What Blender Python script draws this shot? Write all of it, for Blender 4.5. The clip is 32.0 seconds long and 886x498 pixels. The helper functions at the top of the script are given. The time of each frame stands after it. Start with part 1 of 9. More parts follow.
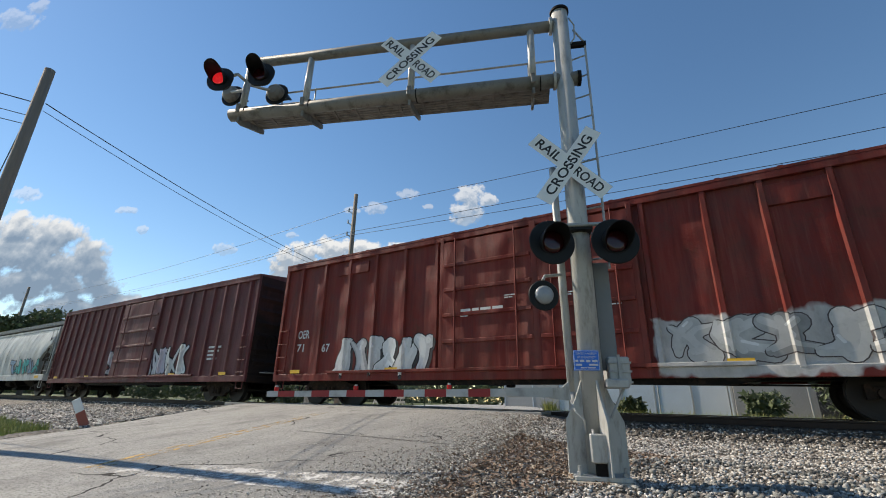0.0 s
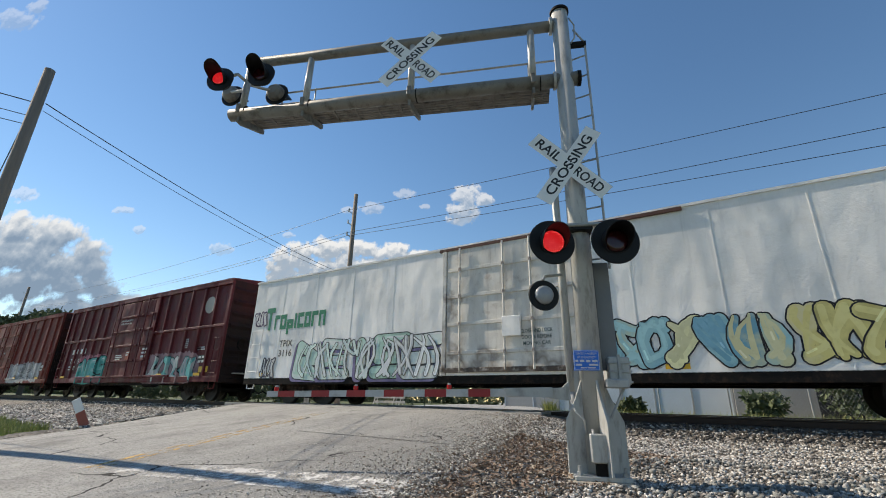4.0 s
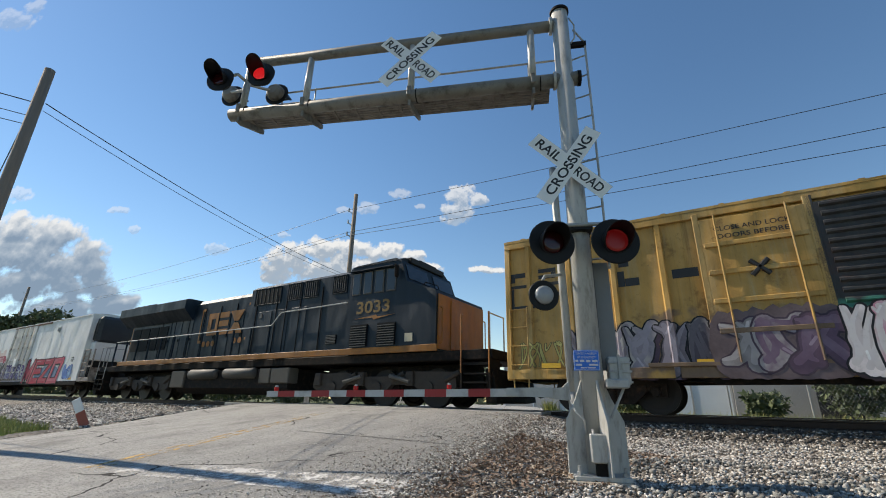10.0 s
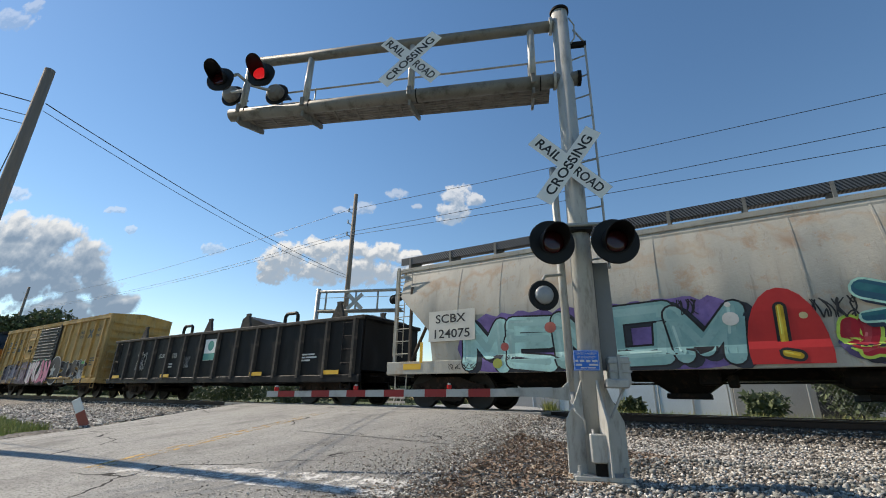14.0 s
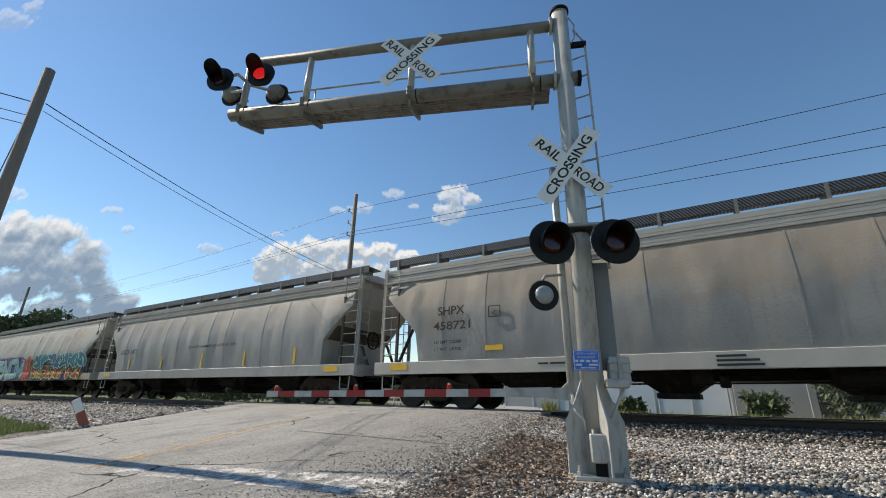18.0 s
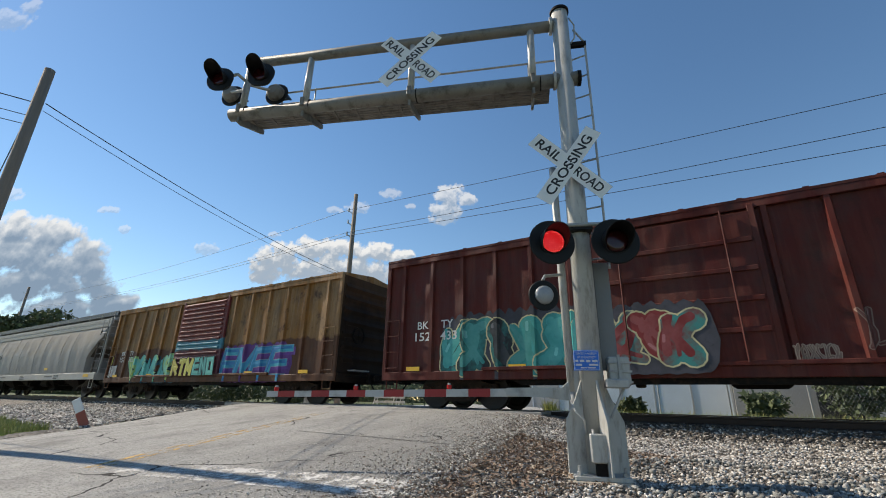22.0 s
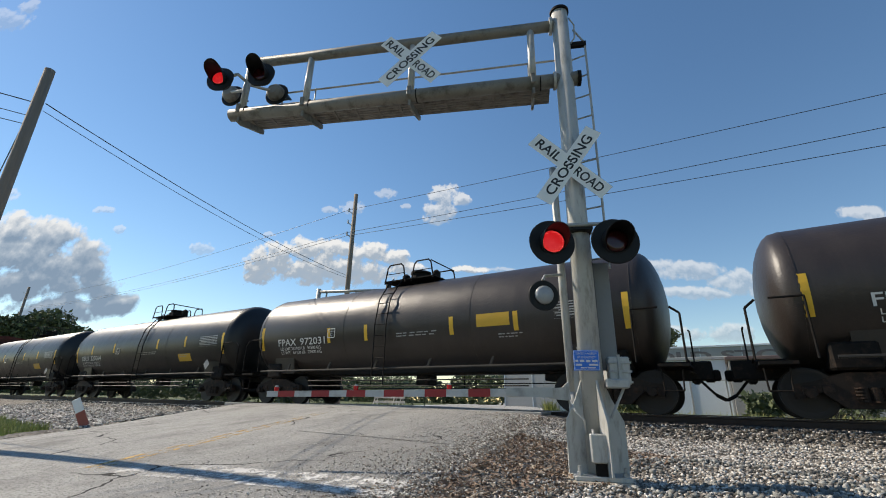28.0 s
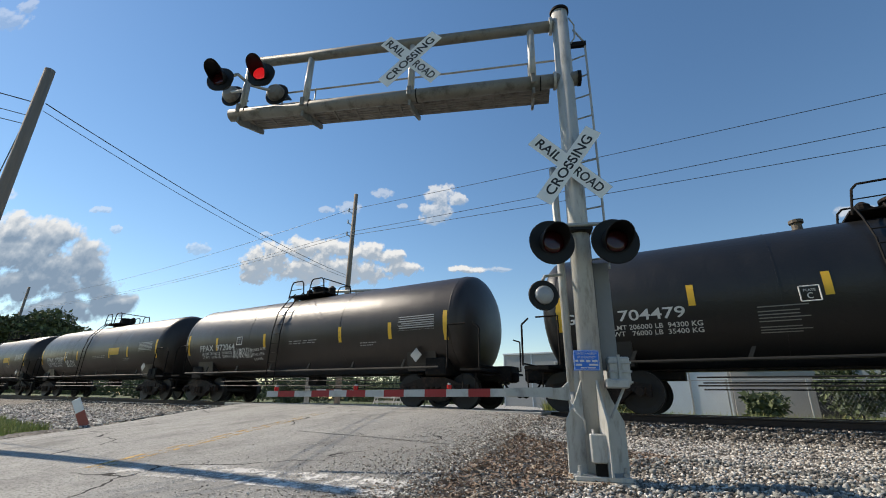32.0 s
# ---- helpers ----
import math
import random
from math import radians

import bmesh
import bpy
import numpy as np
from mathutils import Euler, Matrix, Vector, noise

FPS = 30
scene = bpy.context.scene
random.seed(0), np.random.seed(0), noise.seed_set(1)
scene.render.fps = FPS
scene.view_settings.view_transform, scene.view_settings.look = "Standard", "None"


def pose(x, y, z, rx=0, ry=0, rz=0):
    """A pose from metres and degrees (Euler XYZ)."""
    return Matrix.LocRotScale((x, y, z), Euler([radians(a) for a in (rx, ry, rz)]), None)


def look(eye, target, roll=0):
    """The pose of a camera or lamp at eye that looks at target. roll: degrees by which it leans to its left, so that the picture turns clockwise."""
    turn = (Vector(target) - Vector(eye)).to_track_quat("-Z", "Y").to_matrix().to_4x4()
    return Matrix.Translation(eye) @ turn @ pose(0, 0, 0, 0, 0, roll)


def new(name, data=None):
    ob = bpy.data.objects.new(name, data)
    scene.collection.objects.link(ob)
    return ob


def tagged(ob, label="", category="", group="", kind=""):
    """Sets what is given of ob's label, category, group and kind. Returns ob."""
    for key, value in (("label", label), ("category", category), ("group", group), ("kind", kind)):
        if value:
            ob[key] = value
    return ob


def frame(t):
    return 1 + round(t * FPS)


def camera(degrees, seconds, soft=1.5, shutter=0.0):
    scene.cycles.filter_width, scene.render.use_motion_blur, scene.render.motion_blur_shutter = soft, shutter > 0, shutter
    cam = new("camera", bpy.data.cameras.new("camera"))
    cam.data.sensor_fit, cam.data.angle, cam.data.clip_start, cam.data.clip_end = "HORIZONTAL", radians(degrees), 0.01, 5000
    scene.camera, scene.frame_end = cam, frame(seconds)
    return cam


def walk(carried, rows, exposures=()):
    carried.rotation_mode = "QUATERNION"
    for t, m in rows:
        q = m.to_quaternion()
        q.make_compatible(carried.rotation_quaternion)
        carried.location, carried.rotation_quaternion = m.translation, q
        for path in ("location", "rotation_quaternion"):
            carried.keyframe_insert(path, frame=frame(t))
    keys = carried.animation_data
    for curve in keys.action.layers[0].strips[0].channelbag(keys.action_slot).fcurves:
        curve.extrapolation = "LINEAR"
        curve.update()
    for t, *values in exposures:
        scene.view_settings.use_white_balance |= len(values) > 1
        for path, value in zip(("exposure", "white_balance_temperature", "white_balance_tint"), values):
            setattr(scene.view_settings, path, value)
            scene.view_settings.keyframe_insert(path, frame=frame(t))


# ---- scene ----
cam = camera(90.875, 32.0, soft=1.0)
EYE = pose(0, 0, 0.2, 109.1697, -1.0964, 31.8033)
walk(cam, [(0.0, EYE), (32.0, EYE)], exposures=[(0.0, 0.13, 7200, 11), (32.0, 0.13, 7200, 11)])

# world: x along the track, y across it, z up from the rail head
TRACK_Y = 11.8
SUN_AZ, SUN_EL = radians(187.0), radians(40.0)     # the sun stands towards -x, a little on the viewer's side
sun_way = Vector((math.cos(SUN_AZ) * math.cos(SUN_EL), math.sin(SUN_AZ) * math.cos(SUN_EL), math.sin(SUN_EL)))
world = bpy.data.worlds.new("sky")
scene.world = world
world.use_nodes = True
wt = world.node_tree
sky = wt.nodes.new("ShaderNodeTexSky")
sky.sky_type, sky.sun_disc = "NISHITA", False
sky.sun_elevation, sky.sun_rotation = SUN_EL, math.atan2(sun_way.x, sun_way.y)
sky.air_density, sky.dust_density, sky.ozone_density = 1.12, 0.03, 2.2
wt.nodes["Background"].inputs["Strength"].default_value = 0.134
hue = wt.nodes.new("ShaderNodeHueSaturation")      # a clear tropical blue
hue.inputs["Saturation"].default_value, hue.inputs["Hue"].default_value = 1.19, 0.5005
wt.links.new(sky.outputs[0], hue.inputs["Color"])
wt.links.new(hue.outputs[0], wt.nodes["Background"].inputs["Color"])
sun = new("sun", bpy.data.lights.new("sun", "SUN"))
sun.data.energy, sun.data.angle, sun.data.color = 4.9, radians(0.5), (1.0, 0.94, 0.85)
sun.matrix_world = look(sun_way * 50, (0, 0, 0))


# ---- materials ----
def link(nt, a, b):
    nt.links.new(a, b)


def setin(nt, socket, v):
    if isinstance(v, bpy.types.NodeSocket):
        nt.links.new(v, socket)
    else:
        socket.default_value = v


def mth(nt, op, a, b=0.0, clamp=False):
    n = nt.nodes.new("ShaderNodeMath")
    n.operation, n.use_clamp = op, clamp
    setin(nt, n.inputs[0], a)
    setin(nt, n.inputs[1], b)
    return n.outputs[0]


def mixc(nt, fac, a, b, how="MIX"):
    n = nt.nodes.new("ShaderNodeMix")
    n.data_type, n.blend_type = "RGBA", how
    setin(nt, n.inputs[0], fac)
    setin(nt, n.inputs[6], a if isinstance(a, bpy.types.NodeSocket) else (*a, 1))
    setin(nt, n.inputs[7], b if isinstance(b, bpy.types.NodeSocket) else (*b, 1))
    return n.outputs[2]


def noise_tex(nt, vec, scale, detail=4.0, rough=0.55, stretch=None):
    if stretch:
        m = nt.nodes.new("ShaderNodeMapping")
        m.inputs["Scale"].default_value = stretch
        nt.links.new(vec, m.inputs["Vector"])
        vec = m.outputs[0]
    n = nt.nodes.new("ShaderNodeTexNoise")
    n.inputs["Scale"].default_value = scale
    n.inputs["Detail"].default_value = detail
    n.inputs["Roughness"].default_value = rough
    nt.links.new(vec, n.inputs["Vector"])
    return n.outputs["Fac"]


def ramp(nt, fac, stops, mode="LINEAR"):
    n = nt.nodes.new("ShaderNodeValToRGB")
    n.color_ramp.interpolation = mode
    e = n.color_ramp.elements
    while len(e) < len(stops):
        e.new(0.5)
    for el, (p, c) in zip(e, stops):
        el.position = p
        el.color = (*c, 1) if not isinstance(c, (int, float)) else (c, c, c, 1)
    nt.links.new(fac, n.inputs[0])
    return n.outputs[0]


def shade(c, k):
    return tuple(min(1.0, v * k) for v in c)


def start(name, root=None):
    m = bpy.data.materials.new(name)
    m.use_nodes = True
    nt = m.node_tree
    co = nt.nodes.new("ShaderNodeTexCoord")
    if root:
        co.object = root
    return m, nt, nt.nodes["Principled BSDF"], co.outputs["Object"]


def finish(nt, b, color, rough, metal=0.0, bump=0.0, height=None, dist=0.01):
    setin(nt, b.inputs["Base Color"], color if isinstance(color, bpy.types.NodeSocket) else (*color, 1))
    setin(nt, b.inputs["Roughness"], rough)
    setin(nt, b.inputs["Metallic"], metal)
    if bump and height:
        n = nt.nodes.new("ShaderNodeBump")
        n.inputs["Strength"].default_value = bump
        n.inputs["Distance"].default_value = dist
        nt.links.new(height, n.inputs["Height"])
        nt.links.new(n.outputs[0], b.inputs["Normal"])


MATS = {}


def mat(name, color, rough=0.6, metal=0.0, var=0.25, scale=2.0, fine=30.0, bump=0.15, dist=0.01, dirt=None, stretch=None, emit=0.0, spec=0.5):
    """A plain painted, metal or mineral surface with variation at two scales."""
    if name in MATS:
        return MATS[name]
    m, nt, b, co = start(name)
    big = noise_tex(nt, co, scale, 5, 0.6, stretch)
    small = noise_tex(nt, co, fine, 4, 0.6)
    c = mixc(nt, big, shade(color, 1 - var), shade(color, 1 + var))
    c = mixc(nt, mth(nt, "MULTIPLY", small, var), c, shade(color, 0.5))
    if dirt:
        f = ramp(nt, noise_tex(nt, co, scale * 1.7, 6, 0.65, stretch), [(0.5, 0.0), (0.68, 1.0)])
        c = mixc(nt, f, c, dirt)
    r = mth(nt, "ADD", mth(nt, "MULTIPLY", small, 0.2), rough - 0.1)
    finish(nt, b, c, r, metal, bump, small, dist)
    b.inputs["Specular IOR Level"].default_value = spec
    if emit:
        b.inputs["Emission Color"].default_value = (*color, 1)
        b.inputs["Emission Strength"].default_value = emit
    MATS[name] = m
    return m


def boxmask(nt, co, box, wob=0.12, soft=12.0):
    """1 inside the box (x0, x1, z0, z1) of a wagon's side, with a ragged edge."""
    s = nt.nodes.new("ShaderNodeSeparateXYZ")
    nt.links.new(co, s.inputs[0])
    n = mth(nt, "MULTIPLY", mth(nt, "SUBTRACT", noise_tex(nt, co, 1.6, 3, 0.5), 0.5), wob * 5)
    x = mth(nt, "ADD", s.outputs[0], n)
    z = mth(nt, "ADD", s.outputs[2], n)
    k = mth(nt, "MINIMUM", mth(nt, "SUBTRACT", x, box[0]), mth(nt, "SUBTRACT", box[1], x))
    k = mth(nt, "MINIMUM", k, mth(nt, "MINIMUM", mth(nt, "SUBTRACT", z, box[2]), mth(nt, "SUBTRACT", box[3], z)))
    return mth(nt, "MULTIPLY", k, soft, clamp=True)


def wagon_paint(name, root, base, rust=(0.10, 0.035, 0.02), streaks=0.5, areas=(), rough=0.6, fade=None, grime=(0.05, 0.045, 0.04), low=0.5, spec=0.35, dent=1.0):
    """Weathered wagon paint in the wagon's own space; areas are patches and sprayed pieces on its sides."""
    m, nt, b, co = start(name, root)
    big = noise_tex(nt, co, 0.55, 5, 0.6)
    c = mixc(nt, big, shade(base, 0.72), shade(base, 1.25))
    run = noise_tex(nt, co, 1.0, 5, 0.65, (2.2, 2.2, 0.22))
    c = mixc(nt, mth(nt, "MULTIPLY", ramp(nt, run, [(0.45, 0.0), (0.72, 1.0)]), streaks), c, fade or shade(base, 1.7))
    spots = ramp(nt, noise_tex(nt, co, 1.3, 8, 0.7), [(0.56, 0.0), (0.66, 1.0)])
    c = mixc(nt, mth(nt, "MULTIPLY", spots, streaks), c, rust)
    drip = noise_tex(nt, co, 1.0, 6, 0.7, (9.0, 9.0, 0.4))
    c = mixc(nt, mth(nt, "MULTIPLY", ramp(nt, drip, [(0.54, 0.0), (0.70, 1.0)]), streaks * 0.8), c, fade or shade(base, 1.6))
    c = mixc(nt, mth(nt, "MULTIPLY", ramp(nt, drip, [(0.30, 1.0), (0.44, 0.0)]), streaks * 0.9), c, shade(base, 0.45))
    chips = ramp(nt, noise_tex(nt, co, 7.0, 8, 0.75), [(0.60, 0.0), (0.66, 1.0)])
    c = mixc(nt, mth(nt, "MULTIPLY", chips, streaks * 0.7), c, rust)
    for a in areas:
        mask = boxmask(nt, co, a["box"], a.get("wob", 0.12), a.get("soft", 14.0))
        if "cols" in a:
            w = nt.nodes.new("ShaderNodeTexVoronoi")
            w.feature, w.inputs["Scale"].default_value = "F1", a.get("scale", 1.3)
            w.inputs["Randomness"].default_value = 0.9
            mp = nt.nodes.new("ShaderNodeMapping")
            mp.inputs["Scale"].default_value, mp.inputs["Location"].default_value = (1.0, 0.0, 0.8), (a.get("seed", 0) * 3.7, 0, 1.3)
            wv = nt.nodes.new("ShaderNodeVectorMath")
            wv.operation = "ADD"
            nz = nt.nodes.new("ShaderNodeTexNoise")
            nz.inputs["Scale"].default_value, nz.inputs["Detail"].default_value = 1.4, 2.0
            nt.links.new(co, nz.inputs["Vector"])
            nt.links.new(co, wv.inputs[0])
            nt.links.new(nz.outputs["Color"], wv.inputs[1])
            nt.links.new(wv.outputs[0], mp.inputs["Vector"])
            nt.links.new(mp.outputs[0], w.inputs["Vector"])
            sp = nt.nodes.new("ShaderNodeSeparateColor")
            nt.links.new(w.outputs["Color"], sp.inputs[0])
            n = len(a["cols"])
            fill = ramp(nt, sp.outputs[0], [(i / n, q) for i, q in enumerate(a["cols"])], "CONSTANT")
            e = nt.nodes.new("ShaderNodeTexVoronoi")
            e.feature, e.inputs["Scale"].default_value = "DISTANCE_TO_EDGE", a.get("scale", 1.3)
            e.inputs["Randomness"].default_value = 0.9
            nt.links.new(mp.outputs[0], e.inputs["Vector"])
            line = mth(nt, "LESS_THAN", e.outputs["Distance"], a.get("line", 0.06))
            fill = mixc(nt, line, fill, a.get("ink", (0.02, 0.02, 0.025)))
            gap = mth(nt, "GREATER_THAN", sp.outputs[1], a.get("gaps", 0.12))
            mask = mth(nt, "MULTIPLY", mask, gap)
            c = mixc(nt, mth(nt, "MULTIPLY", mask, a.get("cover", 0.92)), c, fill)
        else:
            c = mixc(nt, mth(nt, "MULTIPLY", mask, a.get("cover", 0.85)), c, a["color"])
    s = nt.nodes.new("ShaderNodeSeparateXYZ")
    nt.links.new(co, s.inputs[0])
    dust = mth(nt, "MULTIPLY", ramp(nt, noise_tex(nt, co, 2.0, 6, 0.7, (1, 1, 0.5)), [(0.42, 0.0), (0.75, 1.0)]), low)
    c = mixc(nt, dust, c, grime)
    small = noise_tex(nt, co, 18, 5, 0.6)
    wave = noise_tex(nt, co, 0.8, 2, 0.5, (1.0, 1.0, 0.55))
    h = mth(nt, "ADD", mth(nt, "MULTIPLY", small, 0.04), mth(nt, "MULTIPLY", wave, dent))
    finish(nt, b, c, mth(nt, "ADD", mth(nt, "MULTIPLY", run, 0.25), rough - 0.12), 0.0, 1.0, h, 0.14)
    b.inputs["Specular IOR Level"].default_value = spec
    return m


galv = mat("galvanised_steel", (0.40, 0.40, 0.385), 0.5, 0.2, 0.18, 3.0, 40, 0.1, 0.004, dirt=(0.25, 0.25, 0.24))
grey_paint = mat("grey_painted_steel", (0.44, 0.435, 0.41), 0.5, 0.1, 0.14, 2.5, 35, 0.1, 0.004, dirt=(0.28, 0.27, 0.245), stretch=(3, 3, 0.8))
# darker galvanised tone: brown dirt plus the arm's underside shade in the colour
arm_steel = mat("shaded_dirty_galvanised_steel", (0.215, 0.205, 0.185), 0.6, 0.15, 0.25, 3.0, 40, 0.15, 0.004, dirt=(0.10, 0.09, 0.075), spec=0.3)
black_paint = mat("black_painted_metal", (0.010, 0.0105, 0.011), 0.55, 0.0, 0.3, 4, 40, 0.1, 0.003, spec=0.25)
white_sign = mat("white_reflective_sheet", (0.78, 0.78, 0.76), 0.4, 0.0, 0.05, 3, 30, 0.03, 0.002)
gate_white = mat("dulled_white_gate_sheet", (0.46, 0.46, 0.45), 0.5, 0.0, 0.15, 3, 30, 0.05, 0.002, dirt=(0.30, 0.29, 0.27))
black_ink = mat("black_ink", (0.015, 0.015, 0.016), 0.5, 0.0, 0.1, 4, 30, 0.0)
white_ink = mat("white_stencil", (0.62, 0.62, 0.60), 0.6, 0.0, 0.15, 4, 30, 0.0)
yellow_ink = mat("yellow_reflective_tape", (0.72, 0.42, 0.03), 0.5, 0.0, 0.12, 4, 30, 0.0)
blue_sheet = mat("blue_reflective_sheet", (0.01, 0.15, 0.62), 0.4, 0.0, 0.08, 3, 30, 0.0)
red_tape = mat("red_reflective_tape", (0.30, 0.014, 0.018), 0.4, 0.0, 0.12, 4, 30, 0.0)
lens_red = mat("dark_red_lens", (0.035, 0.003, 0.004), 0.15, 0.0, 0.1, 20, 60, 0.2, 0.004)


def diodes(name, strength):
    """Red diode dots on a dark red lens."""
    m, nt, b, co = start(name)
    v = nt.nodes.new("ShaderNodeTexVoronoi")
    v.inputs["Scale"].default_value, v.inputs["Randomness"].default_value = 42.0, 0.2
    nt.links.new(co, v.inputs["Vector"])
    c = ramp(nt, v.outputs["Distance"], [(0.18, (1.0, 0.16, 0.15)), (0.5, (0.42, 0.006, 0.01))])
    finish(nt, b, (0.05, 0.004, 0.004), 0.4)
    nt.links.new(c, b.inputs["Emission Color"])
    b.inputs["Emission Strength"].default_value = strength
    return m


led_red = diodes("lit_red_diode_dots", 1.1)
led_side = diodes("lit_red_diodes_seen_aslant", 0.11)
steel_dark = mat("grimy_running_gear", (0.010, 0.009, 0.0085), 0.75, 0.0, 0.35, 4, 30, 0.3, 0.01, dirt=(0.032, 0.021, 0.015), spec=0.15)
bogie_steel = mat("rusty_brown_bogie", (0.022, 0.016, 0.013), 0.75, 0.0, 0.4, 4, 30, 0.3, 0.01, dirt=(0.055, 0.032, 0.022), spec=0.2)
wheel_steel = mat("worn_wheel_steel", (0.013, 0.010, 0.009), 0.6, 0.2, 0.3, 5, 40, 0.2, 0.005)
# rust brown, taken darker so the colour holds the rails' shade
rail_steel = mat("shaded_rusty_rail_steel", (0.035, 0.021, 0.016), 0.65, 0.3, 0.3, 3, 30, 0.2, 0.004)
rail_top = mat("polished_rail_head", (0.45, 0.44, 0.43), 0.25, 0.9, 0.1, 3, 40, 0.05, 0.002)
pole_wood = mat("weathered_pole_timber", (0.215, 0.175, 0.14), 0.85, 0.0, 0.3, 3, 30, 0.5, 0.01, stretch=(6, 6, 0.4))
tie_wood = mat("creosoted_timber", (0.035, 0.028, 0.024), 0.9, 0.0, 0.3, 3, 30, 0.5, 0.01)
wire_mat = mat("black_cable", (0.02, 0.02, 0.022), 0.6, 0.0, 0.1)
hose_mat = mat("black_rubber", (0.012, 0.012, 0.012), 0.7, 0.0, 0.2)
glass_dark = mat("dark_window_glass", (0.02, 0.025, 0.03), 0.08, 0.0, 0.1, 2, 20, 0.0)


# ---- building tools ----
def part(name, bm, material, parent=None, label="", smooth=False):
    """One mesh object from a bmesh, under a thing or under a part."""
    me = bpy.data.meshes.new(name)
    bm.to_mesh(me)
    bm.free()
    me.materials.append(material)
    if smooth:
        me.shade_smooth()
    ob = new(name, me)
    if parent:
        ob.parent = parent
    if label:
        ob["label"] = label
    return ob


def again(ob, m, parent=None):
    """Another object on the same mesh."""
    o = new(ob.name.split(".")[0], ob.data)
    o.parent = parent or ob.parent
    o.matrix_basis = m
    if ob.get("label"):
        o["label"] = ob["label"]
    return o


def thing(name, m, label, category, group="", kind=""):
    ob = new(name)
    ob.empty_display_size = 0.3
    ob.matrix_basis = m
    return tagged(ob, label, category, group, kind)


def box(bm, x0, x1, y0, y1, z0, z1, bevel=0.0):
    r = bmesh.ops.create_cube(bm, size=1.0, matrix=Matrix.Translation(((x0 + x1) / 2, (y0 + y1) / 2, (z0 + z1) / 2)) @ Matrix.Diagonal((abs(x1 - x0), abs(y1 - y0), abs(z1 - z0), 1)))
    if bevel:
        es = list({e for v in r["verts"] for e in v.link_edges})
        bmesh.ops.bevel(bm, geom=es, offset=bevel, segments=1, affect="EDGES")
    return bm


def rod(bm, a, b, r, n=8, r2=None, caps=True):
    a, b = Vector(a), Vector(b)
    d = b - a
    m = Matrix.Translation((a + b) / 2) @ d.to_track_quat("Z", "Y").to_matrix().to_4x4()
    bmesh.ops.create_cone(bm, cap_ends=caps, segments=n, radius1=r, radius2=r if r2 is None else r2, depth=d.length, matrix=m)
    return bm


def rods(bm, pts, r, n=6):
    for a, b in zip(pts, pts[1:]):
        rod(bm, a, b, r, n)
    return bm


def prism(bm, pts, x0, x1, axis="x"):
    """A profile swept along one axis; points are (y, z) for x, (x, z) for y and (x, y) for z."""
    def at(p, s):
        return (s, p[0], p[1]) if axis == "x" else (p[0], s, p[1]) if axis == "y" else (p[0], p[1], s)
    a = [bm.verts.new(at(p, x0)) for p in pts]
    b = [bm.verts.new(at(p, x1)) for p in pts]
    n = len(pts)
    for i in range(n):
        bm.faces.new((a[i], a[(i + 1) % n], b[(i + 1) % n], b[i]))
    bm.faces.new(a[::-1])
    bm.faces.new(b)
    bmesh.ops.recalc_face_normals(bm, faces=bm.faces)
    return bm


def loft(bm, rings, cap=True):
    """Skin over rings of equally many points."""
    vs = [[bm.verts.new(p) for p in r] for r in rings]
    n = len(vs[0])
    for a, b in zip(vs, vs[1:]):
        for i in range(n):
            bm.faces.new((a[i], a[(i + 1) % n], b[(i + 1) % n], b[i]))
    if cap:
        bm.faces.new(vs[0][::-1])
        bm.faces.new(vs[-1])
    bmesh.ops.recalc_face_normals(bm, faces=bm.faces)
    return bm


def lathe(bm, prof, n=24, axis="x", cap=True):
    """Turn (place along axis, radius) pairs."""
    rings = []
    for s, r in prof:
        ring = []
        for i in range(n):
            a = 2 * math.pi * i / n
            u, w = math.cos(a) * max(r, 1e-4), math.sin(a) * max(r, 1e-4)
            ring.append((s, u, w) if axis == "x" else (u, s, w) if axis == "y" else (u, w, s))
        rings.append(ring)
    return loft(bm, rings, cap)


def B():
    return bmesh.new()


def lettering(text, height, material, m, parent, name="lettering", bold=0.0, width=0.0, depth=0.004):
    """Raised letters in the built-in font; width, if given, sets the line's length."""
    cu = bpy.data.curves.new(name, "FONT")
    cu.body, cu.size, cu.extrude, cu.offset, cu.resolution_u = text, 1.0, 0.0, bold, 3
    cu.align_x, cu.align_y = "CENTER", "CENTER"
    tmp = bpy.data.objects.new(name, cu)
    me = bpy.data.meshes.new_from_object(tmp)
    bpy.data.objects.remove(tmp)
    me.materials.clear()
    me.materials.append(material)
    n = len(me.vertices)
    if n:
        xy = np.zeros(n * 3)
        me.vertices.foreach_get("co", xy)
        xy = xy.reshape(-1, 3)
        lo, hi = xy.min(0), xy.max(0)
        xy -= (lo + hi) / 2
        k = height / max(hi[1] - lo[1], 1e-6)
        xy[:, 1] *= k
        xy[:, 0] *= (width / max(hi[0] - lo[0], 1e-6)) if width else k
        xy[:, 2] += depth
        me.vertices.foreach_set("co", xy.ravel())
        me.update()
    ob = new(name, me)
    ob.parent, ob.matrix_basis = parent, m
    return ob


NEAR = Matrix(((1, 0, 0, 0), (0, 0, -1, 0), (0, 1, 0, 0), (0, 0, 0, 1)))      # lies a drawing on a side that faces -y


def bars(bm, x0, z_top, widths, height, pitch, y):
    """Rows of small plain bars that stand for writing too small to read."""
    for i, ws in enumerate(widths):
        x = x0
        for w in ws:
            box(bm, x, x + w, y - 0.004, y, z_top - i * pitch - height, z_top - i * pitch)
            x += w + height * 0.7
    return bm


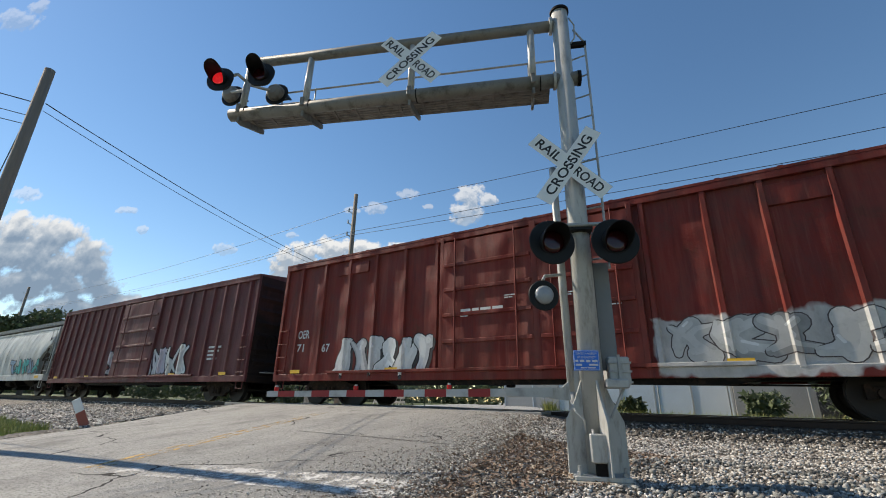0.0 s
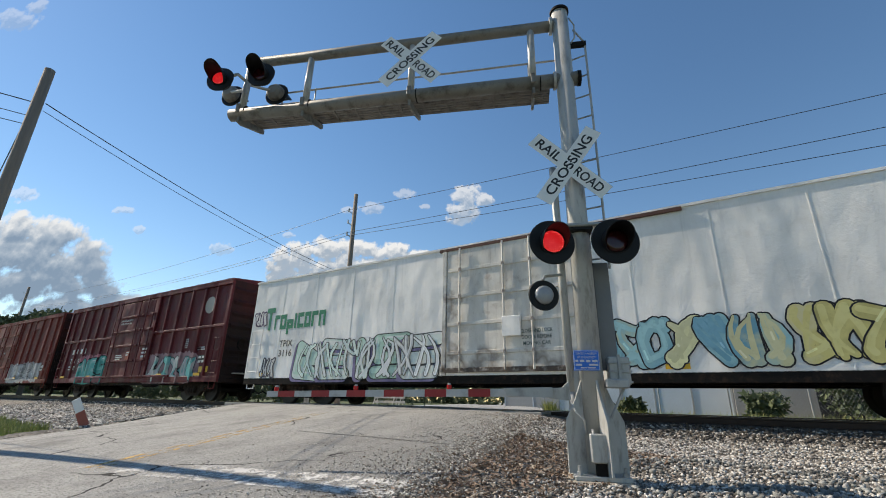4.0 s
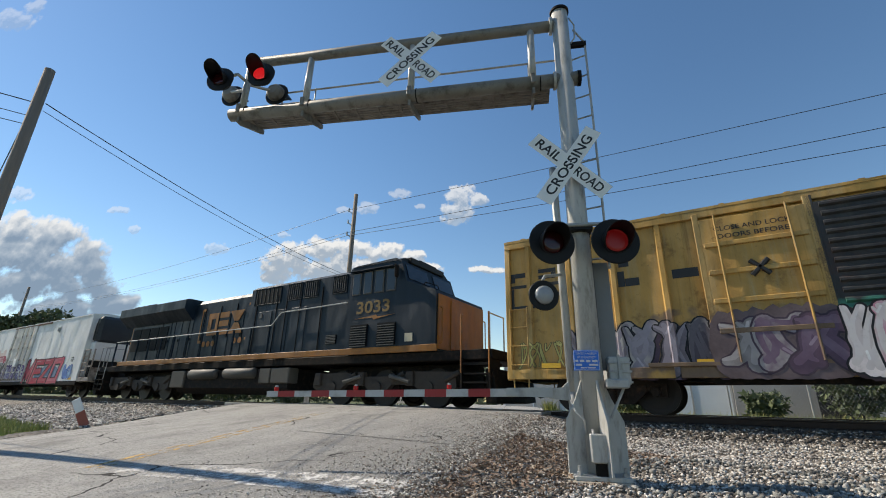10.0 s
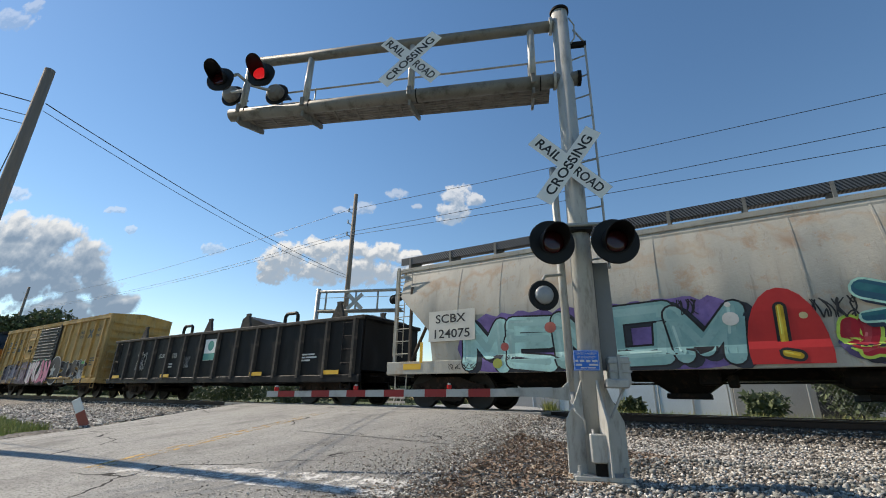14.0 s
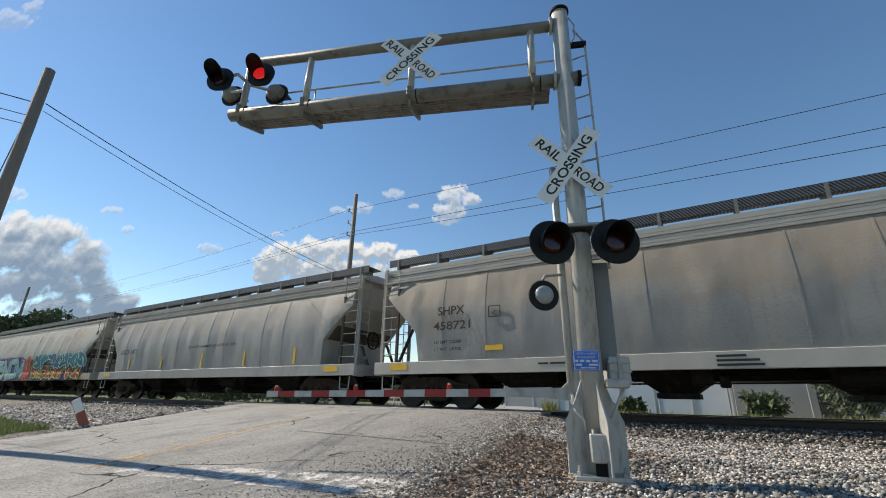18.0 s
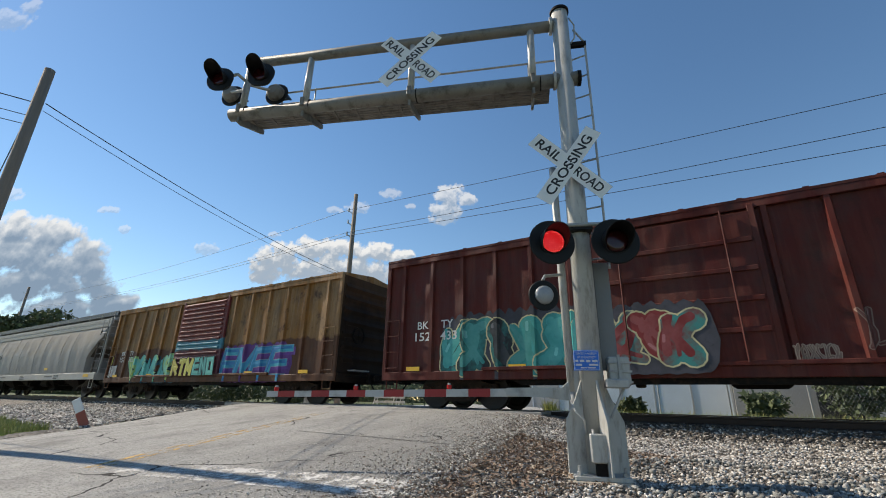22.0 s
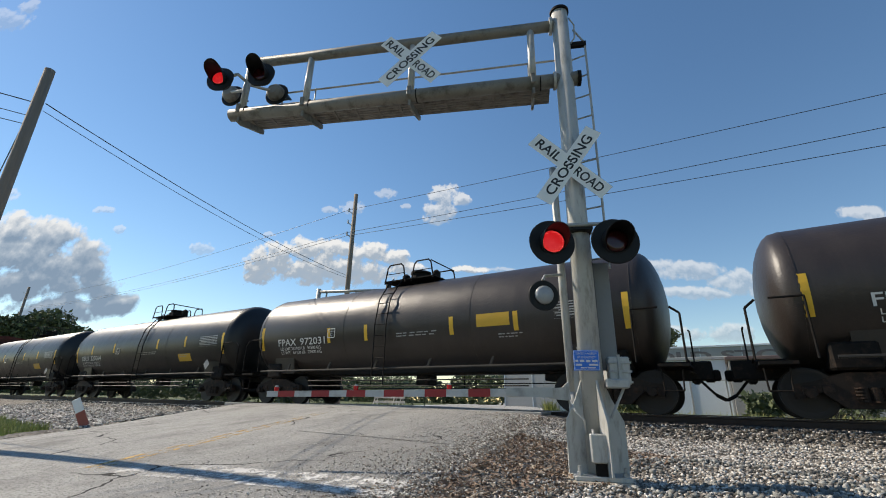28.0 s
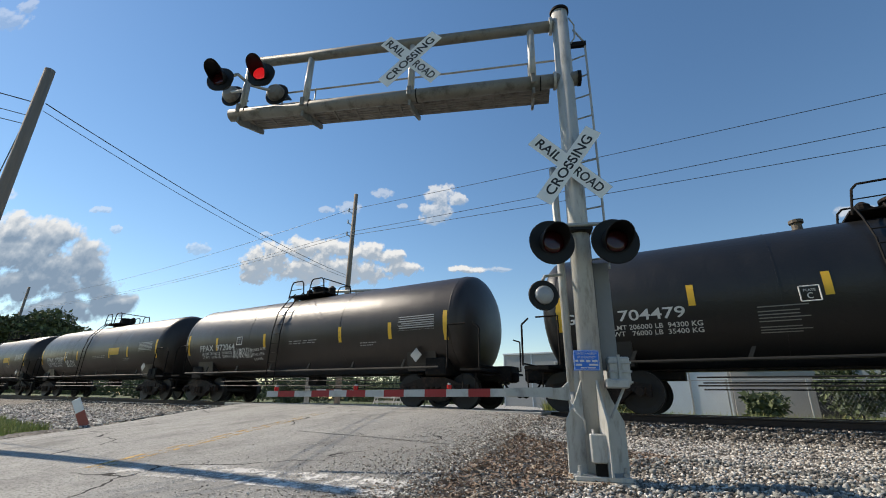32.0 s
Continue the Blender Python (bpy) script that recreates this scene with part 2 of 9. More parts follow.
# ---- ground, road, track ----
def lerp(points, y):
    """Straight-line interpolation through (y, value) pairs."""
    if y <= points[0][0]:
        return points[0][1]
    for (a, p), (b, q) in zip(points, points[1:]):
        if y <= b:
            return p + (q - p) * (y - a) / (b - a)
    return points[-1][1]


ROAD_RIGHT = ((-30, 3.0), (0, -2.2), (4.0, -2.65), (6.0, -2.9), (9.0, -3.3), (14, -4.9), (60, -22.0))
ROAD_LEFT = ((-30, -4.5), (0, -11.9), (3.5, -12.9), (5.0, -13.1), (8.0, -14.4), (14, -16.6), (60, -35.0))
ROAD_Z = ((-0.5, -1.1), (9.6, -0.09), (10.6, -0.03), (13.4, -0.03), (16, -0.14), (24, -0.3), (60, -0.35))
LAND_Z = ((-1.0, -1.14), (3.0, -0.82), (5.0, -0.62), (7.0, -0.52), (8.6, -0.50), (9.7, -0.44), (10.1, -0.40), (10.4, -0.27), (10.55, -0.19), (13.6, -0.2), (14.4, -0.36), (16.5, -0.5), (60, -0.45))


def road_z(y):
    return lerp(ROAD_Z, y)


def land_z(x, y):
    z = lerp(LAND_Z, y)
    near = max(0.0, 1.0 - max(0.0, lerp(ROAD_LEFT, y) - x, x - lerp(ROAD_RIGHT, y)) / 1.2)
    z = z * (1 - near) + (road_z(y) - 0.015) * near if near < 1 else road_z(y) - 0.08
    if not 10.2 < y < 13.8:
        z += 0.035 * (noise.noise((x * 0.7, y * 0.7, 0.0)) + 0.5 * noise.noise((x * 2.1, y * 2.1, 3.0)) + 0.9 * noise.noise((x * 0.45, y * 0.9, 8.0)))
        if x > -1.5 and y < 9.4:
            z += 0.07 * noise.noise((x * 0.8 + 4.0, y * 0.8, 2.0)) + 0.03 * noise.noise((x * 2.6, y * 2.6, 6.0))
    return z


def steps(a, b, n):
    return [a + (b - a) * i / n for i in range(n + 1)]


def grid(bm, xs, ys, z):
    rows = [[bm.verts.new((x, y, z(x, y))) for x in xs] for y in ys]
    for p, q in zip(rows, rows[1:]):
        for i in range(len(xs) - 1):
            bm.faces.new((p[i], p[i + 1], q[i + 1], q[i]))
    return bm


def ground_material():
    m, nt, b, co = start("stony_ground")
    big = noise_tex(nt, co, 0.35, 5, 0.6)
    v = nt.nodes.new("ShaderNodeTexVoronoi")
    v.inputs["Scale"].default_value = 17.0
    nt.links.new(co, v.inputs["Vector"])
    sp = nt.nodes.new("ShaderNodeSeparateColor")
    nt.links.new(v.outputs["Color"], sp.inputs[0])
    stone = ramp(nt, sp.outputs[0], [(0.0, (0.05, 0.042, 0.035)), (0.45, (0.13, 0.115, 0.10)), (0.8, (0.24, 0.22, 0.19)), (1.0, (0.1, 0.08, 0.065))])
    s = nt.nodes.new("ShaderNodeSeparateXYZ")
    nt.links.new(co, s.inputs[0])
    far = mth(nt, "MULTIPLY", mth(nt, "SUBTRACT", mth(nt, "ADD", s.outputs[1], mth(nt, "MULTIPLY", big, 2.0)), 14.6), 0.9, clamp=True)
    back = mth(nt, "MULTIPLY", mth(nt, "SUBTRACT", 3.4, mth(nt, "ADD", s.outputs[1], mth(nt, "MULTIPLY", big, 2.0))), 0.8, clamp=True)
    grass = mixc(nt, noise_tex(nt, co, 3.0, 6, 0.7), (0.035, 0.055, 0.014), (0.11, 0.125, 0.04))
    c = mixc(nt, mth(nt, "MAXIMUM", far, back), stone, grass)
    slant = mth(nt, "ADD", s.outputs[0], mth(nt, "MULTIPLY", s.outputs[1], 0.37))      # a pale paved yard beside the road beyond the track
    yard = mth(nt, "MULTIPLY", mth(nt, "MULTIPLY", mth(nt, "GREATER_THAN", slant, -17.0), mth(nt, "LESS_THAN", slant, 0.6)), mth(nt, "GREATER_THAN", s.outputs[1], 14.4))
    c = mixc(nt, yard, c, mixc(nt, big, (0.36, 0.35, 0.33), (0.46, 0.45, 0.43)))
    h = mth(nt, "SUBTRACT", 1.0, v.outputs["Distance"])
    finish(nt, b, c, 0.9, 0.0, 0.8, h, 0.05)
    return m


def asphalt_material():
    m, nt, b, co = start("worn_asphalt")
    big = noise_tex(nt, co, 0.28, 6, 0.6)
    grit = noise_tex(nt, co, 75, 3, 0.75)
    c = mixc(nt, big, (0.36, 0.35, 0.322), (0.54, 0.523, 0.48))
    along = noise_tex(nt, co, 1.1, 6, 0.7, (1.6, 0.28, 1.0))
    c = mixc(nt, ramp(nt, along, [(0.42, 0.0), (0.66, 0.55)]), c, (0.24, 0.232, 0.215))
    v0 = nt.nodes.new("ShaderNodeTexVoronoi")
    v0.inputs["Scale"].default_value = 55.0
    nt.links.new(co, v0.inputs["Vector"])
    sp = nt.nodes.new("ShaderNodeSeparateColor")
    nt.links.new(v0.outputs["Color"], sp.inputs[0])
    c = mixc(nt, ramp(nt, sp.outputs[0], [(0.0, 0.75), (0.35, 0.0)]), c, (0.085, 0.08, 0.075))
    c = mixc(nt, ramp(nt, sp.outputs[1], [(0.8, 0.0), (1.0, 0.6)]), c, (0.55, 0.53, 0.49))
    c = mixc(nt, ramp(nt, grit, [(0.35, 0.45), (0.6, 0.0)]), c, (0.08, 0.075, 0.07))
    stain = ramp(nt, noise_tex(nt, co, 0.9, 6, 0.65), [(0.52, 0.0), (0.7, 1.0)])
    c = mixc(nt, mth(nt, "MULTIPLY", stain, 0.5), c, (0.12, 0.115, 0.105))
    pos = nt.nodes.new("ShaderNodeSeparateXYZ")
    nt.links.new(co, pos.inputs[0])
    edge = mth(nt, "ADD", mth(nt, "ADD", pos.outputs[0], 2.2), mth(nt, "MULTIPLY", pos.outputs[1], 0.117))      # 0 at the road's crumbling edge
    wobble = mth(nt, "MULTIPLY", mth(nt, "SUBTRACT", noise_tex(nt, co, 1.4, 7, 0.7), 0.5), 2.6)
    lane = mth(nt, "MULTIPLY", mth(nt, "ADD", mth(nt, "ADD", edge, 4.6), wobble), 0.26, clamp=True)
    c = mixc(nt, mth(nt, "MULTIPLY", lane, 0.38), c, (0.16, 0.155, 0.146))      # the newer, darker lane
    soil = mth(nt, "MULTIPLY", mth(nt, "ADD", mth(nt, "ADD", edge, 0.55), wobble), 1.5, clamp=True)
    c = mixc(nt, mth(nt, "MULTIPLY", soil, 0.8), c, mixc(nt, sp.outputs[2], (0.05, 0.042, 0.036), (0.23, 0.20, 0.17)))
    v = nt.nodes.new("ShaderNodeTexVoronoi")
    v.feature, v.inputs["Scale"].default_value = "DISTANCE_TO_EDGE", 0.36
    w = nt.nodes.new("ShaderNodeVectorMath")
    w.operation = "ADD"
    nz = nt.nodes.new("ShaderNodeTexNoise")
    nz.inputs["Scale"].default_value, nz.inputs["Detail"].default_value = 0.9, 8.0
    nt.links.new(co, nz.inputs["Vector"])
    nt.links.new(co, w.inputs[0])
    nt.links.new(nz.outputs["Color"], w.inputs[1])
    nt.links.new(w.outputs[0], v.inputs["Vector"])
    some = ramp(nt, noise_tex(nt, co, 0.5, 3, 0.5), [(0.52, 0.0), (0.57, 1.0)])
    crack = mth(nt, "MULTIPLY", mth(nt, "LESS_THAN", v.outputs["Distance"], 0.006), some)
    c = mixc(nt, crack, c, (0.03, 0.028, 0.026))
    h = mth(nt, "SUBTRACT", mth(nt, "ADD", grit, mth(nt, "MULTIPLY", v0.outputs["Distance"], -0.6)), mth(nt, "MULTIPLY", crack, 2.0))
    finish(nt, b, c, 0.9, 0.0, 0.7, h, 0.014)
    b.inputs["Specular IOR Level"].default_value = 0.25
    return m


ground_mat, asphalt = ground_material(), asphalt_material()


def line_paint(name, color, worn=0.30):
    m, nt, b, co = start(name)
    wear = ramp(nt, noise_tex(nt, co, 5.0, 8, 0.75), [(0.44, 0.0), (0.56, 1.0)])
    sx = nt.nodes.new("ShaderNodeSeparateXYZ")
    nt.links.new(co, sx.inputs[0])
    gone = mth(nt, "MULTIPLY", mth(nt, "SUBTRACT", -4.6, sx.outputs[0]), worn, clamp=True)      # most worn in the wheel tracks towards -x
    wear = mth(nt, "ADD", wear, mth(nt, "MULTIPLY", ramp(nt, noise_tex(nt, co, 2.2, 6, 0.7), [(0.38, 0.0), (0.5, 1.0)]), gone), clamp=True)
    finish(nt, b, color, 0.8, 0.0, 0.3, noise_tex(nt, co, 60, 3, 0.7), 0.01)
    tr = nt.nodes.new("ShaderNodeBsdfTransparent")
    mx = nt.nodes.new("ShaderNodeMixShader")
    nt.links.new(wear, mx.inputs[0])
    nt.links.new(b.outputs[0], mx.inputs[1])
    nt.links.new(tr.outputs[0], mx.inputs[2])
    nt.links.new(mx.outputs[0], nt.nodes["Material Output"].inputs["Surface"])
    return m


white_line, yellow_line = line_paint("worn_white_road_paint", (0.62, 0.60, 0.56)), line_paint("worn_yellow_road_paint", (0.55, 0.34, 0.09), 0.10)

far_x = [-3000, -1200, -500, -250, -140, -90]
xs = far_x + steps(-70, -18, 52) + steps(-17.5, 9, 106) + steps(10, 60, 50) + [90, 140, 250, 500, 1200, 3000]
ys = [-3000, -800, -200, -60, -25, -12, -6] + steps(-4, 18, 88) + steps(19, 50, 31) + [60, 90, 150, 400, 1000, 3000]
ground = part("ground", grid(B(), xs, ys, land_z), ground_mat, smooth=True)
tagged(ground, "pale crushed stone and grassy dirt beside the track", "ground", kind="structure")


def road_piece():
    bm = B()
    ys = steps(-30, -2, 28) + steps(-1.5, 26, 110) + steps(28, 60, 32)
    rows = []
    for y in ys:
        wob = 0.12 * noise.noise((y * 1.3, 0, 0)) + 0.05 * noise.noise((y * 5, 2, 0))
        l, r = lerp(ROAD_LEFT, y) + wob, lerp(ROAD_RIGHT, y) + 0.12 * noise.noise((y * 1.1, 7, 0)) + 0.05 * noise.noise((y * 6, 4, 0))
        row = []
        for i in range(25):
            k = i / 24
            crown = 0.05 * (1 - (2 * k - 1) ** 2)
            row.append(bm.verts.new((l + (r - l) * k, y, road_z(y) + crown * (1 if 0 < i < 24 else 0) - (0.05 if i in (0, 24) else 0.0))))
        rows.append(row)
    for p, q in zip(rows, rows[1:]):
        for i in range(24):
            bm.faces.new((p[i], p[i + 1], q[i + 1], q[i]))
    return bm


road = tagged(part("road", road_piece(), asphalt, smooth=True), "cracked grey asphalt road with faded line paint", "road", kind="structure")


def crown_z(x, y):
    l, r = lerp(ROAD_LEFT, y), lerp(ROAD_RIGHT, y)
    k = min(1, max(0, (x - l) / (r - l)))
    return road_z(y) + 0.05 * (1 - (2 * k - 1) ** 2)


def strip(name, a, b, width, material, label, n=24):
    """A thin painted line on the road from a to b."""
    bm = B()
    a, b = Vector(a), Vector(b)
    side = Vector((-(b - a).y, (b - a).x)).normalized() * width / 2
    rows = []
    for i in range(n + 1):
        p = a.lerp(b, i / n)
        rows.append([bm.verts.new((q.x, q.y, crown_z(q.x, q.y) + 0.005)) for q in (p - side, p - side / 3, p + side / 3, p + side)])
    for p, q in zip(rows, rows[1:]):
        for i in range(3):
            bm.faces.new((p[i], q[i], q[i + 1], p[i + 1]))
    bmesh.ops.recalc_face_normals(bm, faces=bm.faces)
    return part(name, bm, material, road, label)


strip("stop_line", (-2.95, 3.98), (-7.6, 2.95), 0.60, white_line, "worn white stop line")
strip("centre_line", (-9.0, 8.5), (-7.2, 2.9), 0.11, yellow_line, "faded yellow centre line")
strip("centre_line", (-8.8, 8.55), (-7.0, 2.95), 0.11, yellow_line, "faded yellow centre line")

# thin dark strip across the lane, bent at its right end
dark_line = mat("dark_lane_line", (0.035, 0.033, 0.03), 0.8)
strip("tar_seam", (-7.0, 6.10), (-3.0, 6.16), 0.03, dark_line, "thin dark line across the lane")
strip("tar_seam", (-3.0, 6.16), (-2.75, 6.0), 0.025, dark_line, "thin dark line across the lane", 6)

# rails, sleepers, crossing panels
RAIL_PROFILE = ((-0.07, -0.175), (0.07, -0.175), (0.07, -0.16), (0.012, -0.14), (0.012, -0.045), (0.037, -0.035), (0.037, -0.002), (-0.037, -0.002), (-0.037, -0.035), (-0.012, -0.045), (-0.012, -0.14), (-0.07, -0.16))
for s in (-0.7525, 0.7525):
    rail = part("rail", prism(B(), [(TRACK_Y + s + p[0], p[1]) for p in RAIL_PROFILE], -420, 420), rail_steel)
    tagged(rail, "rusty steel rail with a polished head", "rail", "rails of the track", kind="structure")
    part("rail_head", box(B(), -420, 420, TRACK_Y + s - 0.033, TRACK_Y + s + 0.033, -0.004, 0.0), rail_top, rail)
ties = B()
for i in range(-160, 120):
    x = i * 0.5 + random.uniform(-0.03, 0.03)
    if not -17 < x < -3.2:
        box(ties, x - 0.115, x + 0.115, TRACK_Y - 1.3, TRACK_Y + 1.3, -0.33, -0.178)
tagged(part("sleepers", ties, tie_wood), "dark creosoted timber sleepers under the rails", "sleepers", kind="stuff")
panel_mat = mat("concrete_panel", (0.30, 0.29, 0.27), 0.85, 0, 0.2, 2, 40, 0.3, 0.01)
crossing = thing("crossing_panels", Matrix(), "grey crossing panels between and beside the rails", "crossing panel", kind="structure")
for y0, y1 in ((10.3, 10.98), (11.14, 11.78), (11.82, 12.46), (12.62, 13.3)):
    for i in range(5):
        x0 = -15.9 + i * 2.44
        part("panel", box(B(), x0, x0 + 2.42, y0, y1, -0.16, -0.012, 0.012), panel_mat, crossing)


def scatter(name, label, category, n, place, size, material, flat=0.7, seed=1, sides=0):
    """Many small stones or chips joined into one mesh."""
    rng = np.random.default_rng(seed)
    t = (1 + 5 ** 0.5) / 2
    if sides:
        base = np.array([(-1, -0.35, 0), (1, -0.3, 0.05), (0.9, 0.3, 0), (-0.8, 0.35, 0.1)], float)
        tri = np.array([(0, 1, 2), (0, 2, 3)])
    else:
        base = np.array([(1, 0, 0), (-1, 0, 0), (0, 1, 0), (0, -1, 0), (0, 0, 1), (0, 0, -1)], float)
        tri = np.array([(0, 2, 4), (2, 1, 4), (1, 3, 4), (3, 0, 4), (2, 0, 5), (1, 2, 5), (3, 1, 5), (0, 3, 5)])
    p = place(rng, n)
    n = len(p)
    q = rng.normal(size=(n, 4))
    q /= np.linalg.norm(q, axis=1)[:, None]
    w, x, y, z = q.T
    rot = np.stack([1 - 2 * (y * y + z * z), 2 * (x * y - z * w), 2 * (x * z + y * w), 2 * (x * y + z * w), 1 - 2 * (x * x + z * z), 2 * (y * z - x * w), 2 * (x * z - y * w), 2 * (y * z + x * w), 1 - 2 * (x * x + y * y)], 1).reshape(n, 3, 3)
    sc = rng.uniform(size[0], size[1], (n, 1)) * np.concatenate([rng.uniform(0.7, 1.4, (n, 2)), rng.uniform(0.5, 1.0, (n, 1))], 1)
    shapes = base[None] * rng.uniform(0.7, 1.25, (n, len(base), 1)) * sc[:, None, :]
    v = np.einsum("nij,nkj->nki", rot, shapes)
    v[:, :, 2] *= flat
    v += p[:, None, :]
    f = (tri[None] + (np.arange(n) * len(base))[:, None, None]).reshape(-1, 3)
    me = bpy.data.meshes.new(name)
    v = v.reshape(-1, 3)
    me.vertices.add(len(v))
    me.vertices.foreach_set("co", v.ravel())
    me.loops.add(f.size)
    me.loops.foreach_set("vertex_index", f.ravel())
    me.polygons.add(len(f))
    me.polygons.foreach_set("loop_start", np.arange(0, f.size, 3))
    me.update(calc_edges=True)
    me.materials.append(material)
    return tagged(new(name, me), label, category, kind="stuff")


def island_material(name, stops, rough=0.85):
    m, nt, b, co = start(name)
    g = nt.nodes.new("ShaderNodeNewGeometry")
    c = ramp(nt, g.outputs["Random Per Island"], stops)
    c = mixc(nt, mth(nt, "MULTIPLY", noise_tex(nt, co, 25, 4, 0.6), 0.5), c, (0.16, 0.14, 0.12))
    finish(nt, b, c, rough, 0.0, 0.3, noise_tex(nt, co, 60, 3, 0.6), 0.004)
    return m


stone_mat = island_material("crushed_stone", [(0.0, (0.05, 0.043, 0.037)), (0.3, (0.20, 0.18, 0.158)), (0.6, (0.52, 0.49, 0.44)), (0.92, (0.85, 0.81, 0.74)), (1.0, (0.24, 0.15, 0.10))])
chip_mat = island_material("dry_leaf_litter", [(0.0, (0.09, 0.05, 0.03)), (0.4, (0.2, 0.11, 0.065)), (0.8, (0.3, 0.2, 0.13)), (1.0, (0.42, 0.36, 0.28))])


def on_road(rng, n):
    """Loose grit that lies on the road, thick at its crumbling edge and thinning inwards."""
    out = []
    for y, k in zip(rng.uniform(2.6, 10.1, n), rng.exponential(0.75, n)):
        x = lerp(ROAD_RIGHT, y) - k + 0.05
        if k < 4.5 and noise.noise((x * 1.6, y * 1.6, 5.0)) > -0.25 - 0.3 * (k < 0.7):
            out.append((x, y, crown_z(x, y) + 0.004 if k > 0.25 else crown_z(x, y) - 0.02))
    return np.array(out)


def on_edge(rng, n):
    """Pebbles, twigs and leaves that spill over the road's edge."""
    out = []
    for y, k in zip(rng.uniform(2.6, 10.0, n), rng.normal(0.0, 0.42, n)):
        x = lerp(ROAD_RIGHT, y) - k
        out.append((x, y, (crown_z(x, y) if k > 0 else land_z(x, y)) + 0.006))
    return np.array(out)


def on_land(x0, x1, y0, y1, keep=None, lift=0.01):
    def place(rng, n):
        x, y = rng.uniform(x0, x1, n), rng.uniform(y0, y1, n)
        out = [(a, b, land_z(a, b) + lift) for a, b in zip(x, y) if (keep is None or keep(a, b)) and not lerp(ROAD_LEFT, b) - 0.05 < a < lerp(ROAD_RIGHT, b) - 0.1]
        return np.array(out)
    return place


scatter("ballast_stones", "pale crushed ballast stones sloping down from the track", "gravel", 46000, on_land(-3.2, 7.0, 3.2, 10.7, lambda a, b: a > -1.6 + 0.25 * (b - 6) or b > 7.5), (0.013, 0.034), stone_mat, seed=2)
# dark stones: the shade under the wagons' overhang is put into their colour
shade_stone = island_material("shaded_dark_ballast", [(0.0, (0.012, 0.011, 0.010)), (0.5, (0.035, 0.03, 0.026)), (0.9, (0.07, 0.06, 0.05)), (1.0, (0.14, 0.12, 0.10))])
scatter("track_ballast", "ballast coloured dark for the train's shade, between and beside the rails", "gravel", 15000, on_land(-3.2, 16, 10.02, 13.8, lambda a, b: abs(abs(b - TRACK_Y) - 0.7525) > 0.12 and (b < 11.2 or a * 7.3 % 1.0 < 0.4), 0.02), (0.03, 0.055), shade_stone, seed=3)
scatter("roadside_gravel", "grey gravel between the road and the track", "gravel", 16000, on_land(-34, -13.0, 4.6, 10.9), (0.03, 0.06), stone_mat, seed=4)
scatter("loose_grit", "loose grey grit strewn over the road edge", "gravel", 15000, on_road, (0.004, 0.014), stone_mat, seed=8)
scatter("loose_gravel", "coarser loose gravel along the crumbling road edge", "gravel", 4200, on_edge, (0.010, 0.024), stone_mat, seed=18)
scatter("leaf_litter", "dry brown leaf litter and twigs at the road edge", "leaf litter", 8200, on_land(-3.4, -0.7, 3.0, 7.6, lambda a, b: a < -1.2 + 0.22 * (b - 5.5) + 0.3 * noise.noise((a * 3, b * 3, 0)), 0.025), (0.012, 0.038), chip_mat, flat=0.6, seed=5, sides=4)


scatter("leaf_litter", "dry brown leaves spilling over the road edge", "leaf litter", 2600, on_edge, (0.012, 0.034), chip_mat, flat=0.6, seed=25, sides=4)
slate_mat = island_material("grey_green_stone", [(0.0, (0.05, 0.05, 0.047)), (0.4, (0.15, 0.155, 0.145)), (0.8, (0.30, 0.31, 0.29)), (1.0, (0.48, 0.47, 0.43))])
scatter("grey_stones", "coarser grey-green stones strewn round the signal foot", "gravel", 5200, on_land(-1.2, 3.4, 3.3, 7.2, lambda a, b: noise.noise((a * 0.9 + 3.0, b * 1.3, 1.0)) > 0.02, 0.025), (0.018, 0.045), slate_mat, seed=19)


def thicket(rng, n):
    """Leaf clumps of a far hedge and wood edge that closes the view."""
    x = rng.uniform(-420, 120, n)
    top = 5.2 + 1.3 * np.sin(x * 0.11) + 1.1 * np.sin(x * 0.37 + 1.0) + 0.7 * np.sin(x * 0.9)
    z = -0.6 + (top + 0.6) * rng.uniform(0, 1, n) ** 0.8
    return np.stack([x, 88 + rng.uniform(0, 7, n) + 3 * np.sin(x * 0.2), z], 1)


# ---- plants ----
leaf_mat = island_material("green_leaves", [(0.0, (0.02, 0.045, 0.012)), (0.5, (0.05, 0.09, 0.02)), (1.0, (0.11, 0.15, 0.035))], 0.7)
grass_mat = island_material("sunlit_grass", [(0.0, (0.08, 0.13, 0.02)), (0.6, (0.22, 0.29, 0.05)), (1.0, (0.42, 0.40, 0.14))], 0.7)
bright_grass = island_material("bright_sunlit_grass", [(0.0, (0.14, 0.20, 0.03)), (0.6, (0.30, 0.36, 0.06)), (1.0, (0.48, 0.45, 0.15))], 0.7)
bark = mat("grey_brown_bark", (0.09, 0.07, 0.055), 0.9, 0, 0.3, 6, 30, 0.5, 0.02)


scatter("far_thicket", "dark green hedge and wood edge far beyond the track", "thicket", 40000, thicket, (0.35, 0.9), leaf_mat, flat=0.8, seed=9, sides=4)


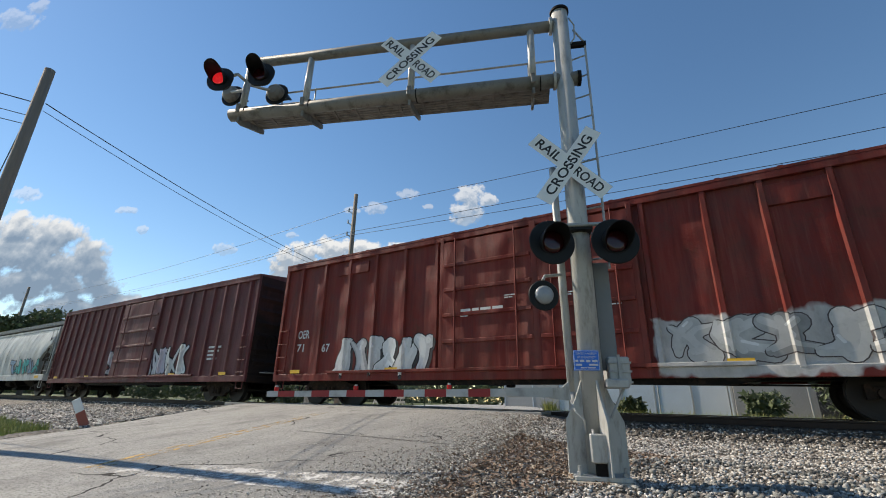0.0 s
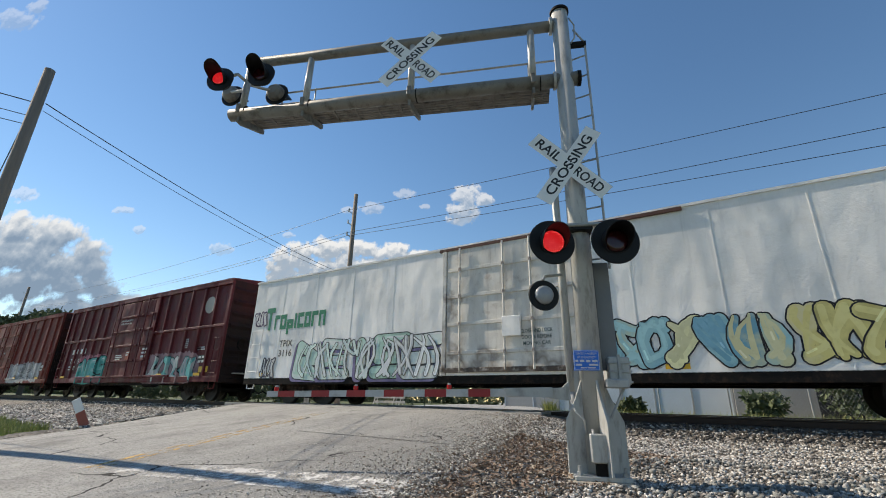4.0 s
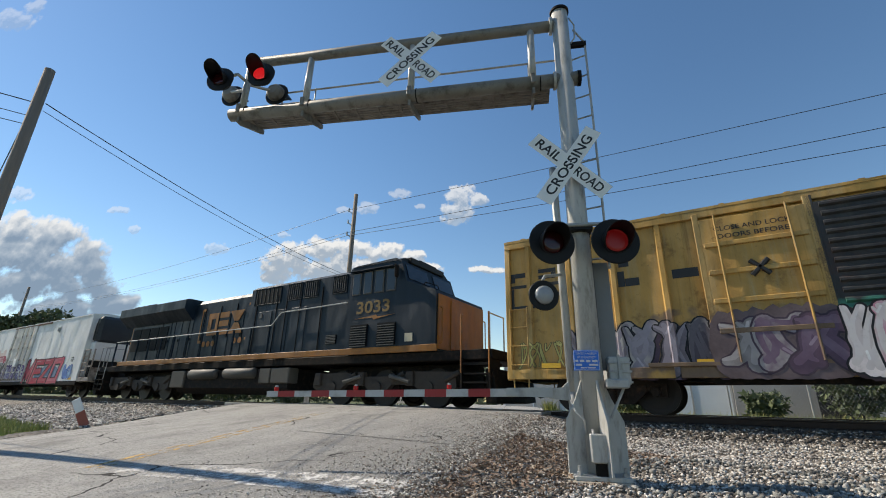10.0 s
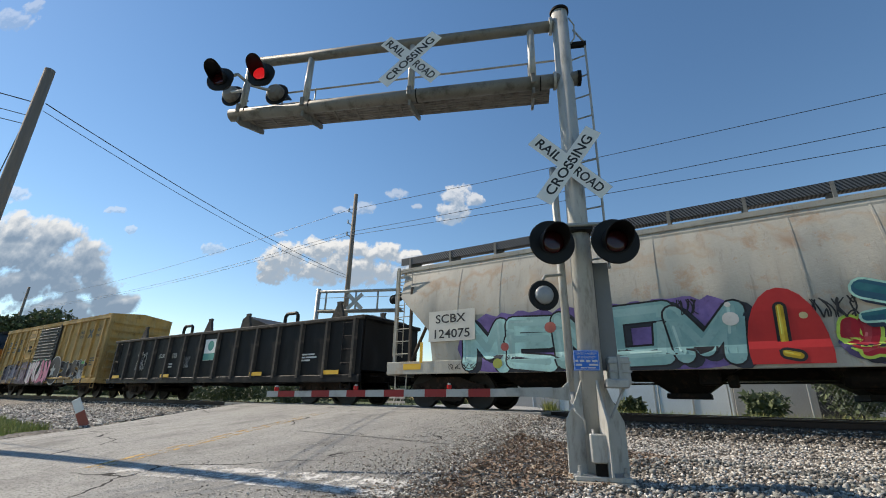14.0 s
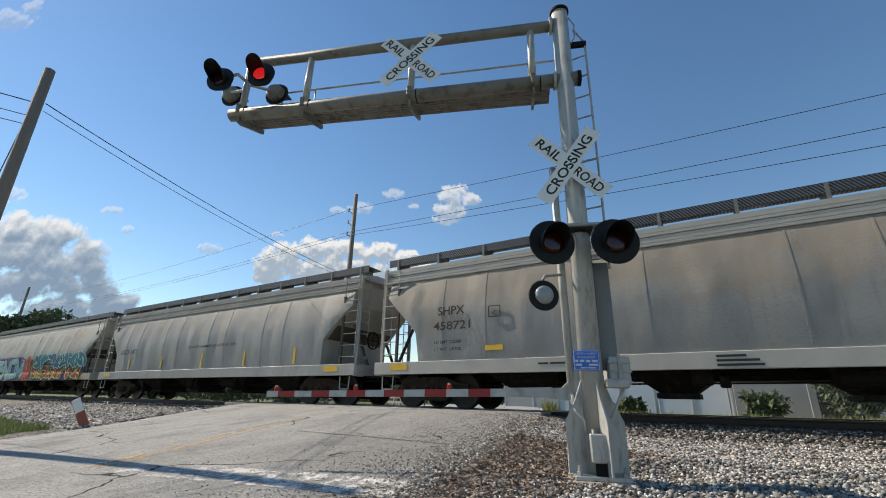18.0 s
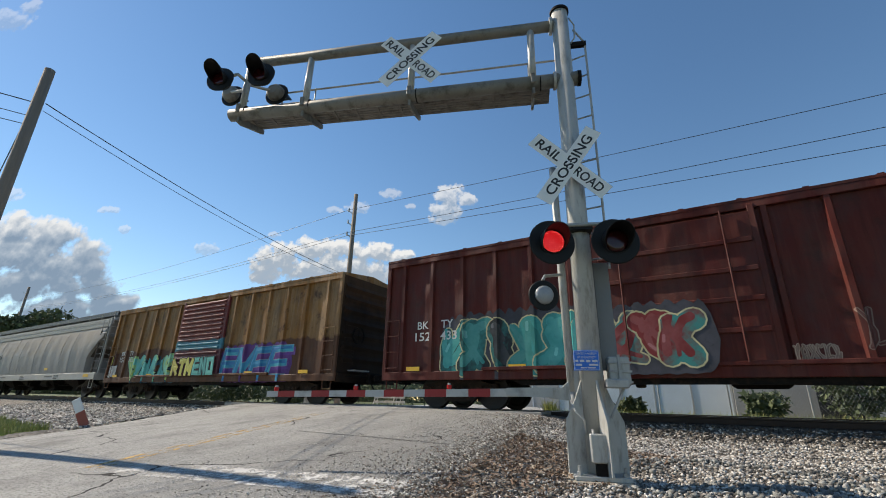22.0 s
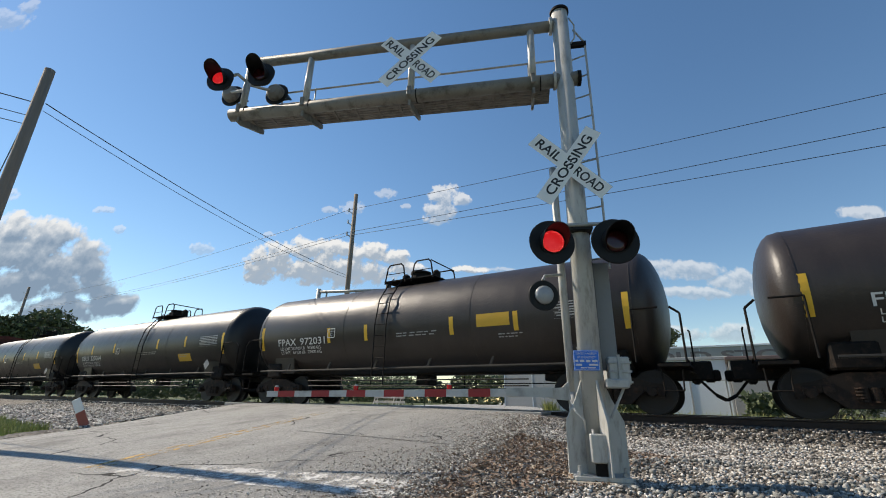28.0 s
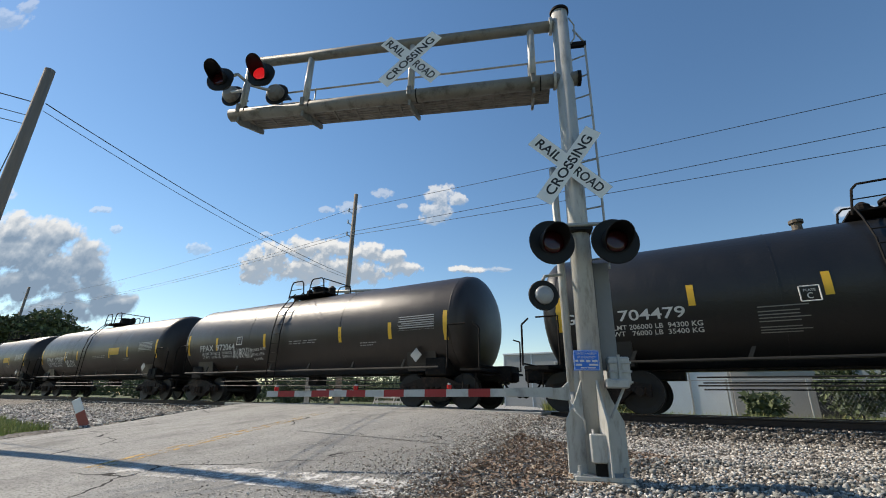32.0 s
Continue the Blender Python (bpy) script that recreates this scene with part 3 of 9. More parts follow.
def blades(name, label, n, place, height, seed, material=None):
    rng = np.random.default_rng(seed)
    p = place(rng, n)
    n = len(p)
    a = rng.uniform(0, 2 * np.pi, n)
    h = rng.uniform(height[0], height[1], n)
    w = 0.008 + 0.02 * h
    lean = rng.normal(0, 0.35, (n, 2)) * h[:, None]
    v = np.zeros((n, 3, 3))
    v[:, 0] = p + np.stack([np.cos(a) * w, np.sin(a) * w, 0 * a], 1)
    v[:, 1] = p - np.stack([np.cos(a) * w, np.sin(a) * w, 0 * a], 1)
    v[:, 2] = p + np.concatenate([lean, h[:, None]], 1)
    f = np.arange(n * 3)
    me = bpy.data.meshes.new(name)
    me.vertices.add(n * 3)
    me.vertices.foreach_set("co", v.ravel())
    me.loops.add(n * 3)
    me.loops.foreach_set("vertex_index", f)
    me.polygons.add(n)
    me.polygons.foreach_set("loop_start", np.arange(0, n * 3, 3))
    me.update(calc_edges=True)
    me.materials.append(material or grass_mat)
    return tagged(new(name, me), label, "grass", kind="stuff")


blades("grass", "tall sunlit grass and weeds beyond the track", 26000, on_land(-45, 34, 14.6, 22, lambda a, b: not -17.0 < a + 0.37 * b < 0.9), (0.12, 0.42), 11)
blades("grass", "tuft of green weeds by the road edge near the rails", 420, on_land(-5.55, -4.75, 14.3, 14.8), (0.2, 0.46), 12, bright_grass)
blades("grass", "strip of green grass beside the gravel", 3000, on_land(-19, -13.4, 3.6, 5.2, lambda a, b: b < 5.0 - 0.08 * (a + 19)), (0.06, 0.22), 13, bright_grass)
blades("grass", "bright sunlit weeds along the far side of the track", 14000, on_land(-3.5, 18, 14.3, 18.5, lambda a, b: a + 0.37 * b > 1.2), (0.15, 0.5), 14, bright_grass)


def plant(name, x, y, z, height, spread, n, leaf, seed, label, category, trunk=0.3, low=0.35):
    rng = np.random.default_rng(seed)
    root = thing(name, pose(x, y, z), label, category)
    if trunk:
        bm = B()
        rod(bm, (0, 0, -0.2), (0.02 * height, 0, height * 0.45), trunk, 10, trunk * 0.7)
        for i in range(7):
            a = i * 0.9 + rng.uniform(0, 0.5)
            rod(bm, (0.01 * height, 0, height * rng.uniform(0.25, 0.42)), (math.cos(a) * spread * 0.55, math.sin(a) * spread * 0.55, height * rng.uniform(0.6, 0.85)), trunk * 0.45, 7, trunk * 0.12)
        part("trunk", bm, bark, root)
    k = 26
    c = rng.normal(size=(k, 3))
    c /= np.linalg.norm(c, axis=1)[:, None]
    c *= rng.uniform(0.35, 0.85, (k, 1))
    r = rng.uniform(0.2, 0.42, k)
    i = rng.integers(0, k, n)
    d = rng.normal(size=(n, 3))
    d /= np.linalg.norm(d, axis=1)[:, None]
    p = c[i] + d * (r[i] * rng.uniform(0.75, 1.1, n))[:, None]
    p *= np.array([spread, spread, height * (1 - low) / 2])
    p[:, 2] += height * (1 + low) / 2
    t = rng.normal(size=(n, 3)) * leaf
    u = rng.normal(size=(n, 3)) * leaf
    v = np.stack([p, p + t, p + t * 0.6 + u, p + u * 0.8 - t * 0.2], 1).reshape(-1, 3)
    me = bpy.data.meshes.new("crown")
    me.vertices.add(n * 4)
    me.vertices.foreach_set("co", v.ravel())
    me.loops.add(n * 4)
    me.loops.foreach_set("vertex_index", np.arange(n * 4))
    me.polygons.add(n)
    me.polygons.foreach_set("loop_start", np.arange(0, n * 4, 4))
    me.update(calc_edges=True)
    me.materials.append(leaf_mat)
    crown = new("crown", me)
    crown.parent = root
    return root


plant("tree", -119, 33, -0.4, 17.4, 8.6, 14000, 0.34, 21, "large dark green broadleaf tree behind the track", "tree", 0.5)
plant("tree", -134, 28.5, -0.4, 15.5, 9.0, 10000, 0.4, 22, "dark green broadleaf tree behind the track", "tree", 0.45)
plant("tree", -150, 30, -0.4, 14.5, 10.0, 6000, 0.45, 23, "dark green broadleaf tree in the distance", "tree", 0.45)
plant("tree", -8.6, 66, -0.4, 12.0, 4.6, 7000, 0.22, 24, "leafy green tree behind the warehouse", "tree", 0.3)
for i, (x, y, h, s) in enumerate(((-3.4, 19.5, 0.9, 0.7), (1.6, 27.5, 1.5, 1.0), (5.4, 30, 3.0, 1.9), (8.4, 30.6, 2.8, 2.2), (-33, 22, 2.2, 3.0), (-27, 23, 2.0, 2.6), (-40, 23, 2.4, 3.4), (-50, 24, 2.6, 3.5), (-62, 25, 3.0, 4.0), (1.2, 24.6, 1.3, 0.8), (-46, 33, 3.4, 4.5), (-58, 36, 3.6, 5), (-36, 34, 3, 4.5), (-28, 36, 3, 4.5))):
    plant("bush", x, y, -0.5, h, s, 2600, 0.07 + 0.012 * h, 30 + i, "leafy green bush in the grass beyond the track", "bush", 0, 0.05)


# low white barrier beside the far end of the crossing
stand_white = mat("scuffed_white_barrier", (0.62, 0.62, 0.60), 0.5, 0, 0.2, 4, 30, 0.05, dirt=(0.35, 0.33, 0.30))
stand = thing("barrier_stand", pose(-12.7, 16.0, land_z(-12.7, 16.0)), "low scuffed white road barrier on slanted legs", "barrier")
for z in (0.30, 0.50):
    part("rail", box(B(), -0.85, 0.85, -0.02, 0.02, z - 0.05, z + 0.05, 0.006), stand_white, stand)
for x in (-0.72, 0.35, 0.72):
    for y in (-0.2, 0.2):
        part("leg", rod(B(), (x - 0.12, y, -0.02), (x, 0.04 * (1 if y > 0 else -1), 0.56), 0.022, 6), stand_white, stand)
part("foot_bar", box(B(), -0.9, 0.75, -0.24, -0.20, 0.0, 0.05, 0.006), stand_white, stand)


# ---- buildings beyond the track ----
def facade(name, label, x0, x1, y0, y1, z0, z1, wall_mat, roof_mat, panels=0):
    root = thing(name, pose(0, 0, 0), label, "building")
    wall = part("wall", box(B(), x0, x1, y0, y1, z0, z1), wall_mat, root)
    part("roof", box(B(), x0 - 0.15, x1 + 0.15, y0 - 0.15, y1 + 0.15, z1, z1 + 0.22, 0.03), roof_mat, root)
    if panels:
        for i in range(panels + 1):
            x = x0 + (x1 - x0) * i / panels
            part("wall_seam", box(B(), x - 0.05, x + 0.05, y0 - 0.05, y0, z0, z1 - 0.02), roof_mat, root)
    return root


pale_wall = mat("pale_blue_metal_siding", (0.55, 0.60, 0.64), 0.6, 0.1, 0.1, 0.6, 10, 0.2, 0.02)
grey_wall = mat("stained_concrete_wall", (0.34, 0.34, 0.33), 0.85, 0, 0.25, 0.4, 8, 0.3, 0.02)
tan_wall = mat("beige_block_wall", (0.36, 0.33, 0.30), 0.85, 0, 0.2, 0.5, 10, 0.3, 0.02)
red_roof = mat("dull_brown_roofing", (0.16, 0.10, 0.085), 0.5, 0.1, 0.2, 1, 12, 0.1)
sign_grey = mat("faded_sign_paint", (0.13, 0.12, 0.12), 0.8, 0, 0.3, 1, 10, 0.0)
dark_void = mat("dark_doorway", (0.02, 0.02, 0.022), 0.9, 0, 0.2)
annex = facade("metal_shed", "low pale blue metal-sided shed beyond the track", -11.5, 0.2, 36, 44, -0.6, 3.2, pale_wall, grey_wall, 5)
store = facade("cold_store", "long grey warehouse with faded painted letters under its roof", -26, 22, 58, 80, -0.6, 6.4, grey_wall, pale_wall, 12)
lettering("COLD STORAGE", 1.15, sign_grey, pose(2.0, 57.93, 5.45) @ NEAR, store, "painted_sign", 0.03, 22.0)
shop = facade("brick_outbuilding", "beige outbuilding with a dark doorway and brown roof edge", 0.3, 6.4, 33, 40, -0.6, 2.9, tan_wall, red_roof)
# flat dark slab: the doorway's inner shade is only its colour
part("doorway", box(B(), 4.2, 6.0, 32.94, 33.0, -0.5, 1.9), dark_void, shop, "doorway slab coloured dark as the shade inside")
white_shed = facade("white_shed", "white-walled shed behind the bushes", 19, 34, 40, 48, -0.6, 4.0, pale_wall, grey_wall, 6)

# chain-link fence
fence = thing("chain_link_fence", pose(0, 25.5, -0.48), "grey chain-link fence with steel posts in the grass", "fence")
post0 = part("post", rod(B(), (0, 0, 0), (0, 0, 1.9), 0.03, 8), galv, fence)
for x in range(-9, 25, 3):
    again(post0, pose(x, 0, 0), fence)
part("top_rail", rod(B(), (-9, 0, 1.86), (24, 0, 1.86), 0.022, 6), galv, fence)
bm = B()
for i in range(0, 240):
    x = -9 + i * 0.1375
    for s in (-1, 1):
        rod(bm, (x, 0, 0.05), (x + s * 1.2, 0, 1.85), 0.0016, 3)
part("mesh_wire", bm, galv, fence)

# ---- utility poles and wires ----
def utility_pole(x, y, z, h, r, label, arms=()):
    root = thing("utility_pole", pose(x, y, z), label, "utility pole")
    part("pole", rod(B(), (0, 0, 0), (0, 0, h), r, 14, r * 0.72), pole_wood, root, smooth=True)
    for zz in arms:
        bm = rod(B(), (0.0, -0.1, zz), (0.0, -0.55, zz + 0.12), 0.03, 6)
        part("insulator_arm", bm, galv, root)
        part("insulator", rod(B(), (0, -0.55, zz + 0.05), (0, -0.55, zz + 0.32), 0.06, 8, 0.04), grey_paint, root)
    return root


near_pole = utility_pole(-13.8, 2.37, -0.95, 9.15, 0.16, "brown wooden utility pole with cables strapped on")
far_pole = utility_pole(-21.1, 21.3, -0.5, 15.0, 0.2, "tall brown wooden utility pole carrying power lines", (13.35, 12.45, 11.55))
mid_pole = utility_pole(-118, 29, -0.5, 21, 0.3, "distant wooden utility pole beside the trees", (19.6, 18.0))
off_pole = utility_pole(66, 21.3, -0.5, 13.0, 0.2, "tall brown wooden utility pole far along the track", (11.7, 11.0, 9.2))


def cable(name, a, b, sag, r, label):
    cu = bpy.data.curves.new(name, "CURVE")
    cu.dimensions, cu.bevel_depth, cu.bevel_resolution = "3D", r, 1
    s = cu.splines.new("POLY")
    s.points.add(40)
    a, b = Vector(a), Vector(b)
    for i in range(41):
        k = i / 40
        p = a.lerp(b, k)
        s.points[i].co = (p.x, p.y, p.z - 4 * sag * k * (1 - k), 1)
    cu.materials.append(wire_mat)
    return tagged(new(name, cu), label, "cable", "overhead cables")


for z, z_far in ((13.05, 11.4), (11.3, 10.7), (11.05, 8.9)):
    cable("power_line", (-21.1, 20.75, z), (66, 20.75, z_far), 0.9, 0.014, "thin black power line strung along the track")
    cable("power_line", (-21.1, 20.75, z), (-118, 28.5, z + 5), 1.2, 0.014, "thin black power line strung along the track")
cable("telephone_cable", (-13.7, 2.5, 7.2), (-21.0, 21.2, 8.2), 0.35, 0.013, "thick black telephone cable between the poles")
cable("telephone_cable", (-13.7, 2.5, 6.98), (-21.0, 21.2, 8.05), 0.42, 0.009, "black telephone cable between the poles")
cable("telephone_cable", (-13.8, 2.3, 7.15), (-24, -26, 7.6), 0.5, 0.013, "thick black telephone cable leaving the pole")
cable("telephone_cable", (-13.8, 2.3, 6.75), (-24, -26, 7.1), 0.5, 0.009, "black telephone cable leaving the pole")
cable("telephone_cable", (-13.8, 2.3, 6.5), (-24, -26, 6.7), 0.5, 0.009, "black telephone cable leaving the pole")
cable("guy_wire", (-13.9, 2.3, 6.75), (-22, 3.0, -0.9), 0.05, 0.012, "thin guy wire from the pole to the ground")


# ---- crossing signals ----
def hood_mesh(r, depth):
    """A visor: a half-open tube, longest on top."""
    bm = B()
    n, rows = 24, []
    for k in range(n + 1):
        a = radians(-60 + 300 * k / n)
        reach = depth * (0.55 + 0.45 * max(0.0, math.sin(a)) ** 0.6) if math.sin(a) > 0 else depth * 0.55 * max(0.12, 1 + 1.1 * math.sin(a))
        rows.append(((math.cos(a) * r, 0, math.sin(a) * r), (math.cos(a) * r * 1.03, -reach, math.sin(a) * r * 1.03 - 0.05 * reach), (math.cos(a) * r * 0.97, -reach, math.sin(a) * r * 0.97 - 0.05 * reach), (math.cos(a) * r * 0.96, 0, math.sin(a) * r * 0.96)))
    vs = [[bm.verts.new(p) for p in row] for row in rows]
    for p, q in zip(vs, vs[1:]):
        for i in range(4):
            bm.faces.new((p[i], p[(i + 1) % 4], q[(i + 1) % 4], q[i]))
    bm.faces.new(vs[0])
    bm.faces.new(vs[-1][::-1])
    bmesh.ops.recalc_face_normals(bm, faces=bm.faces)
    return bm


BOARDS = []


def lamp(parent, x, y, z, turn=0.0, tilt=0.0, disc=0.3, name="signal_lamp", live=True, hood=(0.165, 0.30), shell=None):
    """Background disc with hood, rim, housing and a two-sided lamp insert that swings to face out when lit."""
    plate = part(name, lathe(B(), [(-0.012, 0.0), (-0.012, disc - 0.01), (0.0, disc), (0.012, disc - 0.01), (0.012, 0.0)], 36, "y"), black_paint, parent, "round black background disc with a red lens")
    plate.matrix_basis = pose(x, y, z, tilt, 0, turn)
    h = part("hood", hood_mesh(*hood), black_paint, plate)
    h.location = (0, -0.012, 0)
    part("housing", lathe(B(), [(0.013, 0.13), (0.013, 0.16), (0.10, 0.15), (0.16, 0.09), (0.17, 0.0)], 20, "y"), shell or black_paint, plate)
    part("rim", lathe(B(), [(-0.012, hood[0] - 0.012), (-0.026, hood[0] - 0.012), (-0.026, hood[0] - 0.004), (-0.012, hood[0] - 0.004)], 32, "y"), black_paint, plate)
    bm = lathe(B(), [(-0.008, 0.0), (-0.008, 0.10), (-0.003, min(0.143, hood[0] - 0.02)), (0.003, min(0.143, hood[0] - 0.02)), (0.008, 0.10), (0.008, 0.0)], 28, "y")
    insert = part("lamp_insert", bm, led_red, plate, "round red lamp insert", smooth=True)
    insert.data.materials.append(lens_red)
    if x > 0.2:
        insert.data.materials[0] = led_side
    for p in insert.data.polygons:
        p.material_index = 0 if live and p.center.y < -0.0035 else 1
    insert.location = (0, -0.03, 0)
    if live:
        BOARDS.append(insert)
    return plate


def crossbuck(parent, x, y, z, long=1.22, angles=(45, -45)):
    """Two crossed blades with the words RAILROAD CROSSING."""
    for i, (ang, texts) in enumerate(((angles[0], (("CROSSING", 0.0, 1.02),)), (angles[1], (("RAIL", -0.35, 0.40), ("ROAD", 0.34, 0.44))))):
        yy = y - 0.006 * (i == 0) - 0.003
        b = part("crossbuck_blade", box(B(), -long / 2, long / 2, -0.0025, 0.0025, -0.115, 0.115), white_sign, parent, "white crossbuck blade with black letters")
        b.matrix_basis = pose(x, yy, z) @ pose(0, 0, 0, 0, -ang, 0)
        for word, off, w in texts:
            lettering(word, 0.138, black_ink, pose(off, -0.004, 0) @ NEAR, b, "lettering", 0.016, w, 0.001)
        for bx in (-0.05, 0.05):
            part("bolt_head", rod(B(), (bx, -0.003, 0.0), (bx, -0.012, 0.0), 0.012, 8), steel_dark, b)


def crossing_signal():
    root = thing("crossing_signal", pose(-1.345, 5.485, -0.57, 0, 0, 22), "grey steel cantilever crossing signal with red flashing lamps and lowered gate", "crossing signal")
    part("foundation", box(B(), -0.40, 0.30, -0.36, 0.36, -0.45, 0.0, 0.02), mat("tan_concrete", (0.42, 0.36, 0.28), 0.9, 0, 0.2, 3, 40, 0.3, 0.01), root, "weathered tan concrete foundation")
    part("base_plate", box(B(), -0.29, 0.29, -0.29, 0.29, 0.0, 0.045, 0.006), grey_paint, root)
    part("mast", rod(B(), (0, 0, 0.05), (0, 0, 6.66), 0.138, 28, 0.124), grey_paint, root, smooth=True)
    part("mast_cap", lathe(B(), [(6.66, 0.148), (6.70, 0.148), (6.74, 0.10), (6.76, 0.0)], 24, "z"), steel_dark, root)
    for ax, ay, rz in ((-1, -1, 194.8), (1, -1, 284.8), (1, 1, 14.8), (-1, 1, 104.8)):
        bm = prism(B(), [(0.11, 0.0), (0.345, 0.0), (0.345, 0.50), (0.335, 0.55), (0.215, 0.78), (0.135, 0.98), (0.11, 0.98)], -0.012, 0.012, "y")
        f = part("base_fin", bm, grey_paint, root)
        f.matrix_basis = pose(0, 0, 0.045, 0, 0, rz)
        part("anchor_bolt", rod(B(), (ax * 0.235, ay * 0.235, 0.03), (ax * 0.235, ay * 0.235, 0.14), 0.02, 8), galv, root)
        part("anchor_nut", rod(B(), (ax * 0.235, ay * 0.235, 0.045), (ax * 0.235, ay * 0.235, 0.085), 0.036, 6), galv, root)
    jb = part("junction_box", box(B(), -0.105, 0.085, -0.27, -0.15, 0.17, 0.46, 0.012), grey_paint, root, "small grey junction box on the mast foot")
    part("box_lid", box(B(), -0.095, 0.075, -0.276, -0.27, 0.18, 0.45, 0.004), grey_paint, jb)
    part("box_stand", box(B(), -0.06, 0.05, -0.25, -0.16, 0.045, 0.17), steel_dark, jb)
    for bx in (-0.06, 0.05):
        part("conduit_stub", rods(B(), [(bx, -0.20, 0.45), (bx, -0.17, 0.50)], 0.016, 6), galv, jb)
    part("counterweight_shield", box(B(), 0.125, 0.34, 0.08, 0.13, 1.15, 2.50, 0.008), mat("dull_grey_plate", (0.21, 0.212, 0.21), 0.6, 0.0, 0.15, spec=0.3), root, "grey flat channel behind the mast")
    part("conduit", rods(B(), [(-0.215, 0.06, 0.05), (-0.225, 0.06, 0.9), (-0.27, 0.04, 3.9)], 0.05, 12), grey_paint, root, smooth=True)
    part("cable_run", rods(B(), [(0.128, 0.0, 0.9), (0.128, 0.0, 3.0)], 0.012, 6), black_paint, root)
    notice = part("notice", box(B(), -0.205, 0.085, -0.170, -0.160, 1.130, 1.358, 0.004), blue_sheet, root, "small blue notice plate with white print")
    part("border", prism(prism(prism(prism(B(), [(-0.200, 1.135), (0.080, 1.135), (0.080, 1.140), (-0.200, 1.140)], -0.1715, -0.170, "y"), [(-0.200, 1.348), (0.080, 1.348), (0.080, 1.353), (-0.200, 1.353)], -0.1715, -0.170, "y"), [(-0.200, 1.1405), (-0.195, 1.1405), (-0.195, 1.3475), (-0.200, 1.3475)], -0.1715, -0.170, "y"), [(0.075, 1.1405), (0.080, 1.1405), (0.080, 1.3475), (0.075, 1.3475)], -0.1715, -0.170, "y"), white_ink, notice)
    lettering("REPORT A PROBLEM", 0.024, white_ink, pose(-0.06, -0.171, 1.322) @ NEAR, notice, "lettering", 0.0, 0.23, 0.002)
    lettering("OR EMERGENCY", 0.026, white_ink, pose(-0.06, -0.171, 1.280) @ NEAR, notice, "lettering", 0.0, 0.21, 0.002)
    bm = bars(B(), -0.185, 1.250, [(0.03, 0.05, 0.05, 0.06)], 0.026, 0.05, -0.172)
    bars(bm, -0.185, 1.205, [(0.07,)], 0.022, 0.05, -0.172)
    bars(bm, -0.035, 1.205, [(0.10,)], 0.022, 0.05, -0.172)
    bars(bm, -0.13, 1.168, [(0.04, 0.015, 0.09)], 0.014, 0.05, -0.172)
    part("print", bm, white_ink, notice)
    for z in (5.364, 6.425):
        part("tube_collar", lathe(B(), [(-0.17, 0.118), (-0.17, 0.135), (-0.13, 0.135), (-0.13, 0.118)], 20), galv, root).location = (0, 0, z)
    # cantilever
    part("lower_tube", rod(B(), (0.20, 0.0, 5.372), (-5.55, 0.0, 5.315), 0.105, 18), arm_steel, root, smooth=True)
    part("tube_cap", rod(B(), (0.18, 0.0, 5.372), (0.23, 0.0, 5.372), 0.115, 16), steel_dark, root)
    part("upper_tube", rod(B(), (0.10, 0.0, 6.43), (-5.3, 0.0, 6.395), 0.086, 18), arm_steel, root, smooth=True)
    for x in (-0.47, -2.39, -4.2, -5.36):
        part("strut", rod(B(), (x, 0, 5.35), (x, 0, 6.41), 0.056, 12), galv, root, smooth=True)
        part("bracket", prism(B(), [(-0.06, 5.24), (0.66, 5.44), (0.66, 5.36), (0.05, 5.13), (-0.06, 5.13)], x - 0.02, x + 0.02), arm_steel, root)
        part("clamp", box(B(), x - 0.035, x + 0.035, -0.125, -0.09, 5.29, 5.46, 0.008), arm_steel, root)
        part("u_bolt", lathe(B(), [(x + 0.10, 0.106), (x + 0.10, 0.114), (x + 0.115, 0.114), (x + 0.115, 0.106)], 18), steel_dark, root).location = (0, 0, 5.345)
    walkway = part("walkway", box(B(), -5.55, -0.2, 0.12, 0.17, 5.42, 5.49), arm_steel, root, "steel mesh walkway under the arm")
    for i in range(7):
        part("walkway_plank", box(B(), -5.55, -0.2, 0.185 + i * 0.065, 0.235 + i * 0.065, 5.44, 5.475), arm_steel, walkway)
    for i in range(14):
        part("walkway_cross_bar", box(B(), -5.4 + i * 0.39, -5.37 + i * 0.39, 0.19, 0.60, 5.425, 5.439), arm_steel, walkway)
    part("handrail", rods(B(), [(-5.1, 0.62, 6.21), (0.02, 0.62, 6.30), (0.06, 0.10, 6.30)], 0.017, 8), galv, root)
    for x in (-5.05, -4.4, -2.55, -0.5):
        part("handrail_post", rod(B(), (x, 0.62, 5.45), (x, 0.62, 6.25), 0.014, 6), galv, root)
    for y0, x1 in ((0.15, -5.2), (0.6, -5.25)):
        part("handrail_end", rods(B(), [(-5.5, y0, 5.46), (x1, 0.62, 5.95), (-5.05, 0.62, 6.2)], 0.014, 6), galv, root)
    # ladder
    for x0, y0 in ((0.345, 0.02), (-0.03, 0.17)):
        part("ladder_rail", rods(B(), [(x0, y0, 2.4), (x0, y0, 6.05), (x0 * 0.55, y0, 6.32)], 0.017, 6), galv, root)
    rung = part("ladder_rung", rod(B(), (0.345, 0.02, 0), (-0.03, 0.17, 0), 0.013, 6), galv, root)
    rung.location = (0, 0, 2.55)
    for i in range(1, 10):
        again(rung, pose(0, 0, 2.55 + i * 0.362), root)
    part("ladder_plate", box(B(), 0.10, 0.36, -0.01, 0.05, 5.98, 6.06), steel_dark, root)
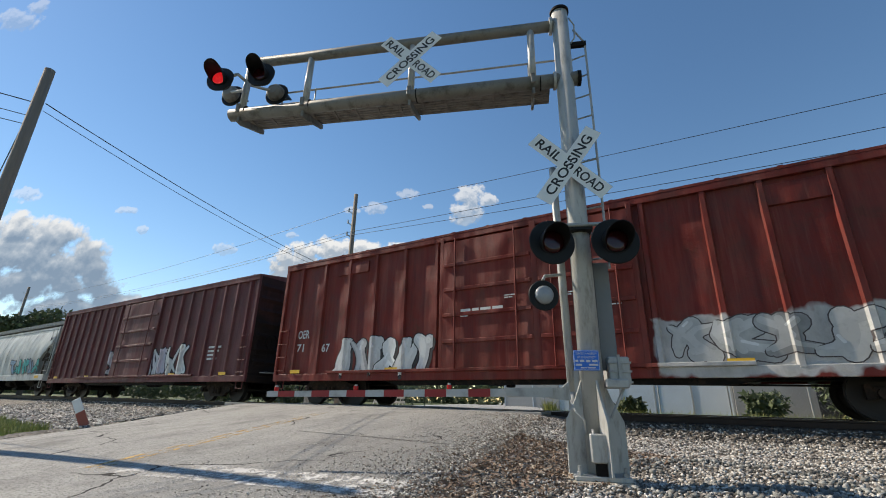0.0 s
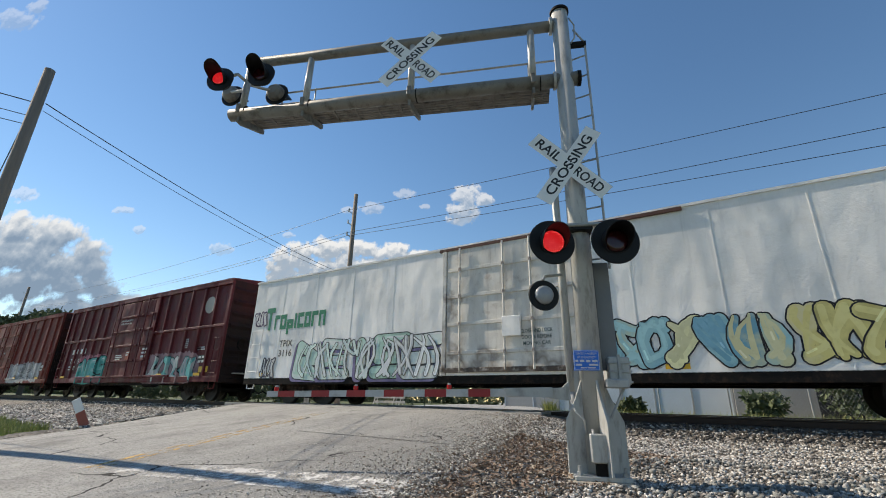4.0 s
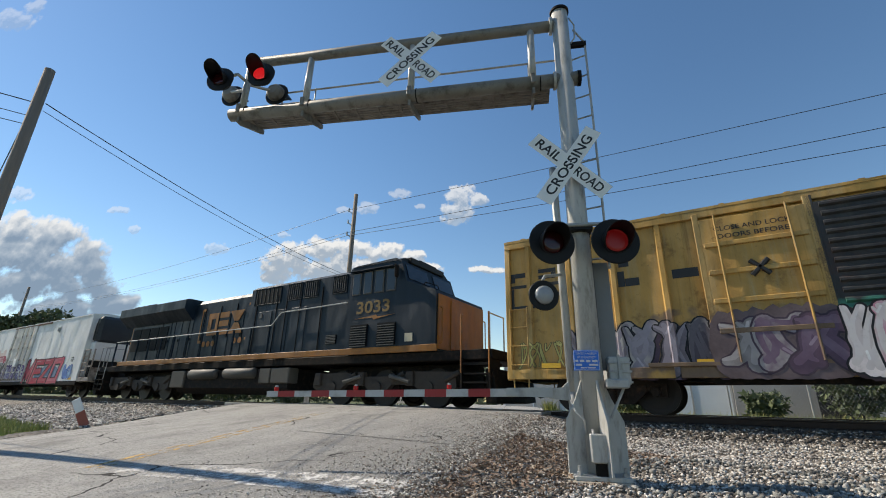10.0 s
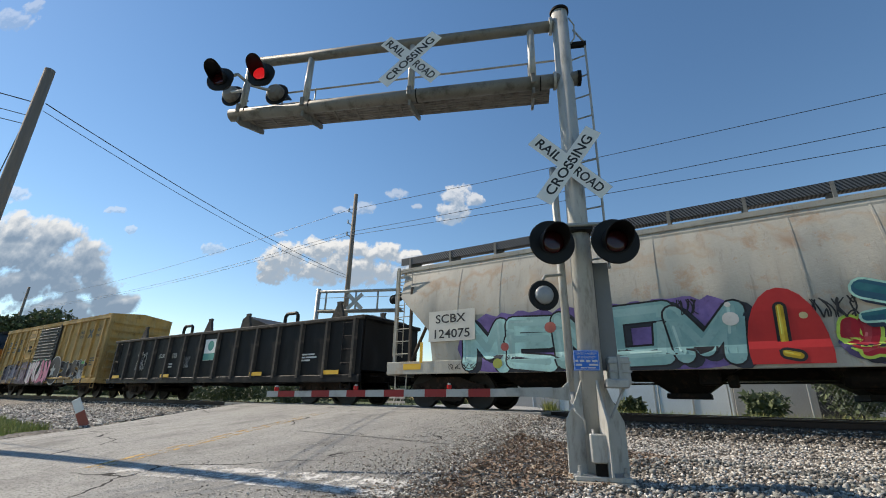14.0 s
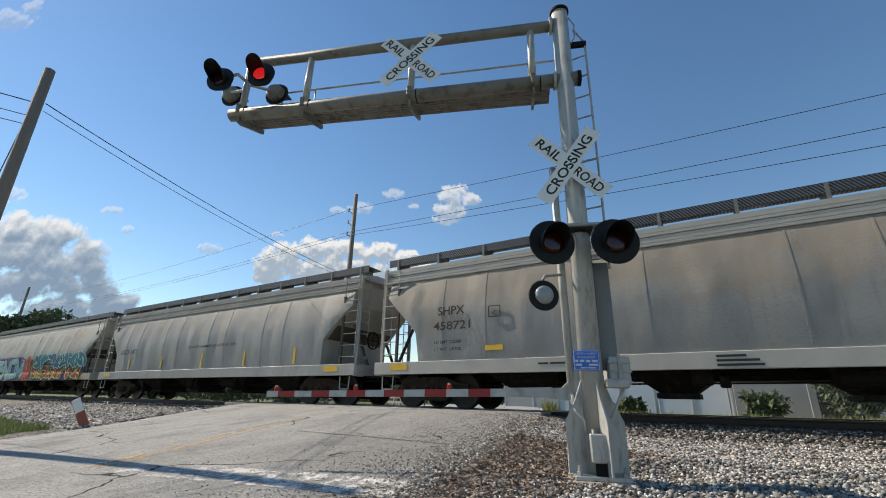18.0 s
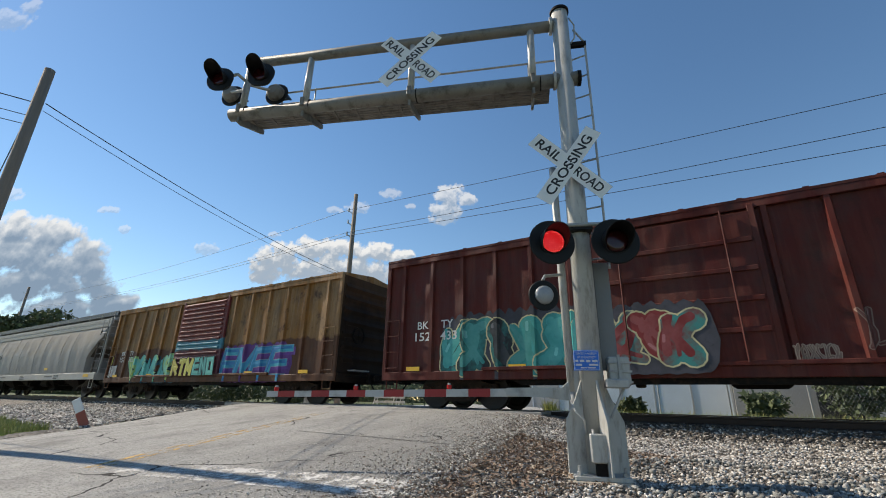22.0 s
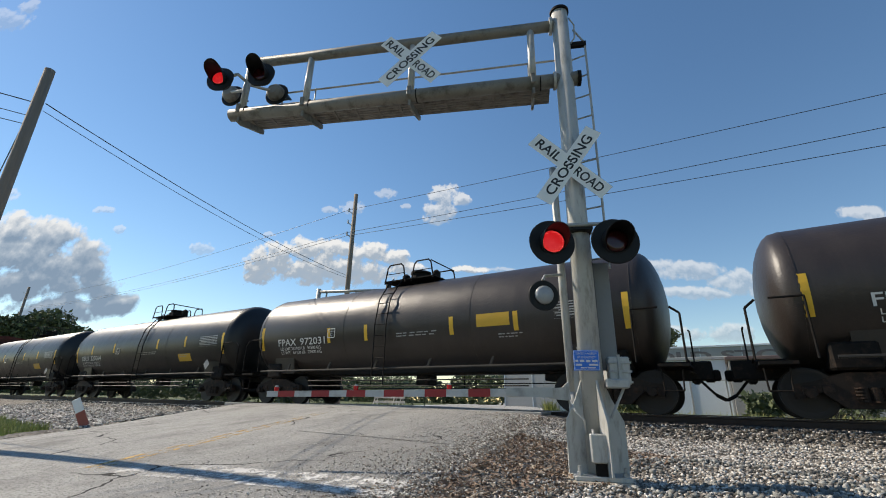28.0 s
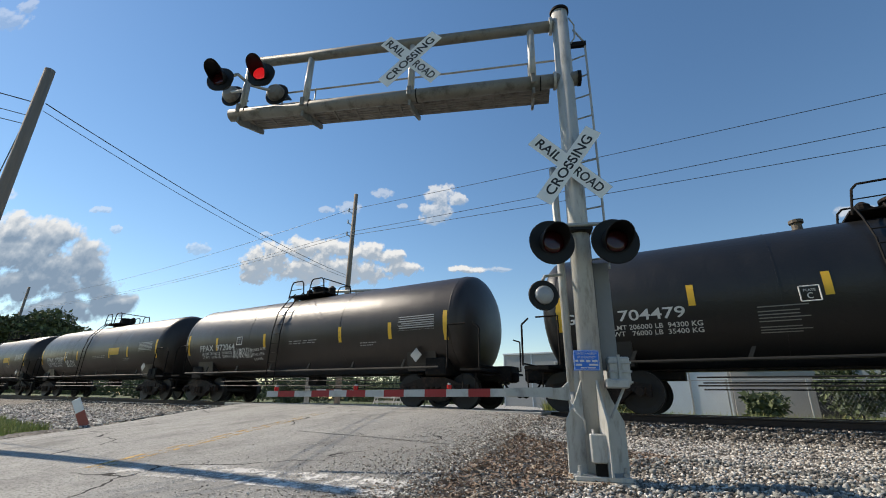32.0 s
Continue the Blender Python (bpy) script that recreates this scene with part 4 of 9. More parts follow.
    part("lifting_eye", rods(B(), [(0.13, -0.05, 6.5), (0.2, -0.05, 6.35), (0.19, -0.05, 6.1), (0.13, -0.05, 6.0)], 0.012, 6), galv, root)
    # lamps on the mast
    part("lamp_crossarm", rods(B(), [(-0.38, -0.20, 2.93), (0.40, -0.20, 2.93)], 0.026, 10), galv, root)
    part("lamp_clamp", box(B(), -0.155, 0.155, -0.20, 0.15, 2.86, 2.91, 0.01), black_paint, root)
    for x in (-0.37, 0.38):
        part("lamp_drop", rod(B(), (x, -0.20, 2.93), (x, -0.15, 2.70), 0.03, 8), black_paint, root)
    lamp(root, -0.371, -0.30, 2.672, 14, 0, 0.292)
    lamp(root, 0.382, -0.30, 2.654, 6, 0, 0.292)
    part("side_arm", rods(B(), [(-0.26, 0.0, 2.33), (-0.47, -0.06, 2.30), (-0.50, -0.09, 2.24)], 0.02, 8), galv, root)
    side = part("side_lamp", lathe(B(), [(-0.012, 0.0), (-0.012, 0.185), (0.0, 0.195), (0.012, 0.185), (0.012, 0.0)], 32, "y"), black_paint, root, "smaller black disc lamp turned away with a pale housing")
    side.matrix_basis = pose(-0.50, -0.10, 2.041, 0, 0, 14)
    part("cover", lathe(B(), [(-0.014, 0.118), (-0.045, 0.115), (-0.07, 0.08), (-0.075, 0.0)], 24, "y"), mat("pale_plastic_cover", (0.33, 0.34, 0.35), 0.35, 0.1, 0.25, 12, 30, 0.3, 0.01), side, "pale grey round cover", smooth=True)
    # lamps at the arm's tip, front pair and rear pair
    part("lamp_bracket", rods(B(), [(-5.36, 0.0, 5.98), (-5.40, -0.22, 5.98), (-5.60, -0.26, 5.9)], 0.026, 8), galv, root)
    part("lamp_bracket", rods(B(), [(-5.36, 0.0, 6.02), (-5.15, -0.22, 6.02), (-4.87, -0.26, 5.9)], 0.026, 8), galv, root)
    part("lamp_bracket", rods(B(), [(-5.36, 0.0, 5.95), (-5.6, 0.2, 6.0), (-5.95, 0.3, 6.08)], 0.026, 8), galv, root)
    part("lamp_bracket", rods(B(), [(-5.36, 0.0, 5.95), (-5.2, 0.2, 6.0), (-5.07, 0.3, 6.02)], 0.026, 8), galv, root)
    lamp(root, -5.613, -0.34, 5.80, 6, 0, 0.235, hood=(0.135, 0.34))
    lamp(root, -4.865, -0.34, 5.80, 6, 0, 0.235, hood=(0.135, 0.34))
    for x, z in ((-5.96, 6.10), (-5.05, 6.03)):
        lamp(root, x, 0.42, z, 180, 0, 0.225, live=False, shell=arm_steel)
    crossbuck(root, -0.075, -0.20, 3.806, 1.26, (55, -45))
    part("crossbuck_bracket", box(B(), -0.10, 0.02, -0.19, -0.12, 3.68, 3.93), galv, root)
    crossbuck(root, -2.39, -0.13, 5.97)
    # gate
    gate = part("gate_arm", prism(B(), [(-4.16, 0.775), (-4.16, 0.846), (-0.55, 0.935), (-0.55, 0.838)], 0.035, 0.065, "y"), gate_white, root, "lowered white and red striped gate arm")
    for x0, x1 in ((-3.997, -3.764), (-3.525, -3.282), (-3.043, -2.791), (-2.543, -2.284), (-2.014, -1.741), (-1.465, -1.194)):
        lo, hi = lambda x: 0.775 + 0.063 * (x + 4.16) / 3.61, lambda x: 0.846 + 0.089 * (x + 4.16) / 3.61
        part("red_stripe", prism(B(), [(x0, lo(x0) - 0.001), (x0, hi(x0) + 0.001), (x1, hi(x1) + 0.001), (x1, lo(x1) - 0.001)], 0.032, 0.068, "y"), red_tape, gate)
    part("arm_sleeve", prism(B(), [(-1.0, 0.84), (-1.0, 0.93), (-0.46, 0.945), (-0.46, 0.828)], -0.03, 0.075, "y"), galv, gate)
    for x, z in ((-4.034, 0.849), (-2.927, 0.877), (-1.707, 0.907)):
        g = part("gate_lamp", lathe(B(), [(0.0, 0.028), (0.05, 0.032), (0.055, 0.0)], 12, "z"), mat("red_lamp_glass", (0.5, 0.015, 0.02), 0.2, 0, 0.1), gate, "small red gate lamp")
        g.location = (x, 0.05, z)
        part("cap", lathe(B(), [(0.05, 0.022), (0.07, 0.018), (0.072, 0.0)], 10, "z"), galv, g)
    bm = prism(B(), [(-0.50, 0.82), (-0.50, 0.935), (-0.34, 0.945), (-0.26, 1.02), (-0.17, 1.20), (-0.10, 1.26), (0.05, 1.26), (0.05, 1.10), (-0.10, 0.98), (-0.18, 0.84), (-0.28, 0.80)], 0.02, 0.15, "y")
    part("gate_elbow", bm, grey_paint, root, "cranked grey casting that carries the gate arm")
    mech = part("gate_mechanism", box(B(), 0.20, 0.44, -0.05, 0.36, 0.98, 1.30, 0.015), grey_paint, root, "grey gate motor housing")
    for z in (1.0, 1.12, 1.22):
        part("housing_band", box(B(), 0.19, 0.45, -0.07, -0.05, z, z + 0.022), galv, mech)
    part("housing_strap", box(B(), 0.30, 0.33, -0.08, -0.05, 0.95, 1.32), galv, mech)
    part("counterweight", box(B(), 0.13, 0.38, -0.22, -0.06, 0.94, 1.04, 0.015), galv, root)
    part("stay", rods(B(), [(0.36, -0.1, 1.0), (0.16, -0.12, 0.62)], 0.016, 6), galv, root)
    part("cable_loop", rods(B(), [(-0.26, -0.02, 0.80), (-0.22, -0.12, 0.68), (-0.14, -0.16, 0.60), (-0.13, -0.12, 0.45)], 0.013, 6), galv, root)
    return root


signal = crossing_signal()


def far_signal():
    root = thing("far_crossing_signal", pose(-19.3, 17.2, -0.4, 0, 0, 202), "grey cantilever crossing signal across the track, seen from behind", "crossing signal")
    part("mast", rod(B(), (0, 0, 0), (0, 0, 6.6), 0.138, 18, 0.128), galv, root, smooth=True)
    part("lower_tube", rod(B(), (0.1, 0, 5.3), (-5.0, 0, 5.3), 0.1, 12), arm_steel, root, smooth=True)
    part("upper_tube", rod(B(), (0.1, 0, 6.43), (-4.95, 0, 6.46), 0.085, 12), galv, root, smooth=True)
    for x in (-0.5, -2.3, -3.6, -4.7):
        part("strut", rod(B(), (x, 0, 5.3), (x, 0, 6.43), 0.055, 8), galv, root, smooth=True)
    part("walkway", box(B(), -5.0, -0.2, -0.62, -0.1, 5.3, 5.36), arm_steel, root)
    part("handrail", rods(B(), [(0.35, -0.6, 5.4), (0.35, -0.6, 6.2), (-4.9, -0.6, 6.25)], 0.018, 6), galv, root)
    for ang in (45, -45):
        blade = part("crossbuck_blade", box(B(), -0.61, 0.61, -0.003, 0.003, -0.115, 0.115), grey_paint, root, "plain grey back of a crossbuck blade")
        blade.matrix_basis = pose(-2.3, 0.13 + 0.0001 * ang, 5.8, 0, ang, 0)
    lamp(root, -4.45, -0.35, 5.98, 0, 0, 0.27, live=False)
    lamp(root, -4.95, 0.35, 5.98, 180, 0, 0.27, live=False)
    g = part("gate_arm", box(B(), -6.0, -0.4, -0.3, -0.26, 0.95, 1.06), white_sign, root)
    for i in range(6):
        part("red_stripe", box(B(), -5.9 + i * 0.9, -5.45 + i * 0.9, -0.303, -0.257, 0.948, 1.062), red_tape, g)
    return root


far_signal()

marker = thing("delineator_post", pose(-13.55, 5.2, -0.6, 0, -30, 40), "leaning white and red roadside marker post", "marker post")
part("post", box(B(), -0.095, 0.095, -0.02, 0.02, 0.0, 0.76, 0.008), white_sign, marker)
part("red_band", box(B(), -0.098, 0.098, -0.024, 0.024, 0.04, 0.42, 0.004), mat("faded_red_plastic", (0.30, 0.08, 0.055), 0.6), marker, "faded red band")


# ---- wagons: each in its own space, x along the track, near side at -y, z from the rail head ----
WHEEL_R = 0.457
WHEELSETS = []
TRAIN = []
_shared = {}


def shared(key, make):
    """One mesh for all alike pieces."""
    if key not in _shared:
        _shared[key] = make()
    return _shared[key]


def put(name, key, make, material, parent, m=Matrix(), label=""):
    """A part on a shared mesh."""
    def build():
        me = bpy.data.meshes.new(name)
        bm = make()
        bm.to_mesh(me)
        bm.free()
        me.materials.append(material)
        return me
    ob = new(name, shared((key, material.name), build))
    ob.parent, ob.matrix_basis = parent, m
    if label:
        ob["label"] = label
    return ob


def wheelset_bm():
    bm = B()
    rod(bm, (0, -1.08, 0), (0, 1.08, 0), 0.085, 10)
    for s in (-1, 1):
        c = 0.7525 * s
        prof = [(c + s * 0.07, 0.14), (c + s * 0.065, 0.34), (c + s * 0.07, 0.40), (c + s * 0.07, WHEEL_R), (c - s * 0.035, WHEEL_R + 0.003), (c - s * 0.04, WHEEL_R + 0.025), (c - s * 0.065, WHEEL_R + 0.02), (c - s * 0.065, 0.38), (c - s * 0.03, 0.33), (c - s * 0.04, 0.14)]
        lathe(bm, prof, 28, "y")
        for k in range(3):
            a = 2 * math.pi * k / 3
            rod(bm, (0.08 * math.cos(a), s * 1.06, 0.08 * math.sin(a)), (0.08 * math.cos(a), s * 1.11, 0.08 * math.sin(a)), 0.02, 6)
    return bm


def side_frame_bm():
    prof = [(-1.12, 0.62), (-1.12, 0.36), (-0.98, 0.36), (-0.92, 0.47), (-0.72, 0.47), (-0.42, 0.20), (0.42, 0.20), (0.72, 0.47), (0.92, 0.47), (0.98, 0.36), (1.12, 0.36), (1.12, 0.62), (0.85, 0.66), (0.35, 0.82), (-0.35, 0.82), (-0.85, 0.66)]
    bm = prism(B(), prof, -0.07, 0.07, "y")
    for x in (-0.16, 0.0, 0.16):
        rod(bm, (x, -0.10, 0.30), (x, -0.10, 0.56), 0.06, 10)
    for x in (-0.62, 0.62):
        box(bm, x - 0.10, x + 0.10, -0.09, 0.09, 0.46, 0.60, 0.01)
    for x in (-0.9, 0.9):
        box(bm, x - 0.11, x + 0.11, -0.12, 0.10, 0.40, 0.58, 0.02)
        rod(bm, (x, -0.12, 0.457), (x, -0.20, 0.457), 0.085, 12)
    for x in (-0.2, 0.0, 0.2):
        for k in range(5):
            rod(bm, (x, -0.10, 0.31 + k * 0.055), (x, -0.10, 0.335 + k * 0.055), 0.078, 10)
    return bm


def bogie(root, x, pitch=1.78):
    bol = put("bogie", "bolster", lambda: box(box(B(), -0.2, 0.2, -1.0, 1.0, 0.42, 0.72, 0.03), -0.5, 0.5, -0.35, 0.35, 0.62, 0.80, 0.03), steel_dark, root, pose(x, 0, 0))
    for s in (-1, 1):
        put("side_frame", "side_frame", side_frame_bm, bogie_steel, bol, pose(0, s * 0.99, 0, 0, 0, 0 if s < 0 else 180))
    for s in (-1, 1):
        w = put("wheelset", "wheelset", wheelset_bm, wheel_steel, bol, pose(s * pitch / 2, 0, WHEEL_R))
        WHEELSETS.append((w, s * pitch / 2, root, WHEEL_R))
    return bol


def coupler_bm():
    bm = box(B(), -0.5, 0.22, -0.09, 0.09, 0.74, 0.94, 0.03)
    box(bm, 0.18, 0.42, -0.16, 0.15, 0.70, 0.98, 0.05)
    box(bm, 0.36, 0.52, -0.17, -0.05, 0.72, 0.96, 0.04)
    box(bm, -0.05, 0.10, -0.28, 0.28, 0.66, 1.02, 0.03)
    rods(bm, [(0.1, -0.25, 0.75), (0.35, -0.28, 0.45), (0.58, -0.22, 0.32), (0.75, -0.12, 0.42)], 0.028, 6)
    rods(bm, [(0.0, -1.3, 0.86), (0.05, -0.3, 0.88)], 0.018, 6)
    return bm


def hand_brake_bm():
    return lathe(rods(rods(B(), [(-0.12, 0, -0.26), (-0.12, 0, 0.26)], 0.012, 5), [(-0.12, -0.26, 0), (-0.12, 0.26, 0)], 0.012, 5), [(-0.14, 0.25), (-0.10, 0.25), (-0.10, 0.285), (-0.14, 0.285), (-0.14, 0.25)], 24, cap=False)


def ends(root, half, gap=0.75):
    """Couplers with hoses at both ends."""
    put("coupler", "coupler", coupler_bm, steel_dark, root, pose(half + gap - 0.47, 0, 0))
    put("coupler", "coupler", coupler_bm, steel_dark, root, pose(-half - gap + 0.47, 0, 0, 0, 0, 180))


def ladder(root, x, y, z0, z1, material, n=4, w=0.45, name="ladder"):
    """Grab irons, one mesh per ladder; the stiles stand off the side."""
    s = -1 if y < 0 else 1
    def make():
        bm = B()
        for i in range(n):
            z = z0 + (z1 - z0) * i / max(1, n - 1)
            rods(bm, [(-w / 2, 0, z), (-w / 2, s * 0.07, z), (w / 2, s * 0.07, z), (w / 2, 0, z)], 0.012, 5)
        for x_ in (-w / 2, w / 2):
            rod(bm, (x_, s * 0.035, z0 - 0.05), (x_, s * 0.035, z1 + 0.05), 0.016, 5)
        return bm
    return put(name, ("ladder", n, w, z0, z1, s), make, material, root, pose(x, y, 0))


def stirrup(root, x, y, material):
    return put("sill_step", "stirrup", lambda: rods(B(), [(-0.2, 0, 0.9), (-0.18, 0, 0.48), (0.18, 0, 0.48), (0.2, 0, 0.9)], 0.018, 5), material, root, pose(x, y, 0))


def underframe(root, L, deep=0.0):
    put("centre_sill", ("sill", L), lambda: box(B(), -L / 2, L / 2, -0.33, 0.33, 0.72, 1.02, 0.02), steel_dark, root)
    if deep:
        bm = prism(B(), [(-L * 0.30, 1.02), (-L * 0.22, 1.02 - deep), (L * 0.22, 1.02 - deep), (L * 0.30, 1.02)], -1.42, -1.36, "y")
        part("side_girder", bm, steel_dark, root)
    put("air_reservoir", "reservoir", lambda: lathe(B(), [(-0.5, 0.0), (-0.5, 0.16), (-0.42, 0.22), (0.42, 0.22), (0.5, 0.16), (0.5, 0.0)], 14), steel_dark, root, pose(1.4, -0.8, 0.75))
    put("brake_rod", ("brake_rod", L), lambda: rods(B(), [(-L * 0.34, -0.55, 0.62), (-0.4, -0.45, 0.66), (0.6, -0.6, 0.66), (L * 0.34, -0.4, 0.6)], 0.022, 5), steel_dark, root)
    put("valve", "valve", lambda: box(box(B(), -0.2, 0.2, -1.05, -0.75, 0.6, 0.95, 0.03), 0.3, 0.5, -1.0, -0.8, 0.55, 0.8, 0.03), steel_dark, root, pose(-1.2, 0, 0))


def wagon(name, s0, s1, label, category, group="wagons of the train"):
    root = thing(name, pose((s0 + s1) / 2, TRACK_Y, 0), label, category, group)
    TRAIN.append((root, (s0 + s1) / 2))
    return root


def tape(root, xs, z, y, w=0.45, h=0.11, upright=False, name="reflector"):
    for x in xs:
        if upright:
            put(name, ("tapev", y), lambda: box(B(), -0.05, 0.05, y - 0.004, y, -0.28, 0.28), yellow_ink, root, pose(x, 0, z), "yellow reflective strip")
        else:
            put(name, ("tape", y, w), lambda: box(B(), -w / 2, w / 2, y - 0.004, y, -h / 2, h / 2), yellow_ink, root, pose(x, 0, z), "yellow reflective strip")


def stencil(root, x, z, y, rows, h=0.05, material=None):
    bm = bars(B(), x, z, rows, h, h * 1.9, y)
    return part("small_print", bm, material or white_ink, root)


def boxcar(name, s0, s1, eave, paint, label, door, posts, door_style="plain", door_paint=None, end_paint=None, roof_paint=None, belt=None, letters=(), extra=None, plain_doors=0):
    root = wagon(name, s0, s1, label, "boxcar")
    p = paint(root)
    ep = end_paint(root) if end_paint else p
    L, top = s1 - s0, eave
    hl = L / 2
    part("body", box(B(), -hl + 0.06, hl - 0.06, -1.47, 1.47, 0.86, top - 0.03), p, root)
    rp = roof_paint or p
    part("roof", prism(B(), [(-1.57, top - 0.05), (1.57, top - 0.05), (1.57, top + 0.01), (0, top + 0.19), (-1.57, top + 0.01)], -hl, hl), rp, root)
    rib = lambda: prism(B(), [(-1.5, 0.0), (0, 0.17), (1.5, 0.0), (1.5, 0.045), (0, 0.22), (-1.5, 0.045)], -0.05, 0.05)
    n = int(L / 1.05)
    for i in range(n):
        put("roof_rib", "roof_rib", rib, rp, root, pose(-hl + 0.5 + (L - 1.0) * i / (n - 1), 0, top + 0.015))
    side_posts = posts
    for s in (-1, 1):
        put("top_chord", ("chord", L), lambda: box(B(), -hl, hl, -0.045, 0.045, -0.16, 0.0, 0.01), p, root, pose(0, s * 1.52, top - 0.05))
        put("side_sill", ("bsill", L), lambda: box(B(), -hl, hl, -0.05, 0.05, -0.10, 0.12, 0.01), p, root, pose(0, s * 1.50, 0.82))
        for x in side_posts:
            put("side_post", ("post", top), lambda: prism(B(), [(-0.08, 0.0), (0.08, 0.0), (0.045, -0.09), (-0.045, -0.09)], 0.9, top - 0.1, "z"), p, root, pose(x, s * 1.465, 0, 0, 0, 0 if s < 0 else 180))
        for x in (-hl + 0.06, hl - 0.06):
            put("corner_post", ("corner", top), lambda: box(B(), -0.07, 0.07, -0.05, 0.05, 0.76, top - 0.06, 0.015), p, root, pose(x, s * 1.50, 0))
        if belt:
            put("belt_rail", ("belt", L), lambda: box(B(), -hl + 0.1, hl - 0.1, -0.03, 0.03, -0.05, 0.05, 0.01), p, root, pose(0, s * 1.53, belt))
        # doors
        dp = door_paint(root) if door_paint else p
        for di, (d0, d1) in enumerate(door):
            dw = d1 - d0
            slats = door_style == "slats" and not (plain_doors and di > 0)
            dp = p if not slats else dp
            d = part("door", box(B(), d0, d1, -0.04, 0.04, 1.0, top - 0.28, 0.01), dp, root, "sliding side door with ribs and lock rods")
            d.location = (0, s * 1.54, 0)
            inner = top - 0.28 - 1.0
            if slats:
                for i in range(16):
                    z = 1.1 + inner * 0.94 * i / 15
                    put("door_rib", ("dslat", dw), lambda: prism(B(), [(-0.05, -0.055), (-0.05, 0.055), (0.0, 0.02), (0.0, -0.02)], -dw / 2 + 0.08, dw / 2 - 0.08), dp, d, pose((d0 + d1) / 2, s * 0.045, z, 0, 0, 180 if s < 0 else 0) @ pose(0, -0.0, 0) @ pose(0, 0.05, 0))
            else:
                for k in (0.2, 0.4, 0.6, 0.8):
                    put("door_rib", ("drib", dw), lambda: box(B(), -dw / 2 + 0.03, dw / 2 - 0.03, -0.035, 0.035, -0.05, 0.05, 0.012), dp, d, pose((d0 + d1) / 2, s * 0.05, 1.0 + inner * k))
                for k in (0.16, 0.84):
                    put("lock_rod", ("lrod", top), lambda: rod(B(), (0, 0, 1.0), (0, 0, top - 0.2), 0.022, 6), dp, d, pose(d0 + dw * k, s * 0.095, 0))
            for x in (d0 - 0.05, d1 + 0.05):
                put("door_post", ("dpost", top), lambda: box(B(), -0.06, 0.06, -0.05, 0.05, 0.9, top - 0.12, 0.012), dp if slats else p, root, pose(x, s * 1.53, 0))
        put("door_track", ("dtrack", L), lambda: box(B(), -L * 0.30, L * 0.30, -0.04, 0.04, -0.04, 0.04, 0.008), p, root, pose(sum(door[0]) / 2, s * 1.57, 0.98))
        for x in (-hl + 0.33, hl - 0.33):
            ladder(root, x, s * 1.52, 1.05, 2.4, p, 4)
            stirrup(root, x, s * 1.5, p)
    for s in (-1, 1):
        e = part("end_wall", box(B(), -0.03, 0.03, -1.45, 1.45, 0.86, top - 0.02), ep, root)
        e.location = (s * (hl - 0.04), 0, 0)
        for i in range(7):
            put("end_rib", "end_rib", lambda: prism(B(), [(-0.0, -0.13), (0.075, 0.0), (0.0, 0.13)], -1.36, 1.36, "y"), ep, e, pose(s * 0.03, 0, 1.45 + (top - 1.9) * i / 6, 0, 0, 0 if s > 0 else 180))
        put("end_sill", "end_sill", lambda: box(B(), -0.06, 0.06, -1.45, 1.45, 0.70, 0.98, 0.015), ep, root, pose(s * hl, 0, 0))
        ladder_end = put("end_ladder", "end_ladder", lambda: rods(rods(rods(rods(B(), [(0, -1.3, 1.3), (0.09, -1.3, 1.3), (0.09, -0.85, 1.3)], 0.013, 5), [(0, -1.3, 1.7), (0.09, -1.3, 1.7), (0.09, -0.85, 1.7)], 0.013, 5), [(0, -1.3, 2.1), (0.09, -1.3, 2.1), (0.09, -0.85, 2.1)], 0.013, 5), [(0.09, -0.85, 1.25), (0.09, -0.85, 2.5), (0.09, -1.3, 2.5), (0.09, -1.3, 1.25)], 0.013, 5), ep, root, pose(s * hl, 0, 0, 0, 0, 0 if s > 0 else 180))
    put("hand_brake", "hand_brake", hand_brake_bm, steel_dark, root, pose(hl + 0.3, -0.75, 2.2))
    put("brake_platform", "brake_platform", lambda: box(B(), 0.0, 0.32, -0.95, -0.25, 1.05, 1.09), galv, root, pose(hl, 0, 0))
    underframe(root, L, 0.42)
    for s in (-1, 1):
        bogie(root, s * (hl - 2.3))
    ends(root, hl)
    tape(root, [-hl + 1.1, -hl * 0.45, hl * 0.45, hl - 1.4], 1.02, -1.567)
    for text, h, x, z, m_, w in letters:
        lettering(text, h, m_, pose(x, -1.478, z) @ NEAR, root, "lettering", 0.012, w)
    if extra:
        extra(root, hl)
    return root


